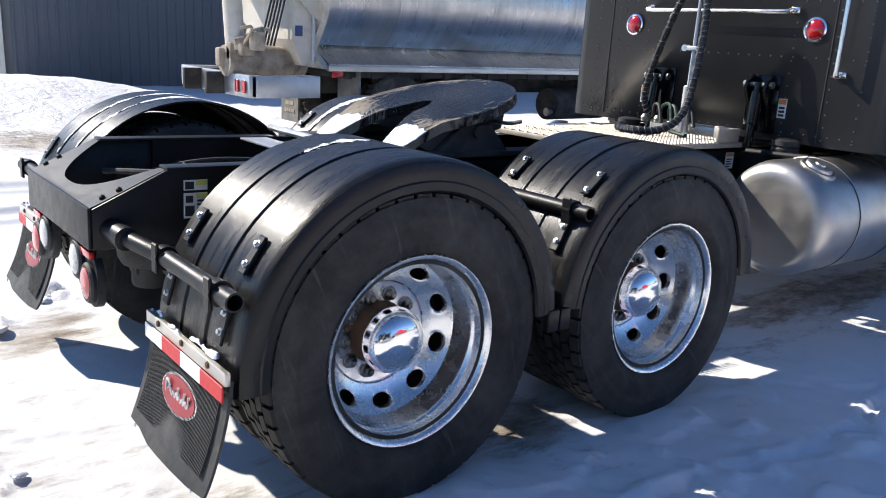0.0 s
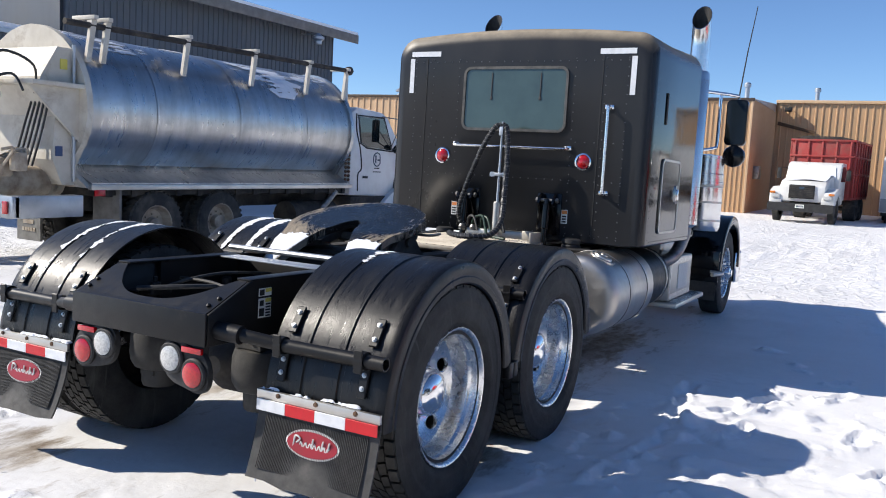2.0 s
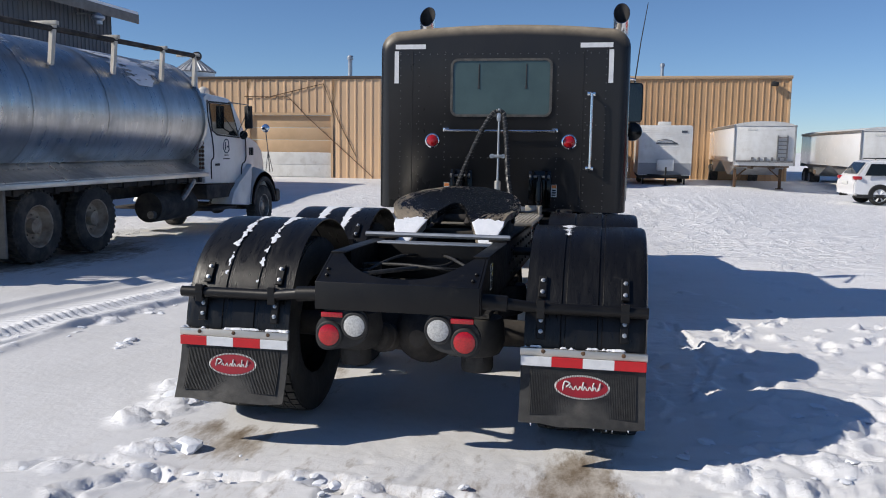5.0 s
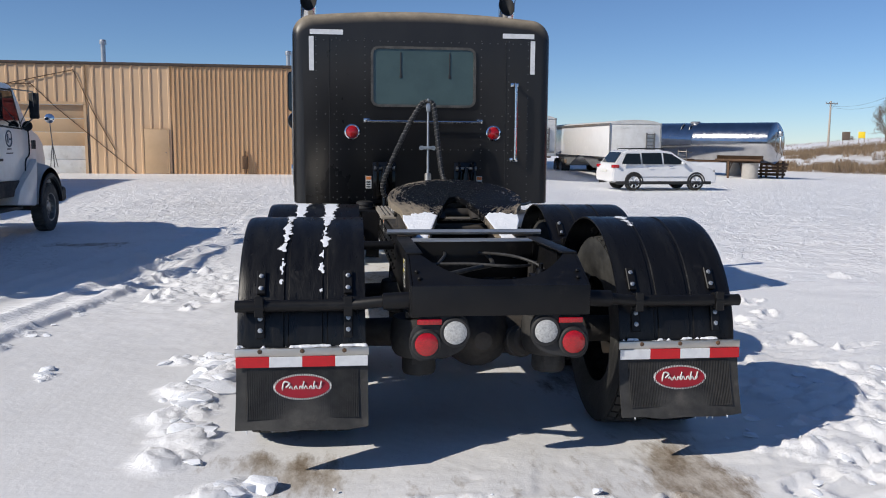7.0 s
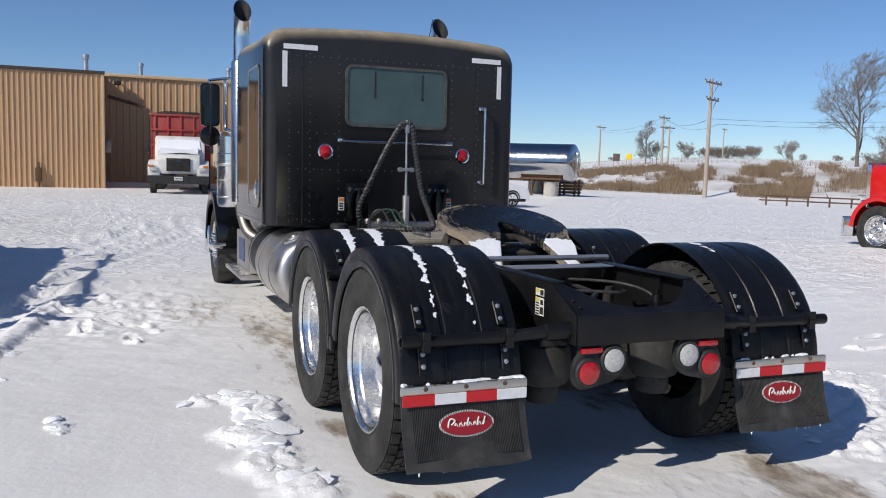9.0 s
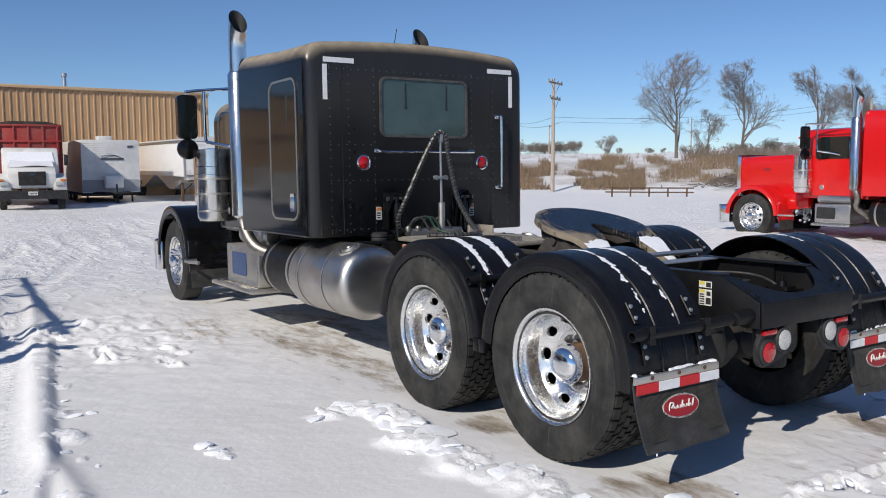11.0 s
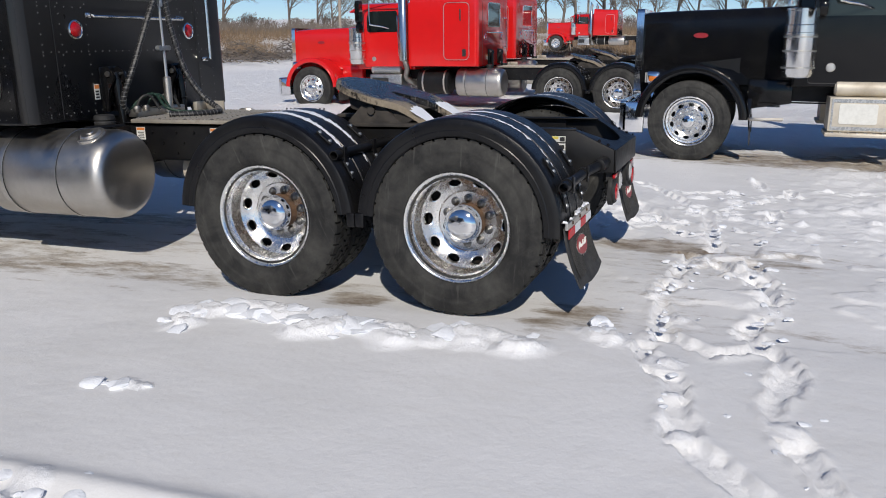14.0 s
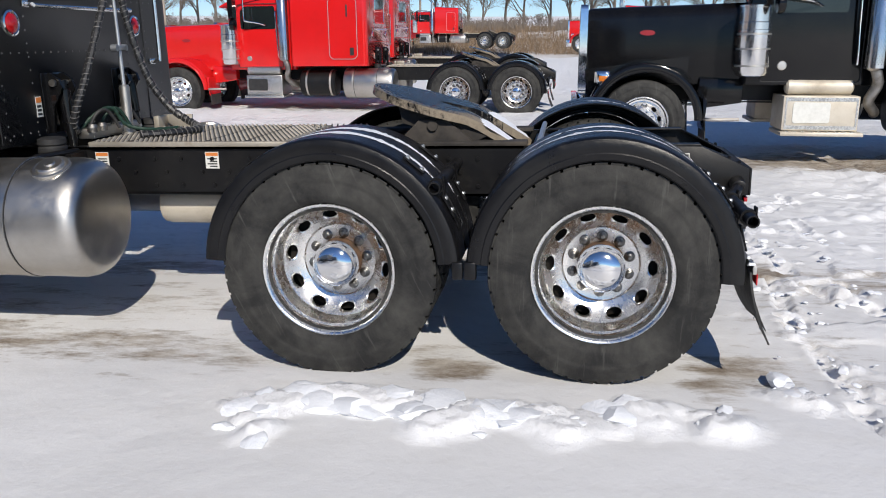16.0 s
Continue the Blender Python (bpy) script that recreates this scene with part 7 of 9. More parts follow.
def warehouse():
    W = thing("warehouse", "tan metal-sided warehouse with a garage door", "building")
    yn, yf, xc, xl, xr = 35.6, 43.5, -2.85, -48.0, 10.75
    H1, H2 = 5.12, 5.72
    g0, g1 = -17.25, -12.65
    ribbed_wall("wall_light", xl, -8.84, yn, -0.3, H1 - 0.12, "tan_siding", 0.42, -1, ((g0, g1, 3.18),), W)
    ribbed_wall("wall_brown", -8.84, xc, yn, -0.3, H1 - 0.12, "tan_siding2", 0.21, -1, (), W)
    side = ribbed_wall("wall_return", yn, yf, -xc, -0.3, H1 - 0.05, "tan_siding2", 0.30, -1, (), W)
    side.matrix_basis = pose(0, 0, 0, 0, 0, 90)
    ribbed_wall("wall_wing", xc, xr, yf, -0.3, H2 - 0.14, "tan_siding2", 0.33, -1, (), W)
    east = ribbed_wall("wall_east", yf, yf + 20, -xr, -0.3, H2 - 0.05, "tan_siding2", 0.33, -1, (), W)
    east.matrix_basis = pose(0, 0, 0, 0, 0, 90)
    bm = B()
    box(bm, xl, xc + 0.08, yn - 0.08, yn + 0.02, H1 - 0.14, H1, 0.01)
    part("eave_trim", bm, "dark_trim", W)
    bm = B()
    box(bm, xc, xr + 0.1, yf - 0.12, yf + 0.02, H2 - 0.16, H2, 0.01)
    part("eave_trim", bm, "tan_trim", W)
    bm = B()
    box(bm, xc - 0.06, xc + 0.05, yn - 0.05, yn + 0.06, -0.2, H1 - 0.14, 0.01)
    part("corner_trim", bm, "tan_trim", W)
    bm = B()
    box(bm, xr - 0.06, xr + 0.06, yf - 0.05, yf + 0.06, -0.2, H2 - 0.14, 0.01)
    part("corner_trim", bm, "tan_trim", W)
    for nm, a, b, c, d, h0, h1 in (("roof", xl, xc, yn - 0.02, yf + 20, H1 - 0.02, H1 + 0.5), ("roof", xc, xr, yf - 0.02, yf + 20, H2 - 0.02, H2 + 0.4)):
        bm = B()
        prism(bm, [(c, h0), (d, h0), (d, h1), ((c + d) / 2, h1 + 0.2)], "x", a, b)
        part(nm, bm, "galvanised", W)
    # garage door, white below
    for k in range(5):
        bm = B()
        z0, z1 = 0.02 + k * 0.63, 0.02 + (k + 1) * 0.63 - 0.012
        box(bm, g0 + 0.1, g1 - 0.1, yn + 0.10, yn + 0.14, z0, z1, 0.008)
        part("garage_panel", bm, "white_paint" if k < 2 else "tan_trim", W)
    bm = B()
    box(bm, g0 - 0.02, g0 + 0.1, yn - 0.05, yn + 0.2, -0.1, 3.2)
    box(bm, g1 - 0.1, g1 + 0.02, yn - 0.05, yn + 0.2, -0.1, 3.2)
    box(bm, g0 - 0.02, g1 + 0.02, yn - 0.05, yn + 0.2, 3.17, 3.30)
    part("garage_frame", bm, "tan_trim", W)
    for nm, x0, x1, y, h in (("side_door", -10.1, -9.0, yn, 2.08), ("side_door", 7.1, 8.05, yf, 2.1)):
        bm = B()
        box(bm, x0, x1, y - 0.06, y + 0.02, 0.02, h, 0.01)
        d = part(nm, bm, "tan_trim", W)
        bm = B()
        frame_of(bm, [(x0 - 0.05, -0.1), (x1 + 0.05, -0.1), (x1 + 0.05, h + 0.05), (x0 - 0.05, h + 0.05)], 0.05, "y", y - 0.03, y - 0.075)
        part("door_frame", bm, "tan_trim", d)
        bm = B()
        lathe(bm, [(0.03, 0), (0.03, 0.05), (0, 0.055)], (x1 - 0.1, y - 0.06, 1.0), (0, -1, 0), 10)
        part("door_knob", bm, "steel", d)
    for x, y, h in ((-12.1, yn + 1.2, 6.15), (-1.0, yf + 1.0, 6.35), (-3.6, yn + 3, 6.0), (4.3, yf + 6, 6.9)):
        bm = B()
        pipe(bm, [(x, y, H1 - 0.2), (x, y, h)], 0.11, 12)
        lathe(bm, [(0.16, 0), (0.16, 0.14), (0.12, 0.2), (0, 0.22)], (x, y, h - 0.1), (0, 0, 1), 12, True)
        part("roof_vent", bm, "galvanised", W)
    for x, y, z in ((9.9, yf, 5.15), (-2.2, yf - 0.1, 5.1)):
        bm = B()
        box(bm, x - 0.18, x + 0.18, y - 0.42, y - 0.12, z, z + 0.22, 0.03)
        pipe(bm, [(x, y, z + 0.25), (x, y - 0.2, z + 0.22)], 0.03, 8)
        part("wall_lamp", bm, "dull_black", W)
    bm = B()
    box(bm, -5.6, -5.35, yn - 0.22, yn, 0.25, 0.85, 0.02)
    pipe(bm, [(-5.45, yn - 0.08, 0.0), (-5.45, yn - 0.08, 1.1)], 0.03, 8)
    part("meter_box", bm, "rust", W)
    bm = B()
    prism(bm, [(-2.70, 4.42), (-0.86, 3.98), (-0.84, 4.12), (-2.68, 4.60)], "y", yf - 0.14, yf - 0.06)
    part("hung_beam", bm, "rust", W)
    bm = B()
    box(bm, xc - 0.02, xc + 0.30, yn + 1.6, yn + 2.2, 1.55, 2.15, 0.03)
    part("wall_fan", bm, "steel", W)
    # two thin bent rods, standing in for overhead cable shadows on the wall
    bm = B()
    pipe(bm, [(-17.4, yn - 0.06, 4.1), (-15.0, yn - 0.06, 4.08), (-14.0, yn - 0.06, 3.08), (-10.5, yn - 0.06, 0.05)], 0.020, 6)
    part("cable_shadow", bm, "rust", W)
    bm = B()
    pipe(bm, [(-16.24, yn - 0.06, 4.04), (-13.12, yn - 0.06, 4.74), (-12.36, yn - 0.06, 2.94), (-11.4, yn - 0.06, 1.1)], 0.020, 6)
    part("cable_shadow", bm, "rust", W)
    bm = B()
    lathe(bm, [(0.30, 0.0), (0.31, 0.10), (0.27, 0.24), (0.17, 0.36), (0.0, 0.40)], (-19.63, yn - 0.05, 4.30), (0, -1, 0), 20)
    part("dome_vent", bm, "white_paint", W)


M["tan_siding2"] = material("brown_siding", (0.545, 0.345, 0.19), 0.45, 0, (0.49, 0.31, 0.165), 0.6, stretch=(1, 1, 0.2), dirt=(0.28, 0.17, 0.09), dirt_scale=0.7, dirt_amount=(0.6, 1.0))
M["dark_trim"] = material("dark_trim", (0.10, 0.07, 0.05), 0.5, 0, (0.08, 0.06, 0.045), 3)
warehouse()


def barn():
    S = thing("metal_barn", "grey-blue ribbed metal barn with a snowy roof edge", "building")
    x0, x1, y0, y1, H = -38.0, -18.5, 12.6, 25.6, 6.75
    w = ribbed_wall("wall_yard", y0, y1, -x1, -0.3, H, "grey_siding", 0.24, -1, (), S)
    w.matrix_basis = pose(0, 0, 0, 0, 0, 90)
    for ya in (y0 + 0.1, y1):
        bm = B()
        prism(bm, [(x0, -0.3), (x1 - 0.16, -0.3), (x1 - 0.16, H), ((x0 + x1) / 2, H + 1.6), (x0, H)], "y", ya - 0.1, ya)
        part("wall_end", bm, "grey_siding", S)
    bm = B()
    box(bm, x0, x0 + 0.1, y0, y1, -0.3, H)
    part("wall_back", bm, "grey_siding", S)
    xm = (x0 + x1) / 2
    for xe, s in ((x1 + 0.75, 1), (x0 - 0.75, -1)):
        drop = 0.75 * 1.6 / ((x1 - x0) / 2)
        bm = B()
        prism(bm, [(xm, H + 1.60), (xe, H - drop), (xe, H - drop + 0.12), (xm, H + 1.72)], "y", y0 - 0.6, y1 + 0.75)
        part("roof", bm, "galvanised", S)
        bm = B()
        prism(bm, [(xm, H + 1.725), (xe + s * 0.03, H - drop + 0.125), (xe + s * 0.03, H - drop + 0.27), (xm, H + 1.87)], "y", y0 - 0.5, y1 + 0.7)
        part("roof_snow", bm, "snow_patch", S)
    bm = B()
    box(bm, x1 + 0.75, x1 + 0.79, y0 - 0.6, y1 + 0.75, H - 0.32, H + 0.04, 0.01)
    part("fascia", bm, "grey_trim", S)
    # lower wing of the same sheet, with a flat snowy roof
    w = ribbed_wall("wall_wing", 2.55, y0 - 0.1, -x1, -0.3, 4.5, "grey_siding", 0.24, -1, (), S)
    w.matrix_basis = pose(0, 0, 0, 0, 0, 90)
    bm = B()
    box(bm, x0, x1 - 0.16, 2.55, 2.65, -0.3, 4.5)
    part("wall_wing_end", bm, "grey_siding", S)
    bm = B()
    box(bm, x0, x1 + 0.1, 2.45, y0 - 0.62, 4.5, 4.62)
    part("wing_roof", bm, "galvanised", S)
    bm = B()
    box(bm, x0 + 0.1, x1 + 0.02, 2.55, y0 - 0.64, 4.62, 4.78, 0.04)
    part("roof_snow", bm, "snow_patch", S)
    bm = B()
    pipe(bm, [(x1, 23.4, H - 0.35), (x1 + 0.9, 23.4, H - 0.35)], 0.03, 8)
    lathe(bm, [(0.05, 0), (0.24, -0.14), (0.24, -0.22), (0.15, -0.30), (0.15, -0.42), (0.0, -0.45)], (x1 + 0.9, 23.4, H - 0.33), (0, 0, 1), 16)
    part("yard_lamp", bm, "galvanised", S)


M["grey_trim"] = material("grey_trim", (0.16, 0.15, 0.14), 0.6, 0, (0.22, 0.21, 0.20), 3)
barn()


def grain_bin(x, y, r, h):
    G = thing("grain_bin", "galvanised grain bin with a conical roof", "grain bin", "grain bins behind the warehouse", at=(x, y, 0))
    bm = B()
    prof = []
    for k in range(int(h / 0.4)):
        prof += [(r, k * 0.4), (r + 0.03, k * 0.4 + 0.2)]
    lathe(bm, prof, (0, 0, 0), (0, 0, 1), 36, True)
    part("bin_wall", bm, "galvanised", G)
    bm = B()
    lathe(bm, [(r + 0.2, h - 0.2), (r * 0.2, h + r * 0.55), (r * 0.2, h + r * 0.55 + 0.2), (r * 0.26, h + r * 0.55 + 0.22), (0, h + r * 0.55 + 0.4)], (0, 0, 0), (0, 0, 1), 24)
    roof = part("bin_roof", bm, "dark_roof", G)
    bm = B()
    for k in range(24):
        t = 2 * math.pi * k / 24
        pipe(bm, [((r + 0.2) * math.cos(t), (r + 0.2) * math.sin(t), h - 0.18), (r * 0.2 * math.cos(t), r * 0.2 * math.sin(t), h + r * 0.55 + 0.03)], 0.07, 4)
    part("roof_rib", bm, "galvanised", roof)


M["dark_roof"] = material("dark_roof", (0.58, 0.59, 0.60), 0.5, 0.4, (0.2, 0.2, 0.21), 2)
for gx, gy, gr, gh in ((-60.4, 101.8, 2.2, 11.6), (-48.7, 90.0, 2.4, 10.5)):
    grain_bin(gx, gy, gr, gh)


# ---- other vehicles ----
def plain_wheel(parent, x, y, z, r, w, side, hub_mat="cream_paint", twin=False):
    """A simple lorry or trailer wheel."""
    bm = B()
    prof = [(r * 0.56, w * 0.42), (r * 0.66, w * 0.5), (r * 0.84, w * 0.5), (r * 0.94, w * 0.44), (r, w * 0.30), (r, 0), (r, -w * 0.30), (r * 0.94, -w * 0.44), (r * 0.8, -w * 0.5), (r * 0.56, -w * 0.42)]
    lathe(bm, prof, (x, y, z), (side, 0, 0), 36)
    tyre, bm = bm, B()
    for k in range(36):
        t = 2 * math.pi * k / 36
        box(bm, -w * 0.40, w * 0.40, -0.022, 0.022, r - 0.02, r + 0.012, m=Matrix.Translation((x, y, z)) @ pose(0, 0, 0, math.degrees(t)))
    wh = part("wheel", tyre, "worn_rubber", parent)
    tagged(part("tread", bm, "worn_rubber", wh), kind="stuff")
    bm = B()
    d = 0.45 * w
    lathe(bm, [(r * 0.57, d * 0.9), (r * 0.60, d), (r * 0.56, d * 0.95), (r * 0.52, d * 0.2), (r * 0.46, -d * 0.2 if twin else d * 0.3), (r * 0.22, -d * 0.2 if twin else d * 0.45), (r * 0.20, d * 0.6), (r * 0.10, d * 0.75), (0, d * 0.75)], (x, y, z), (side, 0, 0), 30)
    for k in range(8):
        t = 2 * math.pi * k / 8
        lathe(bm, [(0.016, 0), (0.014, 0.03), (0, 0.03)], (x + side * (d * 0.42 if not twin else -d * 0.1), y + r * 0.32 * math.cos(t), z + r * 0.32 * math.sin(t)), (side, 0, 0), 6)
    part("rim", bm, hub_mat, wh)
    return wh


M["worn_rubber"] = material("worn_rubber", (0.03, 0.03, 0.03), 0.8, 0, (0.075, 0.07, 0.06), 4, bump=0.002, bump_scale=50, dirt=(0.14, 0.12, 0.10), dirt_scale=4, dirt_amount=(0.5, 0.85))


def feed_lorry():
    """A white lorry with a stainless feed tank, an auger at the tail and a rail along the top."""
    L = thing("feed_tanker_truck", "white feed lorry with a dull stainless tank and rear auger", "truck", at=(-8.2, 0, -0.10))
    # tank: round above, hopper below
    def section():
        pts = []
        for k in range(25):
            a = radians(-50 + 280 * k / 24)
            pts.append((1.20 * math.cos(a), 2.22 + (1.17 if math.sin(a) > 0 else 1.02) * math.sin(a)))
        return pts
    bm = B()
    sec = section()
    stations = [4.5 + 6.3 * k / 12 for k in range(13)]
    rings = [[bm.verts.new((p[0], y, p[1])) for p in sec] for y in stations]
    skin(bm, rings, True, True, True)
    tank = part("tank", bm, "tank_skin", L, smooth=40)
    bm = B()
    prism(bm, [(0.70, 1.50), (0.80, 1.36), (1.20, 1.19), (1.20, 1.15), (-1.20, 1.15), (-1.20, 1.19), (-0.80, 1.36), (-0.70, 1.50)], "y", 4.5, 10.8)
    part("tank_skirt", bm, "tank_skin", tank)
    bm = B()
    box(bm, 1.18, 1.27, 4.45, 10.85, 1.09, 1.17, 0.008)
    box(bm, -1.27, -1.18, 4.45, 10.85, 1.09, 1.17, 0.008)
    part("skirt_rail", bm, "brushed", tank)
    bm = B()
    for k in range(60):
        lathe(bm, [(0.012, 0), (0.008, 0.008), (0, 0.009)], (0.86, 4.6 + k * 0.104, 1.345), (0.4, 0, 1), 6)
    tagged(part("skirt_bolts", bm, "steel", tank), kind="stuff")
    for y in (5.7, 7.55, 9.4):
        bm = B()
        r0 = [bm.verts.new((p[0] * 1.004, y - 0.022, 2.22 + (p[1] - 2.22) * 1.004)) for p in sec]
        r1 = [bm.verts.new((p[0] * 1.008, y, 2.22 + (p[1] - 2.22) * 1.008)) for p in sec]
        r2 = [bm.verts.new((p[0] * 1.004, y + 0.022, 2.22 + (p[1] - 2.22) * 1.004)) for p in sec]
        skin(bm, [r0, r1, r2], False)
        part("weld_seam", bm, "tank_skin", tank)
    # front and rear end plates
    for nm, y, mat in (("front_plate", 10.84, "tank_skin"), ("rear_plate", 4.44, "cream_paint")):
        bm = B()
        big = [(p[0] * 1.035, 2.22 + (p[1] - 2.22) * 1.04) for p in sec]
        prism(bm, big[1:-1] + [(-0.84, 1.36), (-1.25, 1.12), (1.25, 1.12), (0.84, 1.36)], "y", y - 0.05, y + 0.05)
        part(nm, bm, mat, tank)
    # snow lying on the tank, ragged at its lower edge
    bm = B()
    nu, nv = 520, 120
    U, V = np.meshgrid((np.arange(nu) + 0.5) / nu, (np.arange(nv) + 0.5) / nv, indexing="ij")
    yy, ang = 4.6 + 6.1 * U, 28 + 122 * V
    nz = wobble(yy, ang / 26, 1.6, 5, 8)
    edge = 52 - 24 * np.exp(-((yy - 8.9) / 0.55) ** 2)
    patch = np.exp(-((yy - 8.9) / 0.6) ** 2) * (ang < 66)
    fleck = wobble(yy * 1.2, ang / 5, 2.4, 5, 14)
    keep = (1.5 * nz + 1.6 * fleck + 0.55 * patch + 0.25 * (ang > 100)) > 0.34
    keep &= ang > edge - 4 + 12 * nz
    def on_tank(u, v, h):
        t = radians(28 + 122 * v)
        return ((1.204 + h) * math.cos(t), 4.6 + 6.1 * u, 2.22 + (1.174 + h) * math.sin(t))
    masked(bm, on_tank, nu, nv, keep, 0.005)
    part("tank_snow", bm, "snow_patch", tank, "patchy snow on the tank's top")
    # top rail on raked posts
    bm = B()
    pipe(bm, [(1.0, 4.2, 3.41), (1.0, 10.9, 3.52)], 0.045, 8)
    rail = part("top_rail", bm, "dirty_dark", L)
    for k, y in enumerate((4.55, 4.8, 6.35, 7.95, 9.5, 10.75)):
        bm = B()
        prism(bm, [(y - 0.03, 2.90), (y + 0.05, 2.90), (y + 0.15, 3.50), (y + 0.06, 3.50)], "x", 0.98, 1.04)
        box(bm, 0.62, 1.10, y + 0.05, y + 0.13, 3.50, 3.56, 0.008)
        part("rail_post", bm, "cream_paint", rail)
    bm = B()
    lathe(bm, [(0.07, 0), (0.09, 0.06), (0.09, 0.14), (0, 0.15)], (1.0, 10.85, 3.5), (0, 1, 0.2), 14, True)
    part("rail_lamp", bm, "dull_black", rail)
    # tail: boxes, auger, lamps
    bm = B()
    prism(bm, [(4.4, 1.15), (4.4, 3.05), (4.0, 3.05), (3.65, 2.62), (3.65, 2.55), (3.95, 2.1), (3.9, 1.5), (4.1, 1.15)], "x", -0.95, 0.98)
    part("tail_hopper", bm, "cream_paint", L)
    bm = B()
    box(bm, -1.0, 1.18, 3.3, 4.42, 2.50, 2.56, 0.01)
    prism(bm, [(3.32, 2.5), (4.4, 2.5), (4.4, 1.75)], "x", 1.02, 1.06)
    part("tail_shelf", bm, "cream_paint", L)
    bm = B()
    pipe(bm, [(0.62, 2.98, 1.32), (0.42, 2.90, 3.75)], 0.17, 18)
    lathe(bm, [(0.24, 0), (0.24, 0.08)], (0.55, 2.95, 2.3), (0, 0, 1), 18, True, True)
    part("auger_tube", bm, "cream_paint", L)
    bm = B()
    pipe(bm, [(0.55, 2.8, 1.18), (0.55, 4.4, 1.18)], 0.21, 18)
    lathe(bm, [(0.27, -0.03), (0.27, 0.03)], (0.55, 4.15, 1.18), (0, 1, 0), 18, True, True)
    part("auger_trough", bm, "dirty_cream", L)
    bm = B()
    rnd = random.Random(8)
    for k in range(9):
        p0 = (0.55 + rnd.uniform(-0.2, 0.5), 2.75 + rnd.uniform(0, 0.6), 1.3 + rnd.uniform(0, 0.3))
        p1 = (0.55 + rnd.uniform(-0.2, 0.6), 2.7 + rnd.uniform(0, 0.9), 1.35 + rnd.uniform(0, 0.35))
        pipe(bm, curve([p0, tuple((a + b) / 2 + 0.12 for a, b in zip(p0, p1)), p1], 5), 0.022 + 0.02 * rnd.random(), 7)
    for k in range(4):
        box(bm, 0.4 + 0.2 * k, 0.55 + 0.2 * k, 2.7 + 0.1 * k, 2.95 + 0.1 * k, 1.1 + 0.08 * k, 1.35 + 0.08 * k, 0.03)
    tagged(part("auger_gearbox", bm, "dirty_cream", L), kind="stuff")
    bm = B()
    for k in range(5):
        pipe(bm, curve([(0.95 - 0.08 * k, 3.9, 2.5), (0.95 - 0.1 * k, 3.75, 2.0), (0.85 - 0.1 * k, 3.6, 1.4)], 5), 0.018, 6)
    pipe(bm, curve([(0.6, 2.9, 2.7), (0.9, 3.0, 2.9), (1.0, 3.5, 2.75), (0.8, 3.7, 2.4)], 6), 0.02, 6)
    pipe(bm, curve([(0.5, 2.95, 2.5), (0.85, 3.2, 2.62), (1.1, 3.2, 2.4)], 6), 0.02, 6)
    part("hydraulic_hose", bm, "hose_black", L)
    bm = B()
    pipe(bm, [(1.03, 4.30, 1.2), (1.03, 4.30, 3.1)], 0.03, 10)
    part("tail_post", bm, "galvanised", L)
    for z0, mat, y0, nm in ((1.55, "blue_tarp", 3.95, "control_plate"), (2.75, "label_yellow", 4.05, "warning_plate")):
        bm = B()
        box(bm, 0.985, 0.995, y0, y0 + 0.15, z0, z0 + 0.14)
        part(nm, bm, mat, L)
    bm = B()
    box(bm, -1.1, 1.25, 2.85, 3.0, 0.72, 1.02, 0.02)
    box(bm, 1.05, 1.25, 2.9, 4.3, 0.72, 1.02, 0.015)
    box(bm, -1.25, -1.05, 2.9, 4.3, 0.72, 1.02, 0.015)
    part("tail_frame", bm, "galvanised", L)
    for y in (2.84,):
        for x in (0.9, 1.12):
            bm = B()
            box(bm, x - 0.05, x + 0.05, y - 0.03, y, 0.78, 0.95, 0.01)
            part("tail_lamp", bm, "red_lens", L)
    bm = B()
    box(bm, 1.24, 1.27, 4.5, 4.68, 1.0, 1.1, 0.01)
    part("marker_lamp", bm, "red_lens", L)
    # chassis
    bm = B()
    for s in (-1, 1):
        box(bm, s * 0.45, s * 0.36, 3.0, 14.0, 0.72, 1.02, 0.01)
        box(bm, s * 1.12, s * 0.4, 4.6, 10.7, 1.0, 1.09)
    for k in range(14):
        box(bm, -1.15, 1.15, 4.8 + 0.45 * k, 4.9 + 0.45 * k, 0.98, 1.09)
    part("chassis", bm, "dirty_dark", L)
    for s in (-1, 1):
        bm = B()
        box(bm, s * 1.20, s * 0.62, 4.98, 5.02, 0.15, 1.09)
        fl = part("mud_flap", bm, "dirty_flap", L, "grey dirty mud flap with faded lettering")
        bm = B()
        for z, a, b in ((0.52, 0.72, 1.1), (0.42, 0.78, 1.04), (0.30, 0.74, 1.08)):
            for k in range(5):
                x = a + (b - a) * k / 5
                box(bm, s * x, s * (x + 0.05), 4.970, 4.979, z, z + 0.06)
        tagged(part("flap_lettering", bm, "dirty_cream", fl), kind="stuff")
        for y in (5.72, 7.12):
            plain_wheel(L, s * 1.06, y, 0.53, 0.53, 0.26, s, "dirty_cream", True)
            plain_wheel(L, s * 0.74, y, 0.53, 0.53, 0.26, s, "dirty_dark")
        plain_wheel(L, s * 1.10, 13.70, 0.28, 0.50, 0.28, s, "steel")
    for y, z in ((5.72, 0.5), (7.12, 0.5), (13.70, 0.28)):
        bm = B()
        pipe(bm, [(-0.9, y, z), (0.9, y, z)], 0.08, 10)
        lathe(bm, [(0.1, -0.2), (0.2, -0.05), (0.2, 0.08), (0.08, 0.2)], (0, y, z), (0, 1, 0), 14, True, True)
        part("axle", bm, "dirty_dark", L)
    bm = B()
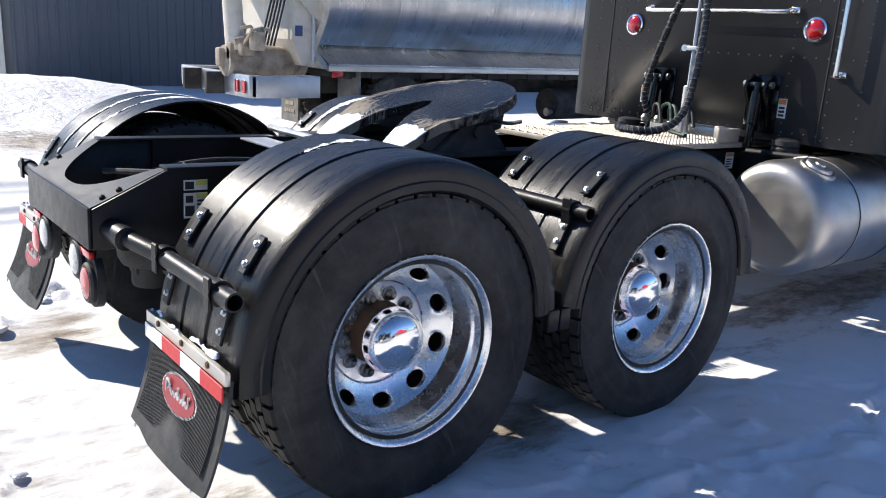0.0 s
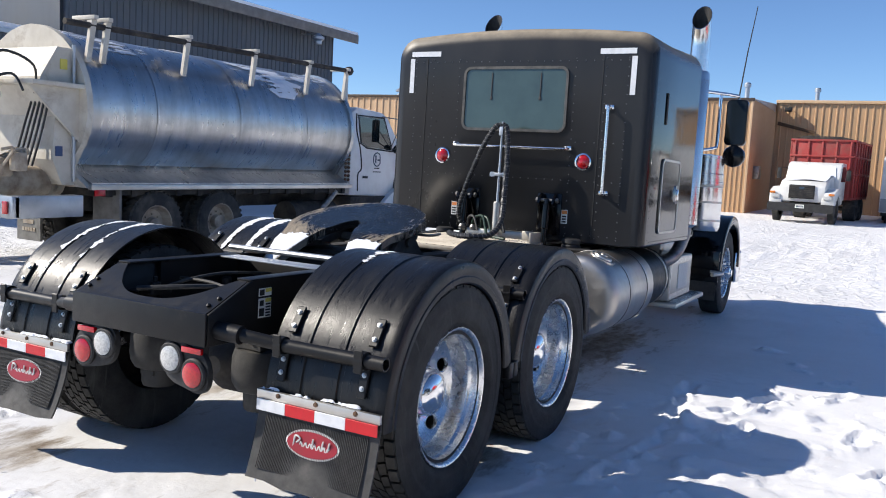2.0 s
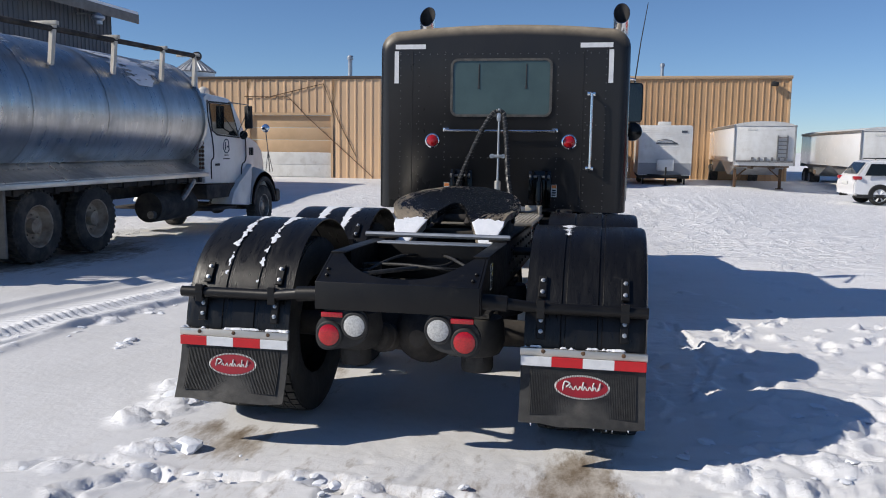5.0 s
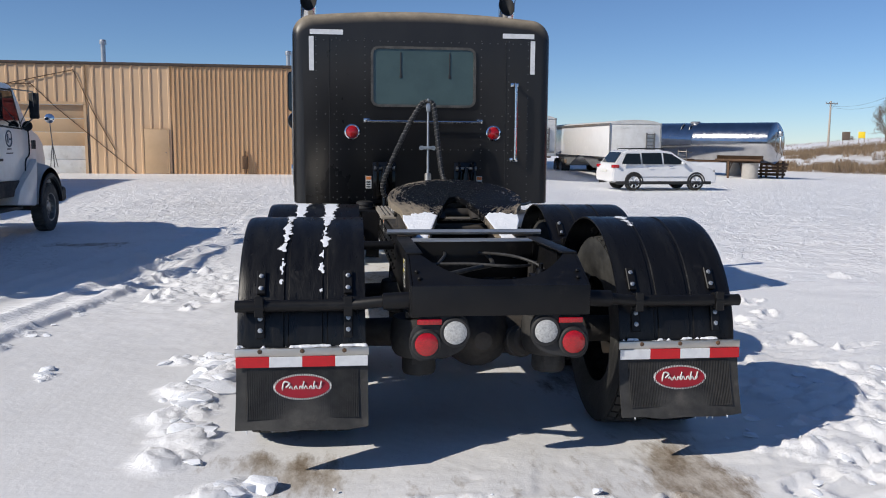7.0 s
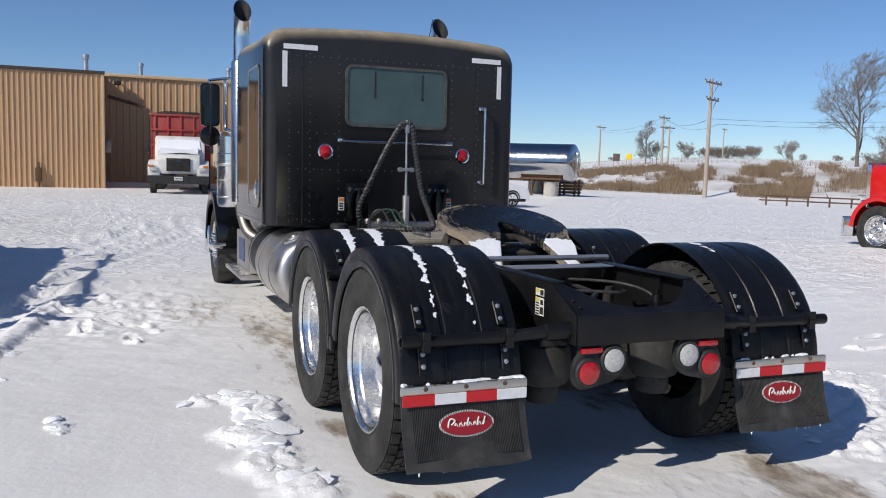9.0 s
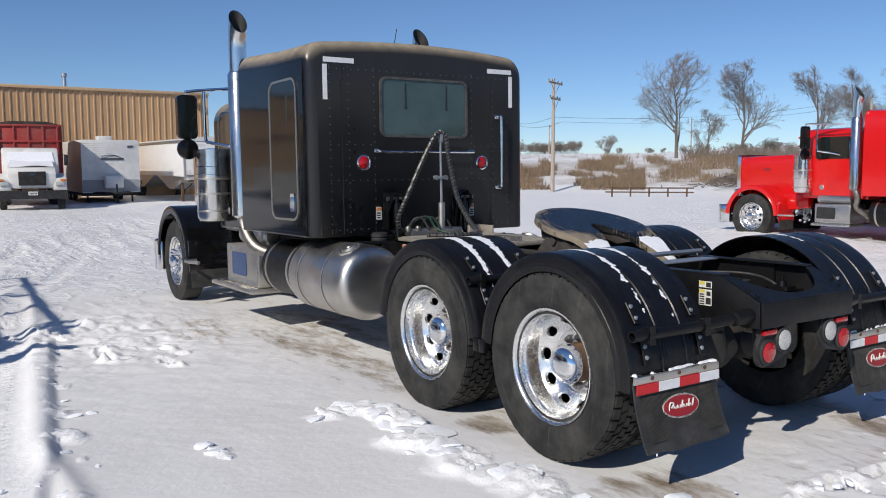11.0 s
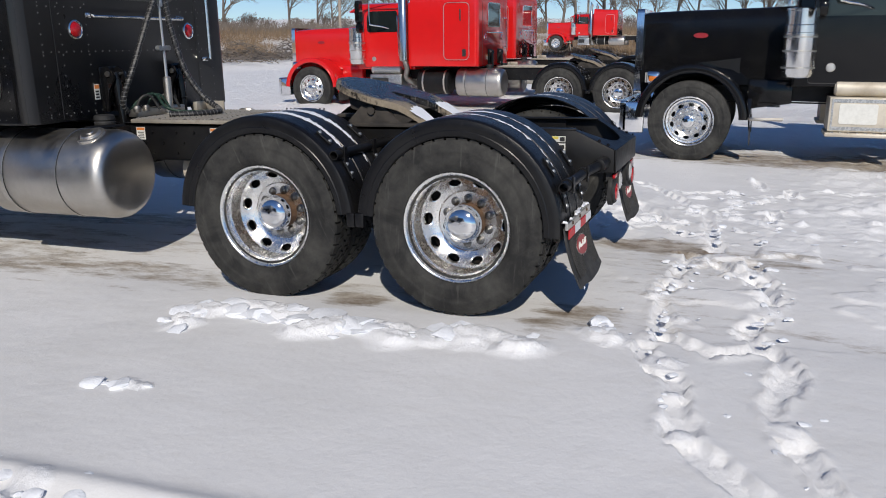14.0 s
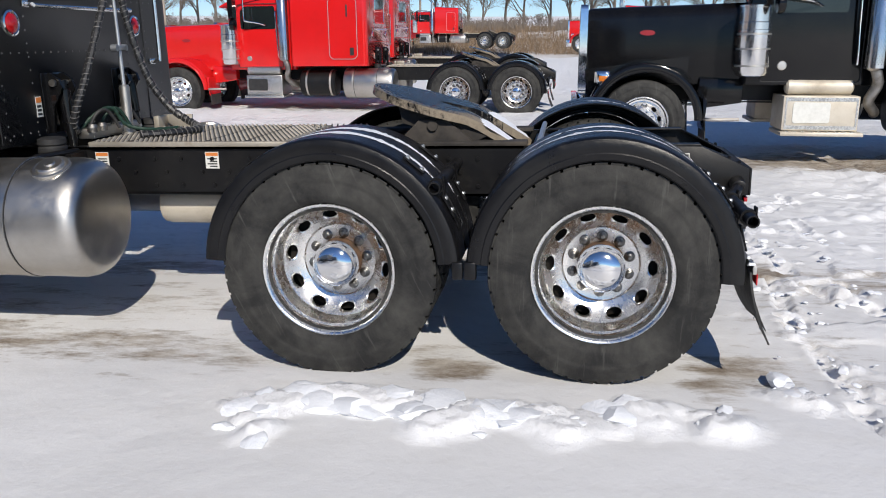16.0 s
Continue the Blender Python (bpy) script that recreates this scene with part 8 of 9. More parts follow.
    pipe(bm, [(0.85, 9.2, 0.55), (0.85, 10.6, 0.55)], 0.28, 20)
    part("fuel_tank", bm, "dirty_dark", L)
    bm = B()
    pipe(bm, curve([(0.95, 9.1, 0.42), (1.0, 9.7, 0.45), (1.05, 10.15, 0.72), (1.08, 10.5, 1.02)], 6), 0.075, 10)
    part("exhaust_pipe", bm, "steel", L)
    # cab
    bm = B()
    prism(bm, [(11.02, 0.92), (12.95, 0.86), (13.12, 1.30), (13.12, 1.93), (12.42, 2.66), (12.20, 2.75), (11.2, 2.80), (11.02, 2.70)], "x", -1.08, 1.08, 0.06)
    cab = part("cab", bm, "white_paint", L, smooth=40)
    for s in (-1, 1):
        bm = B()
        prism(bm, [(11.40, 2.06), (11.62, 1.97), (12.62, 1.93), (12.22, 2.61), (11.28, 2.60)], "x", s * 1.082, s * 1.090)
        win = part("door_window", bm, "glass", cab)
        bm = B()
        frame_of(bm, [(11.36, 2.03), (11.60, 1.93), (12.68, 1.89), (12.25, 2.65), (11.23, 2.64)], 0.035, "x", s * 1.081, s * 1.094)
        part("window_seal", bm, "dull_black", win)
        bm = B()
        pipe(bm, curve([(s * 1.088, 11.17, 2.66), (s * 1.088, 11.20, 2.3), (s * 1.088, 11.36, 1.9), (s * 1.088, 11.42, 1.5), (s * 1.088, 11.30, 1.38), (s * 1.088, 11.30, 1.02)], 5), 0.014, 6)
        part("door_seam", bm, "dull_black", cab)
        bm = B()
        pipe(bm, curve([(s * 1.088, 12.72, 1.95), (s * 1.088, 12.98, 1.90), (s * 1.088, 13.02, 1.55), (s * 1.088, 12.98, 1.38), (s * 1.088, 12.80, 1.28), (s * 1.088, 12.74, 1.02)], 5), 0.014, 6)
        part("door_seam", bm, "dull_black", cab)
        bm = B()
        box(bm, s * 1.085, s * 1.11, 11.48, 11.66, 1.29, 1.34, 0.008)
        part("door_handle", bm, "dull_black", cab)
        bm = B()
        frame_of(bm, [(12.03 + 0.16 * math.cos(t), 1.71 + 0.16 * math.sin(t)) for t in [radians(40 + 290 * k / 23) for k in range(24)]], 0.026, "x", s * 1.083, s * 1.090)
        box(bm, s * 1.083, s * 1.090, 11.96, 12.00, 1.63, 1.80)
        box(bm, s * 1.083, s * 1.090, 12.05, 12.16, 1.68, 1.715)
        part("door_mark", bm, "mark_blue", cab, "dark blue ring-shaped firm mark")
        for w, z in ((0.10, 1.505), (0.16, 1.425)):
            bm = B()
            box(bm, s * 1.083, s * 1.089, 12.03 - w, 12.03 + w, z, z + 0.02)
            part("door_lettering", bm, "dull_black", cab)
        bm = B()
        pipe(bm, [(s * 1.06, 12.16, 2.66), (s * 1.42, 12.40, 2.62), (s * 1.44, 12.42, 2.15), (s * 1.10, 12.66, 1.90)], 0.014, 8)
        pipe(bm, [(s * 1.10, 12.55, 1.98), (s * 1.40, 12.42, 2.45)], 0.010, 8)
        arm = part("mirror", bm, "steel", L)
        bm = B()
        box(bm, s * 1.34, s * 1.52, 12.40, 12.47, 2.10, 2.60, 0.025)
        part("mirror_head", bm, "dull_black", arm)
        bm = B()
        lathe(bm, [(0.0, -0.06), (0.07, -0.045), (0.10, 0.0), (0.09, 0.015), (0.0, 0.02)], (s * 1.22, 12.62, 1.96), (0, -1, 0.05), 16)
        part("spot_mirror", bm, "dull_black", arm)
        bm = B()
        box(bm, s * 1.02, s * 1.10, 10.90, 11.04, 2.32, 2.44, 0.02)
        part("cab_lamp", bm, "dull_black", cab)
    bm = B()
    quad = [Vector((x, 13.14 - (z - 1.93) * 0.959, z)) for x, z in ((-0.98, 1.99), (0.98, 1.99), (0.90, 2.58), (-0.90, 2.58))]
    skin(bm, [[bm.verts.new(q) for q in quad], [bm.verts.new(q + Vector((0, 0.010, 0.010))) for q in quad]])
    part("windscreen", bm, "glass", cab)
    # bonnet that swells down into the wheel arches
    bm = B()
    rings = []
    for y, hw, zt, zb in ((13.08, 1.04, 1.95, 0.85), (13.5, 0.99, 1.90, 1.02), (14.0, 0.93, 1.80, 1.02), (14.35, 0.89, 1.62, 0.80), (14.58, 0.84, 1.34, 0.70), (14.66, 0.78, 1.05, 0.66)):
        rings.append([bm.verts.new((p[0], y, p[1])) for p in rounded(-hw, hw, zb, zt, (0.04, 0.04, 0.22, 0.22), 6)])
    skin(bm, rings)
    bmesh.ops.recalc_face_normals(bm, faces=bm.faces)
    hood = part("bonnet", bm, "white_paint", L, smooth=50)
    bm = B()
    frame_of(bm, rounded(-0.6, 0.6, 0.72, 1.25, 0.05), 0.06, "y", 14.60, 14.68)
    for k in range(9):
        box(bm, -0.55, 0.55, 14.64, 14.675, 0.77 + 0.052 * k, 0.79 + 0.052 * k)
    part("grille", bm, "chrome", hood)
    for s in (-1, 1):
        # wing: a sheet over the wheel, with a wide panel behind it
        bm = B()
        rows = []
        for k in range(25):
            a = radians(2 + 176 * k / 24)
            r = 0.72 + 0.08 * math.sin(a)
            yy, zz = 13.70 + r * math.cos(a), 0.36 + r * math.sin(a)
            rows.append([bm.verts.new(p) for p in ((s * 0.60, yy, zz + 0.10 * math.sin(a)), (s * 0.95, yy, zz + 0.06 * math.sin(a)), (s * 1.16, yy, zz), (s * 1.235, yy * 1.0, zz - 0.05 * math.sin(a)), (s * 1.235, 13.70 + 0.64 * math.cos(a), 0.34 + 0.66 * math.sin(a)))])
        skin(bm, rows, False)
        bmesh.ops.solidify(bm, geom=bm.faces[:], thickness=0.012)
        wing = part("wheel_arch", bm, "white_paint", L, smooth=50)
        bm = B()
        prism(bm, [(11.98, 0.44), (12.96, 0.36), (12.99, 0.62), (13.06, 1.00), (13.10, 1.32), (12.80, 1.10), (12.45, 0.92), (12.15, 0.72)], "x", s * 0.70, s * 1.20, 0.03)
        part("wing_panel", bm, "white_paint", wing)
        bm = B()
        arch(bm, 13.70, 0.33, 0.66, 3, 176, s * 1.10, s * 1.262, 0.03, (), 24, 0.05)
        part("arch_lip", bm, "dull_black", wing)
        for k in range(3):
            bm = B()
            box(bm, s * 0.96, s * 1.015, 13.22 + 0.15 * k, 13.31 + 0.15 * k, 1.50, 1.68, 0.01)
            part("vent_slot", bm, "amber" if k == 0 else "dull_black", hood)
        bm = B()
        box(bm, s * 0.60, s * 1.14, 11.2, 12.4, 0.34, 0.40, 0.01)
        box(bm, s * 0.60, s * 1.10, 11.05, 12.5, 0.60, 0.90, 0.02)
        part("cab_step", bm, "dirty_dark", L)
        bm = B()
        box(bm, s * 0.66, s * 0.98, 14.46, 14.66, 0.80, 1.00, 0.03)
        part("headlamp", bm, "white_lens", hood)
        # convex mirror on a braced stalk over the wing
        bm = B()
        pipe(bm, [(s * 1.16, 14.22, 1.10), (s * 1.20, 14.05, 1.55), (s * 1.25, 13.78, 2.10)], 0.012, 6)
        pipe(bm, [(s * 1.16, 13.98, 1.12), (s * 1.19, 14.06, 1.62), (s * 1.22, 14.26, 1.10)], 0.010, 6)
        stalk = part("wing_mirror", bm, "steel", L)
        bm = B()
        lathe(bm, [(0.0, 0.02), (0.06, 0.015), (0.095, 0.0), (0.10, -0.012), (0.07, -0.045), (0.0, -0.06)], (s * 1.25, 13.78, 2.14), (0.12 * s, -1, 0.05), 20)
        part("mirror_head", bm, "chrome", stalk)
    bm = B()
    prism(bm, rounded(-1.20, 1.20, 0.34, 0.66, 0.06), "y", 14.52, 14.74, 0.03)
    part("bumper", bm, "dull_black", L)
    bm = B()
    for k in range(2):
        for j in range(12):
            lathe(bm, [(0.035, 0), (0.03, 0.02), (0.02, 0.02)], (1.04 + 0.02 * k, 10.90 + 0.08 * k, 1.26 + 0.085 * j), (1, -0.3, 0), 8, True, True)
    tagged(part("guard_mesh", bm, "rust", L), kind="stuff")
    bm = B()
    pipe(bm, [(1.0, 10.88, 2.85), (1.0, 10.88, 3.50)], 0.035, 10)
    part("rail_stanchion", bm, "galvanised", rail)
    # the tail ends about a metre behind the tank
    for ob in L.children:
        if ob.name.split(".")[0] in ("tail_hopper", "tail_shelf", "auger_tube", "auger_trough", "auger_gearbox", "hydraulic_hose", "tail_post", "control_plate", "warning_plate", "tail_frame", "tail_lamp"):
            for v in ob.data.vertices:
                if v.co.y < 4.4:
                    v.co.y = 4.4 - (4.4 - v.co.y) * 0.74


M["dirty_cream"] = material("dirty_cream", (0.42, 0.36, 0.28), 0.7, 0, (0.18, 0.13, 0.09), 5, bump=0.004, bump_scale=25)
M["dirty_flap"] = material("dirty_flap", (0.20, 0.195, 0.18), 0.8, 0, (0.12, 0.115, 0.105), 5)
M["mark_blue"] = material("mark_blue", (0.02, 0.05, 0.09), 0.4, 0, (0.02, 0.04, 0.08), 9)
feed_lorry()


def grain_lorry():
    G = thing("grain_truck", "old white lorry with red grain box, snowy bonnet", "truck", at=(-0.05, 30.6, level(0.25, 31)), turn=174)
    # y forward; nose at y = 0
    bm = B()
    prism(bm, [(-1.9, 0.85), (-0.05, 0.80), (-0.02, 1.40), (-0.25, 1.58), (-1.35, 1.78), (-1.9, 1.80)], "x", -0.82, 0.82, 0.06)
    hood = part("bonnet", bm, "white_paint", G, smooth=40)
    bm = B()
    prism(bm, [(-3.1, 0.85), (-1.75, 0.85), (-1.72, 1.72), (-2.05, 2.28), (-2.3, 2.36), (-3.1, 2.36)], "x", -1.0, 1.0, 0.07)
    cab = part("cab", bm, "white_paint", G, smooth=40)
    bm = B()
    prism(bm, [(-0.86, 0), (0.86, 0), (0.78, 0.52), (-0.78, 0.52)], "y", 0, 0.012)
    ws = part("windscreen", bm, "snow_patch", cab, "windscreen caked with snow")
    ws.matrix_basis = pose(0, -1.70, 1.74, 30)
    bm = B()
    for y, z in ((0.0, 0.0),):
        rows = [[bm.verts.new((-0.75 + 1.5 * j / 6, yy, zz + 0.03 * math.sin(j + yy * 3) + 0.03)) for j in range(7)] for yy, zz in ((-1.75, 1.80), (-1.35, 1.80), (-0.8, 1.70), (-0.3, 1.60))]
        skin(bm, rows, False)
    part("bonnet_snow", bm, "snow_patch", hood)
    bm = B()
    box(bm, -0.46, 0.46, -0.01, 0.03, 0.92, 1.44, 0.01)
    gr = part("grille", bm, "dull_black", hood)
    for k in range(7):
        bm = B()
        box(bm, -0.43, 0.43, 0.03, 0.045, 0.96 + 0.068 * k, 0.985 + 0.068 * k)
        part("grille_bar", bm, "dirty_dark", gr)
    bm = B()
    prism(bm, [(0.10 * math.cos(2 * math.pi * k / 20), 1.33 + 0.04 * math.sin(2 * math.pi * k / 20)) for k in range(20)], "y", 0.045, 0.055)
    part("nose_badge", bm, "mark_blue", gr)
    for s in (-1, 1):
        bm = B()
        prism(bm, [(-1.65, 0.75), (-1.62, 1.18), (-1.3, 1.36), (-0.55, 1.34), (-0.05, 1.18), (-0.02, 0.72), (-0.35, 0.72), (-0.45, 0.98), (-0.8, 1.12), (-1.2, 1.0), (-1.35, 0.72)], "x", s * 0.70, s * 1.17, 0.03)
        part("front_wing", bm, "white_paint", G)
        bm = B()
        box(bm, s * 0.78, s * 1.08, -0.03, 0.03, 0.92, 1.06, 0.015)
        part("headlamp", bm, "white_lens", G)
        bm = B()
        box(bm, s * 0.95, s * 1.15, -0.03, 0.02, 1.08, 1.16, 0.01)
        part("turn_lamp", bm, "amber", G)
        plain_wheel(G, s * 1.0, -0.85, 0.48, 0.48, 0.26, s, "dirty_dark")
        for y in (-5.0, -6.3):
            plain_wheel(G, s * 0.98, y, 0.48, 0.48, 0.5, s, "dirty_dark")
        bm = B()
        pipe(bm, [(s * 1.0, -1.9, 2.1), (s * 1.28, -1.85, 2.1), (s * 1.28, -1.85, 1.65)], 0.015, 6)
        box(bm, s * 1.2, s * 1.36, -1.9, -1.84, 1.66, 2.08, 0.02)
        part("mirror", bm, "dull_black", G)
        bm = B()
        prism(bm, [(-2.95, 1.62), (-2.0, 1.62), (-2.2, 2.2), (-2.9, 2.22)], "x", s * 0.995, s * 1.01)
        part("door_window", bm, "glass", cab)
    bm = B()
    prism(bm, rounded(-1.18, 1.18, 0.42, 0.74, 0.04), "y", 0.0, 0.16, 0.02)
    bp = part("bumper", bm, "dull_black", G)
    bm = B()
    box(bm, -0.16, 0.16, 0.16, 0.17, 0.56, 0.70)
    pl = part("number_plate", bm, "label_white", bp)
    bm = B()
    for k in range(6):
        box(bm, -0.12 + 0.042 * k, -0.095 + 0.042 * k, 0.17, 0.175, 0.60, 0.66)
    part("plate_marks", bm, "mark_blue", pl)
    bm = B()
    for s in (-1, 1):
        box(bm, s * 0.45, s * 0.35, -7.4, -0.3, 0.62, 0.86)
    for y in (-0.85, -5.0, -6.3):
        pipe(bm, [(-0.9, y, 0.48), (0.9, y, 0.48)], 0.07, 8)
    part("chassis", bm, "dirty_dark", G)
    # box with uprights
    bm = B()
    x, y0, y1, z0, z1 = 1.2, -7.6, -3.25, 1.0, 3.32
    for a, b, c, d in ((-x, x, y0, y0 + 0.05), (-x, x, y1 - 0.05, y1), (-x, -x + 0.05, y0, y1), (x - 0.05, x, y0, y1)):
        box(bm, a, b, c, d, z0, z1, 0.008)
    box(bm, -x, x, y0, y1, z0 - 0.1, z0 + 0.02)
    bx = part("grain_box", bm, "dump_red", G)
    for s in (-1, 1):
        for k in range(7):
            bm = B()
            yy = y0 + 0.05 + (y1 - y0 - 0.17) * k / 6
            box(bm, s * (x - 0.001), s * (x + 0.05), yy, yy + 0.07, z0, z1, 0.008)
            part("upright", bm, "dump_red", bx)
    for k in range(5):
        bm = B()
        xx = -1.1 + 0.53 * k
        box(bm, xx, xx + 0.07, y1, y1 + 0.05, z0, z1, 0.008)
        part("upright", bm, "dump_red", bx)
    for z in (1.9, 2.6, 3.24):
        bm = B()
        box(bm, -x - 0.03, x + 0.03, y1, y1 + 0.06, z, z + 0.08, 0.008)
        part("box_rail", bm, "dump_red", bx)
        for s in (-1, 1):
            bm = B()
            box(bm, s * x, s * (x + 0.055), y0, y1, z, z + 0.08, 0.008)
            part("box_rail", bm, "dump_red", bx)
    bm = B()
    prism(bm, [(-x, z1), (x, z1), (0.7, z1 + 0.12), (-0.7, z1 + 0.12)], "y", y0, y1)
    part("cover", bm, "dirty_dark", bx)


grain_lorry()


def camper():
    C = thing("travel_trailer", "white travel trailer with a grey lower band", "trailer", at=(3.75, 35.4, level(3.75, 36)), turn=180)
    bm = B()
    prism(bm, rounded(-1.22, 1.22, 0.45, 2.78, (0.10, 0.10, 0.03, 0.03)), "y", -6.5, 0, 0.02)
    body = part("body", bm, "white_paint", C, smooth=40)
    bm = B()
    for k in range(19):
        z = 1.08 + k * 0.085
        box(bm, -1.2, 1.2, 0.0, 0.008, z, z + 0.012)
    part("siding_groove", bm, "white_paint", body)
    bm = B()
    prism(bm, rounded(-1.2, 1.2, 0.48, 1.02, 0.03), "y", 0.0, 0.02)
    part("lower_band", bm, "grey_band", body)
    bm = B()
    pipe(bm, curve([(-0.45, 0.03, 1.98), (-0.2, 0.03, 2.09), (0.1, 0.03, 2.11), (0.4, 0.03, 2.04)], 6), 0.018, 5)
    box(bm, -0.55, 0.42, 0.02, 0.03, 1.90, 1.98)
    box(bm, -0.98, -0.72, 0.02, 0.03, 2.44, 2.54)
    part("body_decal", bm, "mark_grey", body, "dark swoosh and bar decal")
    bm = B()
    box(bm, -0.38, 0.38, 0.15, 0.62, 0.66, 1.2, 0.05)
    part("gas_box", bm, "white_paint", C)
    bm = B()
    for s in (-1, 1):
        pipe(bm, [(s * 0.8, -0.1, 0.45), (0, 1.15, 0.45)], 0.05, 6)
    pipe(bm, [(0, 1.0, 0.0), (0, 1.0, 0.85)], 0.04, 8)
    box(bm, -0.12, 0.12, 0.9, 1.1, 0.0, 0.03)
    part("hitch", bm, "dull_black", C)
    bm = B()
    box(bm, -1.15, 1.15, -6.4, -0.1, 0.30, 0.46)
    part("chassis", bm, "dirty_dark", C)
    for s in (-1, 1):
        for y in (-3.2, -4.1):
            plain_wheel(C, s * 1.02, y, 0.34, 0.34, 0.2, s, "label_white")
        bm = B()
        pipe(bm, [(s * 0.95, -0.4, 0.0), (s * 0.95, -0.4, 0.4)], 0.04, 6)
        part("corner_leg", bm, "dull_black", C)
    bm = B()
    box(bm, -0.3, 0.3, -1.6, -1.0, 2.78, 2.98, 0.03)
    part("roof_unit", bm, "white_paint", C)


M["grey_band"] = material("grey_band", (0.30, 0.31, 0.33), 0.4, 0, (0.26, 0.27, 0.29), 2)
M["mark_grey"] = material("mark_grey", (0.06, 0.07, 0.09), 0.4, 0, (0.05, 0.06, 0.08), 9)
camper()


def hopper_trailer(at, turn, label):
    H = thing("grain_trailer", label, "trailer", "grain trailers in the yard", at=at, turn=turn)
    bm = B()
    for a, b in ((-1.29, -1.24), (1.24, 1.29)):
        box(bm, a, b, -11.5, 0, 1.25, 2.85, 0.01)
    body = part("body", bm, "clean_white", H)
    bm = B()
    box(bm, -1.29, 1.29, -0.05, 0.0, 1.10, 2.85, 0.01)
    part("front_wall", bm, "white_paint", body)
    bm = B()
    box(bm, -1.29, 1.29, -11.5, -11.45, 1.1, 2.85, 0.01)
    part("rear_wall", bm, "galvanised", body)
    bm = B()
    for s in (-1, 1):
        box(bm, s * 1.24, s * 1.33, -11.5, 0.02, 2.80, 2.92, 0.01)
        box(bm, s * 1.26, s * 1.32, -0.06, 0.03, 1.1, 2.85, 0.015)
    part("top_rail", bm, "brushed", body)
    bm = B()
    sec = [(1.28 * math.cos(radians(a)), 2.86 + 0.22 * math.sin(radians(a))) for a in range(0, 181, 15)]
    prism(bm, sec, "y", -11.5, 0.02)
    part("tarp", bm, "tarp", H, smooth=50)
    bm = B()
    for y0, y1 in ((-5.5, -0.2), (-11.2, -6.0)):
        prism(bm, [(y0, 1.27), (y1, 1.27), ((y0 + y1) / 2 + 0.4, 0.62), ((y0 + y1) / 2 - 0.4, 0.62)], "x", -1.1, 1.1)
    part("hopper", bm, "galvanised", H)
    bm = B()
    box(bm, -1.2, 1.2, 0.0, 0.10, 1.25, 1.33)
    for k in range(6):
        box(bm, -0.95 + 0.28 * k, -0.85 + 0.28 * k, 0.0, 0.06, 1.30, 1.48)
    part("lamp_bar", bm, "steel", body)
    bm = B()
    for x in (-0.95, -0.55):
        box(bm, x - 0.025, x + 0.025, 0.02, 0.10, 1.35, 2.45)
    for k in range(6):
        box(bm, -0.95, -0.55, 0.03, 0.09, 1.45 + 0.18 * k, 1.49 + 0.18 * k)
    part("ladder", bm, "steel", H)
    bm = B()
    for x in (-0.6, 0.6):
        box(bm, x - 0.25, x + 0.15, 0.0, 0.012, 2.66, 2.74)
    part("front_vent", bm, "label_white", body)
    for s in (-1, 1):
        bm = B()
        box(bm, s * 1.0 - 0.06, s * 1.0 + 0.06, -1.5, -1.38, 0.02, 1.15, 0.01)
        box(bm, s * 1.0 - 0.14, s * 1.0 + 0.14, -1.58, -1.30, 0.0, 0.04)
        pipe(bm, [(s * 1.0, -1.44, 0.5), (s * 0.3, -1.44, 1.1)], 0.03, 6)
        part("landing_leg", bm, "rust", H)
        for y in (-9.3, -10.5):
            plain_wheel(H, s * 1.05, y, 0.50, 0.50, 0.5, s, "galvanised")
    bm = B()
    box(bm, -1.1, 1.1, -2.4, -0.1, 1.02, 1.12)
    box(bm, -1.15, 1.15, -11.3, -8.6, 0.72, 0.95)
    for s in (-1, 1):
        box(bm, s * 0.5, s * 0.4, -11.3, -0.1, 0.95, 1.1)
    part("chassis", bm, "rusty_beam", H)
    return H


M["tarp"] = material("tarp", (0.62, 0.62, 0.60), 0.6, 0, (0.52, 0.52, 0.50), 1.5)
M["rusty_beam"] = material("rusty_beam", (0.20, 0.14, 0.10), 0.7, 0, (0.10, 0.08, 0.06), 3)
hopper_trailer((7.97, 34.3, level(7.9, 34)), 180, "white grain trailer with a bright front wall, on its legs")
hopper_trailer((13.4, 34.8, level(13.4, 35)), 180, "white grain trailer with a pale cover, parked on snow")


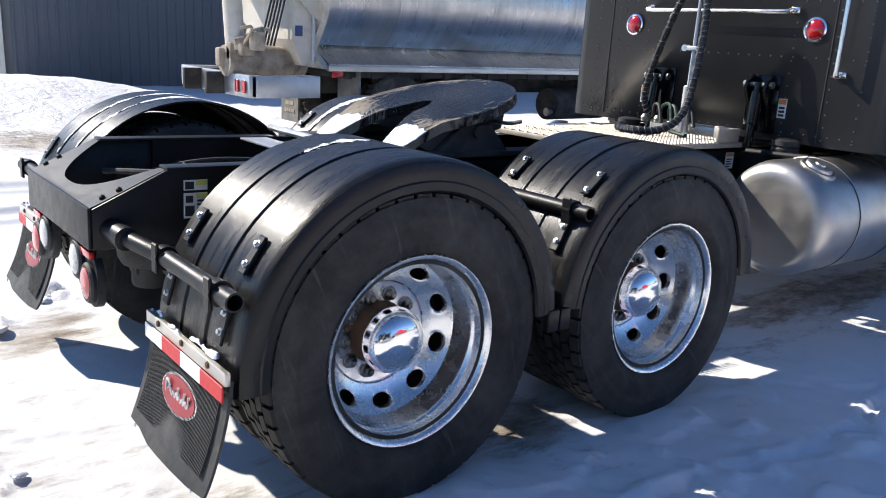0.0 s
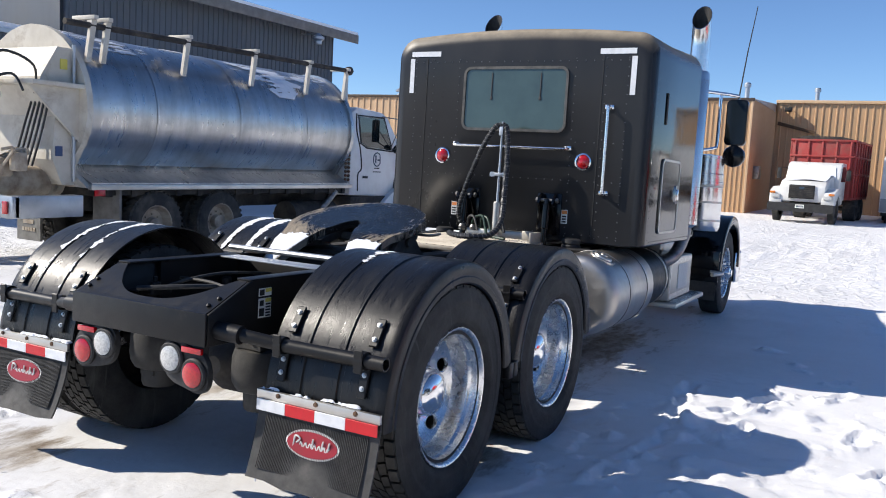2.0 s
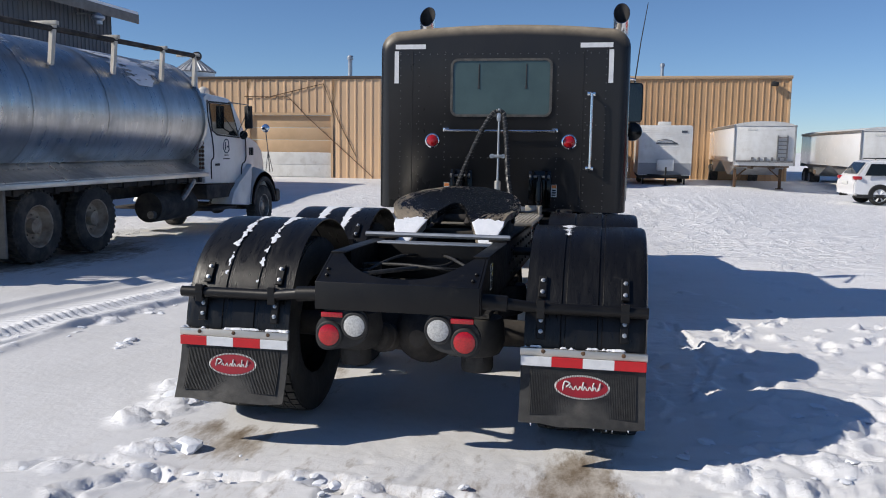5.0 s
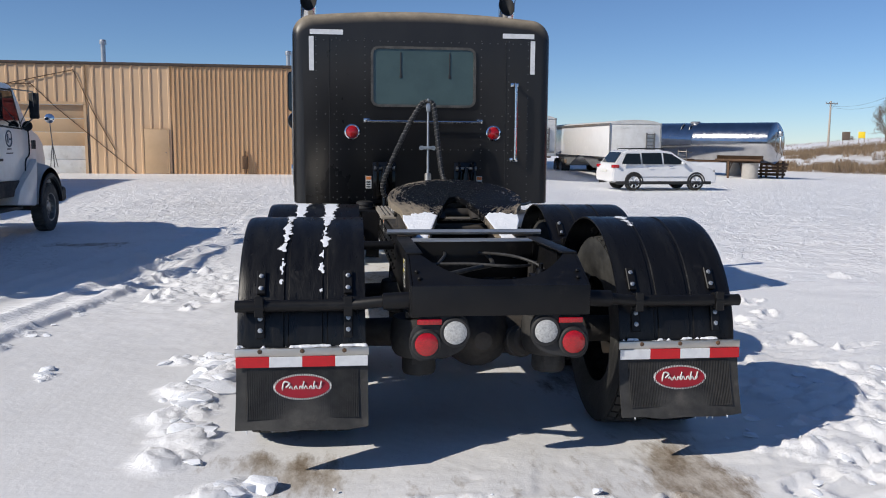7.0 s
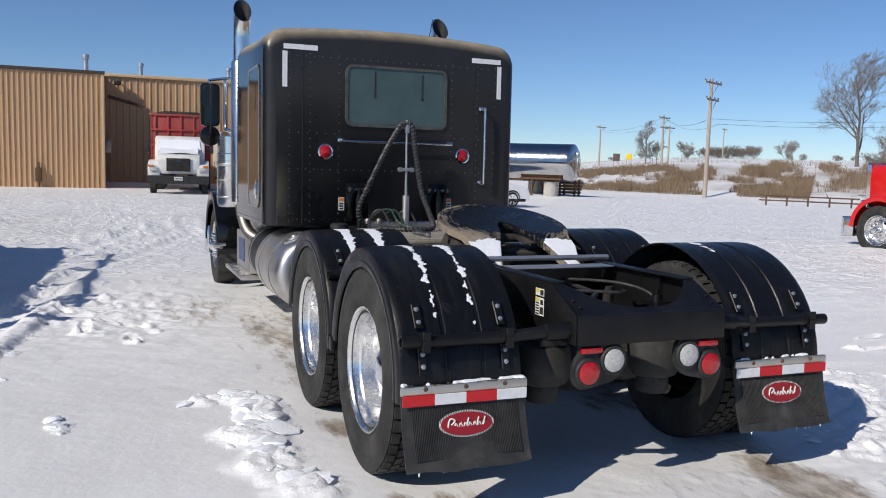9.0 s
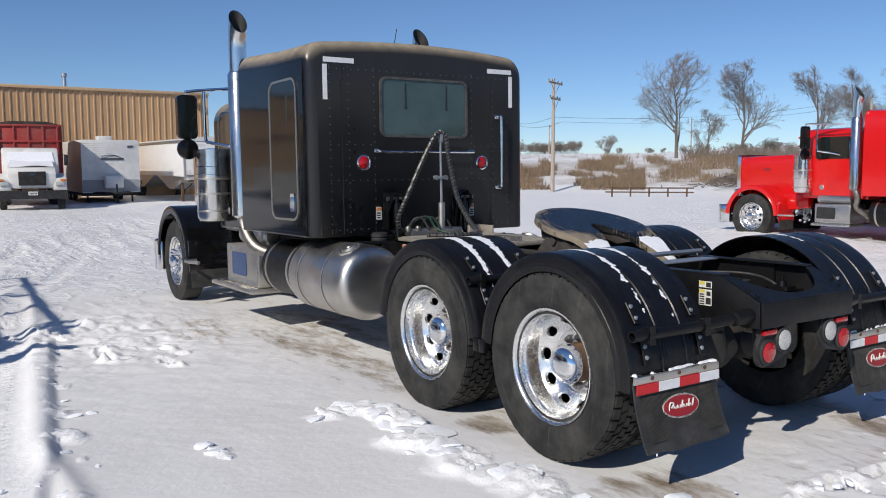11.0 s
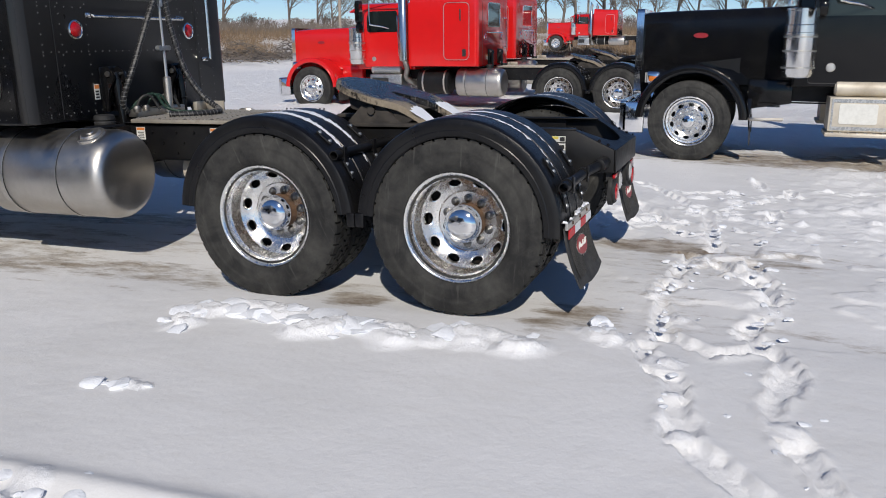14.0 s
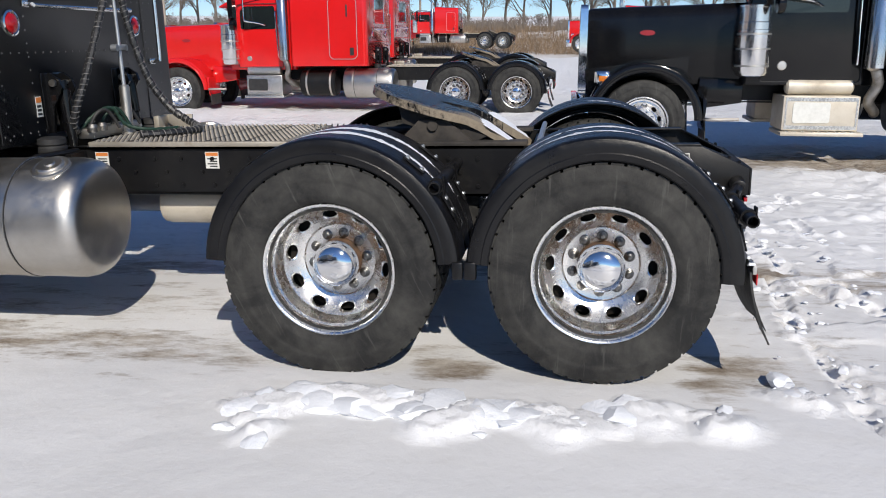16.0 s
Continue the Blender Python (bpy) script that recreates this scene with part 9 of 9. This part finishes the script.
def estate_car():
    S = thing("sport_utility_car", "white sport utility car with dark windows and bright wheels", "car", at=(12.25, 29.0, level(12.25, 29)), turn=-86)
    S.scale = (0.97, 0.935, 0.95)
    # y forward, nose at +2.45
    bm = B()
    side = [(-2.42, 0.42), (-2.45, 0.75), (-2.38, 1.02), (-2.30, 1.12), (-1.9, 1.66), (-1.7, 1.73), (-0.2, 1.76), (0.35, 1.68), (1.12, 1.18), (1.35, 1.12), (2.15, 0.98), (2.38, 0.84), (2.45, 0.55), (2.40, 0.36), (1.95, 0.30), (-2.0, 0.30)]
    lo = []
    for s in (-1, 1):
        lo.append([bm.verts.new((s * (0.97 if z < 1.12 else 0.97 - 0.24 * (z - 1.12) / 0.64), y, z)) for y, z in side])
    skin(bm, lo, True, True, True)
    bmesh.ops.bevel(bm, geom=[e for e in bm.edges if abs(e.verts[0].co.x - e.verts[1].co.x) < 0.3], offset=0.05, segments=2, affect="EDGES")
    body = part("body", bm, "clean_white", S, smooth=40)
    for s in (-1, 1):
        for pts in ([(-2.05, 1.15), (-1.15, 1.15), (-1.15, 1.60), (-1.78, 1.60)], [(-1.08, 1.15), (-0.15, 1.15), (-0.15, 1.64), (-1.08, 1.62)], [(-0.07, 1.15), (1.0, 1.15), (0.35, 1.58), (-0.07, 1.64)]):
            bm = B()
            r0 = [bm.verts.new((s * (0.975 - 0.24 * (z - 1.12) / 0.64), y, z)) for y, z in pts]
            r1 = [bm.verts.new((s * (0.985 - 0.24 * (z - 1.12) / 0.64), y, z)) for y, z in pts]
            skin(bm, [r0, r1])
            part("side_window", bm, "glass", body)
        for y in (-1.45, 1.48):
            bm = B()
            arch(bm, y, 0.38, 0.44, -10, 190, s * 0.80, s * 0.985, 0.02, (), 20, 0.05)
            part("wheel_arch", bm, "dull_black", S)
            bm = B()
            r, w = 0.375, 0.25
            lathe(bm, [(r * 0.68, w * 0.45), (r * 0.8, w * 0.5), (r * 0.95, w * 0.42), (r, w * 0.25), (r, -w * 0.3), (r * 0.7, -w * 0.5)], (s * 0.86, y, r), (s, 0, 0), 30, False, True)
            wh = part("wheel", bm, "rubber", S)
            bm = B()
            lathe(bm, [(r * 0.70, 0.10), (r * 0.68, 0.118), (r * 0.62, 0.10)], (s * 0.86, y, r), (s, 0, 0), 30)
            for k in range(6):
                a = 2 * math.pi * k / 6
                for q in (-0.10, 0.10):
                    pipe(bm, [(s * 0.965, y + 0.05 * math.cos(a), r + 0.05 * math.sin(a)), (s * 0.975, y + r * 0.66 * math.cos(a + q), r + r * 0.66 * math.sin(a + q))], 0.016, 6)
            part("rim", bm, "galvanised", wh)
        bm = B()
        box(bm, s * 0.97, s * 0.985, -1.15, 1.1, 0.58, 0.62, 0.004)
        part("side_strip", bm, "galvanised", body)
        for y in (-0.75, 0.25):
            bm = B()
            box(bm, s * 0.975, s * 1.0, y - 0.1, y + 0.1, 1.02, 1.06, 0.008)
            part("door_handle", bm, "chrome", body)
        bm = B()
        box(bm, s * 0.98, s * 1.12, 0.72, 0.86, 1.14, 1.28, 0.03)
        part("door_mirror", bm, "clean_white", body)
        bm = B()
        box(bm, s * 0.72, s * 0.98, -2.44, -2.15, 0.98, 1.12, 0.03)
        part("tail_lamp", bm, "red_lens", body)
        bm = B()
        box(bm, s * 0.60, s * 0.92, 2.2, 2.42, 0.78, 0.90, 0.03)
        part("headlamp", bm, "white_lens", body)
        bm = B()
        pipe(bm, [(s * 0.62, -1.6, 1.76), (s * 0.62, -1.55, 1.80), (s * 0.62, 0.0, 1.82), (s * 0.62, 0.05, 1.77)], 0.02, 6)
        part("roof_bar", bm, "dull_black", body)
        bm = B()
        box(bm, s * 0.93, s * 0.985, -2.3, 2.2, 0.28, 0.42, 0.02)
        part("sill", bm, "dull_black", body)
    bm = B()
    r0 = [bm.verts.new(p) for p in ((-0.7, -2.26, 1.2), (0.7, -2.26, 1.2), (0.62, -1.93, 1.64), (-0.62, -1.93, 1.64))]
    r1 = [bm.verts.new((v.co.x, v.co.y - 0.02, v.co.z + 0.01)) for v in r0]
    skin(bm, [r0, r1])
    part("rear_window", bm, "glass", body)
    bm = B()
    r0 = [bm.verts.new(p) for p in ((-0.82, 1.1, 1.2), (0.82, 1.1, 1.2), (0.68, 0.40, 1.66), (-0.68, 0.40, 1.66))]
    r1 = [bm.verts.new((v.co.x, v.co.y + 0.015, v.co.z + 0.015)) for v in r0]
    skin(bm, [r0, r1])
    part("windscreen", bm, "glass", body)
    bm = B()
    box(bm, -0.3, 0.3, -2.47, -2.44, 0.78, 0.92, 0.01)
    part("number_plate", bm, "label_white", body)


estate_car()


def milk_tanker():
    K = thing("tank_trailer", "shiny stainless tank trailer standing on its legs", "trailer", at=(21.6, 36.4, level(21.2, 36)), turn=-141)
    r = 1.08
    bm = B()
    lathe(bm, [(0.0, 0.12), (0.5, 0.10), (0.95, 0.04), (r, -0.05), (r, -4.2), (r + 0.02, -4.25), (r, -4.3), (r, -9.6), (0.95, -9.75), (0.0, -9.85)], (0, 0, 1.9), (0, 1, 0), 48)
    t = part("tank", bm, "mirror_steel", K, smooth=40)
    bm = B()
    box(bm, -0.9, 0.9, -2.9, -0.4, 0.95, 1.05)
    box(bm, -0.5, 0.5, -9.5, -0.6, 0.86, 0.98)
    part("chassis", bm, "rust", K)
    for s in (-1, 1):
        bm = B()
        box(bm, s * 0.85 - 0.05, s * 0.85 + 0.05, -2.2, -2.1, 0.0, 1.0)
        pipe(bm, [(s * 0.85, -2.15, 0.3), (s * 0.4, -2.15, 0.9)], 0.03, 6)
        part("landing_leg", bm, "rust", K)
        for y in (-7.9, -9.1):
            plain_wheel(K, s * 0.98, y, 0.5, 0.5, 0.5, s, "galvanised")
    bm = B()
    for x in (-0.25, 0.25):
        pipe(bm, [(0.98 + 0.0, -4.8 + x, 0.9), (1.0, -4.8 + x, 2.0), (0.75, -4.8 + x, 2.75), (0.4, -4.8 + x, 2.95)], 0.025, 6)
    for k in range(6):
        pipe(bm, [(1.0, -5.05, 1.0 + 0.2 * k), (1.0, -4.55, 1.0 + 0.2 * k)], 0.015, 6)
    part("ladder", bm, "steel", K)
    bm = B()
    box(bm, -0.4, 0.4, -6.2, -3.2, 2.83, 2.90)
    lathe(bm, [(0.28, 0), (0.28, 0.14), (0.2, 0.18), (0, 0.18)], (0, -4.6, 2.88), (0, 0, 1), 20)
    part("catwalk", bm, "galvanised", K)
    bm = B()
    box(bm, -0.14, 0.10, 0.05, 0.28, 2.25, 2.5, 0.03)
    pipe(bm, curve([(0, 0.2, 2.3), (0.1, 0.25, 1.8), (-0.3, 0.22, 1.3), (-0.1, 0.15, 1.1)], 6), 0.025, 6)
    part("valve_box", bm, "galvanised", K)
    for x, y, nm in ((0.3, -1.2, "concrete_pier"), (-1.2, -2.8, "concrete_pier")):
        bm = B()
        pipe(bm, [(x, y, 0), (x, y, 0.85)], 0.42, 24)
        part(nm, bm, "pale_concrete", K)
    for k in range(4):
        bm = B()
        box(bm, -1.9, -1.0, -1.4 + 0.05 * k, -0.2 + 0.05 * k, 0.16 + 0.18 * k, 0.28 + 0.18 * k)
        part("rack_shelf", bm, "rust", K)
    for x, y in ((-1.8, -1.2), (-1.1, -1.2), (-1.8, -0.3), (-1.1, -0.3)):
        bm = B()
        box(bm, x - 0.05, x + 0.05, y - 0.05, y + 0.05, 0, 0.95)
        part("rack_post", bm, "rust", K)


M["mirror_steel"] = material("mirror_steel", (0.52, 0.52, 0.53), 0.10, 1, (0.42, 0.42, 0.43), 2, rough2=0.2)
M["pale_concrete"] = material("pale_concrete", (0.45, 0.43, 0.40), 0.8, 0, (0.36, 0.34, 0.31), 3)
milk_tanker()


# ---- poles, trees, brush ----
def utility_pole(x, y, h, arms=2, lean=0.0):
    z = level(x, y)
    P = thing("utility_pole", "weathered wooden utility pole with crossarms", "utility pole", "poles along the road", at=(x, y, z - 0.3), turn=28)
    bm = B()
    pipe(bm, [(0, 0, 0), (lean * 0.5, 0, h * 0.5), (lean, 0, h + 0.3)], [0.15, 0.13, 0.095], 10)
    part("pole", bm, "pole_wood", P)
    for k in range(arms):
        zz = h - 0.1 - 1.1 * k
        w = 1.35 if k == 0 else 1.0
        bm = B()
        box(bm, lean - w, lean + w, -0.17, -0.08, zz, zz + 0.12)
        pipe(bm, [(lean - w * 0.6, -0.14, zz), (lean, -0.12, zz - 0.7), (lean + w * 0.6, -0.14, zz)], 0.018, 5)
        a = part("crossarm", bm, "pole_wood", P)
        for q in (-0.95, -0.4, 0.4, 0.95):
            bm = B()
            lathe(bm, [(0.03, 0), (0.055, 0.05), (0.05, 0.1), (0.0, 0.16)], (lean + q * w, -0.12, zz + 0.12), (0, 0, 1), 8, True)
            part("insulator", bm, "steel", a)


def polar(deg, r):
    return r * math.sin(radians(deg)), r * math.cos(radians(deg))


for deg, r, h, arms in ((40.13, 54, 8.0, 2), (36.77, 93, 5.5, 2), (37.15, 116, 5.2, 1), (32.44, 117, 5.9, 1), (40.58, 186, 6.7, 1), (50.2, 190, 7.5, 1), (61.5, 76, 5.2, 0), (79.2, 96, 7.6, 0)):
    px, py = polar(deg, r)
    utility_pole(px, py, h, arms)


def wires():
    bm = B()
    pts = [polar(32.44, 117), polar(36.77, 93), polar(40.13, 54), polar(61.5, 76), polar(79.2, 96), polar(104, 80)]
    for (ax, ay), (bx, by) in zip(pts, pts[1:]):
        for off in (0.0, 0.8):
            row = []
            for k in range(13):
                t = k / 12
                row.append((ax + (bx - ax) * t + off, ay + (by - ay) * t, level(ax, ay) * (1 - t) + level(bx, by) * t + 5.3 - 0.7 * 4 * t * (1 - t) - off * 0.4))
            pipe(bm, row, 0.012, 4)
    tagged(part("overhead_wires", bm, "dull_black"), "thin dark wires strung between the poles", "wire", kind="stuff")


wires()


def grow(seed, height, spread, fork=0.26, stems=1):
    """Trunk and limbs in one mesh, fine twigs in another: a short trunk that forks into rising, spreading limbs."""
    rnd = random.Random(seed)
    wood, twigs = B(), B()
    def limb(p, d, length, r, depth):
        n = (8, 6, 5, 4, 3, 2)[depth]
        pts, rs = [Vector(p)], [r]
        q, dd = Vector(p), Vector(d)
        for k in range(n):
            lift = (0.10, 0.07, 0.06, 0.05, 0.03, 0.02)[depth]
            dd = (dd + Vector((rnd.uniform(-1, 1), rnd.uniform(-1, 1), rnd.uniform(-0.7, 0.7))) * (0.10, 0.16, 0.22, 0.26, 0.30, 0.30)[depth] + Vector((0, 0, lift))).normalized()
            q = q + dd * length / n
            pts.append(q.copy())
            rs.append(r * (1 - 0.85 * (k + 1) / n) + 0.002)
        pipe(wood if depth < 3 else twigs, pts, rs, (9, 7, 5, 4, 3, 3)[depth], False)
        if depth >= 5:
            return
        kids = (13, 8, 6, 4, 3)[depth] if stems == 1 else (4, 6, 5, 4, 2)[depth]
        for k in range(kids):
            t = 0.6 * fork + (0.98 - 0.6 * fork) * (k + rnd.random()) / kids if depth == 0 else 0.22 + 0.78 * (k + rnd.random()) / kids
            i = min(n - 1, int(t * n))
            base = pts[i].lerp(pts[i + 1], min(1.0, t * n - i))
            axis = (pts[i + 1] - pts[i]).normalized()
            side = axis.orthogonal().normalized()
            side.rotate(Matrix.Rotation(6.283 * k / kids + rnd.uniform(-0.6, 0.6), 3, axis))
            lean = rnd.uniform(0.60, 1.05) * spread if depth == 0 else rnd.uniform(0.40, 0.80)
            nd = (axis * math.cos(lean) + side * math.sin(lean)).normalized()
            if depth == 0:
                ln = height * (0.60 - 0.36 * t) * rnd.uniform(0.75, 1.15)
            else:
                ln = length * (0.66 - 0.26 * t) * rnd.uniform(0.7, 1.2)
            limb(base, nd, ln, max(0.009, rs[i] * rnd.uniform(0.45, 0.65)), depth + 1)
    for k in range(stems):
        off = Vector((0, 0, 1)) if stems == 1 else Vector((rnd.uniform(-0.7, 0.7), rnd.uniform(-0.7, 0.7), 1)).normalized()
        limb((0.25 * k * math.cos(2.4 * k), 0.25 * k * math.sin(2.4 * k), -0.3), off, height * (0.86 if stems == 1 else 0.6) + 0.3, height * (0.019 if stems == 1 else 0.009), 0)
    return wood, twigs


TREES = []
for sd, ht, sp, fk, st, lab in ((11, 11.0, 1.0, 0.24, 1, "bare brown tree with fine spreading twigs"), (12, 12.0, 0.8, 0.30, 1, "tall bare tree with rising limbs"), (13, 10.5, 1.05, 0.20, 1, "broad bare tree forked low down"),
                            (14, 11.5, 0.72, 0.34, 1, "slender bare tree with upright limbs"), (15, 3.6, 0.9, 0.12, 4, "bare brown shrub of many stems"), (16, 2.8, 1.1, 0.10, 5, "low tangled bare shrub")):
    wood, twigs = grow(sd, ht, sp, fk, st)
    T0 = thing("bare_tree" if st == 1 else "bare_shrub", lab, "tree" if st == 1 else "shrub", "trees along the field" if st == 1 else "shrubs below the trees")
    part("trunk", wood, "bark", T0, smooth=60)
    part("crown", twigs, "twig", T0, smooth=60)
    TREES.append(T0)

rt = random.Random(21)
spots = [(49.2, 88, 0.95, 0), (51.3, 90, 0.45, 0), (53.6, 86, 0.80, 3)]
for k in range(44):
    d = 58.6 + 56 * (k + rt.uniform(-0.45, 0.45)) / 44
    if not 67.2 < d < 69.8:
        spots.append((d, rt.uniform(86, 112), rt.uniform(0.66, 0.98), rt.randrange(4)))
for k in range(54):
    d = 50.0 + 66 * (k + rt.uniform(-0.5, 0.5)) / 54
    spots.append((d, rt.uniform(84, 106), rt.uniform(0.4, 0.85), 4 + rt.randrange(2)))
for k in range(16):
    spots.append((39.2 + 3.6 * (k + rt.uniform(-0.4, 0.4)) / 16, rt.uniform(235, 262), rt.uniform(0.8, 1.35), 4))
for k in range(12):
    spots.append((rt.uniform(33, 54), rt.uniform(230, 280), rt.uniform(0.5, 0.9), 4 + rt.randrange(2)))
spots += [(35.65, 125, 0.48, 1), (36.2, 128, 1.1, 4), (38.2, 150, 1.1, 4), (44.6, 190, 1.4, 4)]
for k, (d, r, sc, which) in enumerate(spots):
    x, y = polar(d, r)
    m = pose(x, y, level(x, y), 0, 0, rt.uniform(0, 360)) @ Matrix.Scale(sc, 4)
    src = TREES[which]
    c = copy_thing(src, Matrix())
    c.matrix_basis = m
for T0 in TREES:
    for o in list(T0.children_recursive):
        bpy.data.objects.remove(o)
    bpy.data.objects.remove(T0)


def dry_stems(count, name, label, dlo, dhi, rlo, rhi, h0, h1, mat, seed, thin=0.0):
    rng = np.random.default_rng(seed)
    d = np.radians(rng.uniform(dlo, dhi, count))
    r = rng.uniform(rlo, rhi, count)
    x, y = r * np.sin(d), r * np.cos(d)
    keep = wobble(d * 60, r * 0.35, 0.35, 3, seed) + 0.5 * wobble(x, y, 0.6, 3, seed + 1) > thin
    x, y = x[keep], y[keep]
    z = rise(x, y) - 0.05
    n = len(x)
    h, w = rng.uniform(h0, h1, n), rng.uniform(0.006, 0.022, n)
    a, lean = rng.uniform(0, 6.28, n), rng.uniform(-0.35, 0.35, (2, n))
    v = np.zeros((n, 4, 3))
    v[:, 0] = np.stack([x - w * np.cos(a), y - w * np.sin(a), z], -1)
    v[:, 1] = np.stack([x + w * np.cos(a), y + w * np.sin(a), z], -1)
    v[:, 2] = np.stack([x + lean[0] * h * 0.5 + 0.6 * w * np.cos(a), y + lean[1] * h * 0.5 + 0.6 * w * np.sin(a), z + h * 0.6], -1)
    v[:, 3] = np.stack([x + lean[0] * h, y + lean[1] * h, z + h], -1)
    i = np.arange(n)[:, None] * 4
    tris = np.concatenate([i + np.array([[0, 1, 2]]), i + np.array([[0, 2, 3]])]).tolist()
    me = bpy.data.meshes.new(name)
    me.from_pydata(v.reshape(-1, 3).tolist(), [], tris)
    me.materials.append(M[mat])
    tagged(new(name, me), label, "dry grass", kind="stuff")


dry_stems(120000, "dry_grass", "tall dry brown grass and weeds on the bank", 44, 116, 60, 80, 0.2, 0.75, "dry_grass", 3, -0.10)
dry_stems(60000, "bank_weeds", "patches of dry weeds on the snowy bank", 30, 47, 55, 74, 0.15, 0.6, "dry_grass", 4, -0.06)
dry_stems(70000, "dry_brush", "thin brown brush below the trees", 50, 116, 74, 102, 0.4, 1.4, "twig", 5, -0.05)
dry_stems(26000, "field_stubble", "sparse stubble in the snowy field", 28, 80, 92, 220, 0.15, 0.5, "dry_grass", 9, 0.06)


def brush_pile(x, y, seed):
    """Cut branches heaped on the bank."""
    P = thing("brush_pile", "heap of cut bare branches on the bank", "brush pile", at=(x, y, level(x, y)))
    rnd = random.Random(seed)
    bm = B()
    for k in range(260):
        a = rnd.uniform(0, 6.28)
        c = Vector((rnd.gauss(0, 2.2), rnd.gauss(0, 1.2), 0))
        c.z = 1.5 * rnd.random() * math.exp(-(c.x / 2.6) ** 2 - (c.y / 1.5) ** 2)
        d = Vector((math.cos(a), math.sin(a), rnd.uniform(-0.25, 0.45))) * rnd.uniform(0.6, 1.6)
        pipe(bm, [c - d * 0.5, c + Vector((0, 0, rnd.uniform(-0.1, 0.1))), c + d * 0.5], [0.035, 0.028, 0.012], 4, False)
    tagged(part("brush", bm, "bark", P), kind="stuff")


brush_pile(47.5, 34.5, 31)
brush_pile(50.5, 32.0, 32)


def rail_fence():
    F = thing("rail_fence", "low rusty pipe rail at the yard's edge", "fence", at=(*polar(47.2, 46), level(*polar(47.2, 46))), turn=-48)
    for x in (-2.2, -1.1, 0, 1.1, 2.2):
        bm = B()
        pipe(bm, [(x, 0, -0.2), (x, 0, 0.62)], 0.05, 8)
        part("post", bm, "rust", F)
    for z in (0.34, 0.60):
        bm = B()
        pipe(bm, [(-2.6, 0, z), (2.6, 0, z)], 0.04, 8)
        part("rail", bm, "rust", F)


rail_fence()


def road_sign(deg, r, w, h, z, mat, label):
    x, y = polar(deg, r)
    S = thing("road_sign", label, "sign", at=(x, y, level(x, y)), turn=-deg)
    bm = B()
    for q in (-w * 0.4, w * 0.4):
        pipe(bm, [(q, 0.03, -0.2), (q, 0.03, z + h)], 0.04, 6)
    part("post", bm, "pole_wood", S)
    bm = B()
    box(bm, -w / 2, w / 2, -0.02, 0.01, z, z + h, 0.01)
    part("sign_face", bm, mat, S)


road_sign(33.66, 96, 0.8, 0.9, 0.6, "dark_trim", "dark notice board on two posts")
road_sign(34.52, 100, 0.7, 0.7, 0.7, "yellow_sign", "yellow road sign beside the road")


def spare_board(x, y, turn, label):
    P = thing("loose_board", label, "board", at=(x, y, level(x, y) + 0.02), turn=turn)
    bm = B()
    box(bm, -0.55, 0.55, -0.12, 0.12, 0.0, 0.10, 0.012)
    for k in range(3):
        box(bm, -0.5 + 0.4 * k, -0.42 + 0.4 * k, -0.125, 0.125, 0.10, 0.13, 0.005)
    part("plank", bm, "plywood", P)


spare_board(-8.9, 2.2, 70, "weathered pale board lying in the snow")
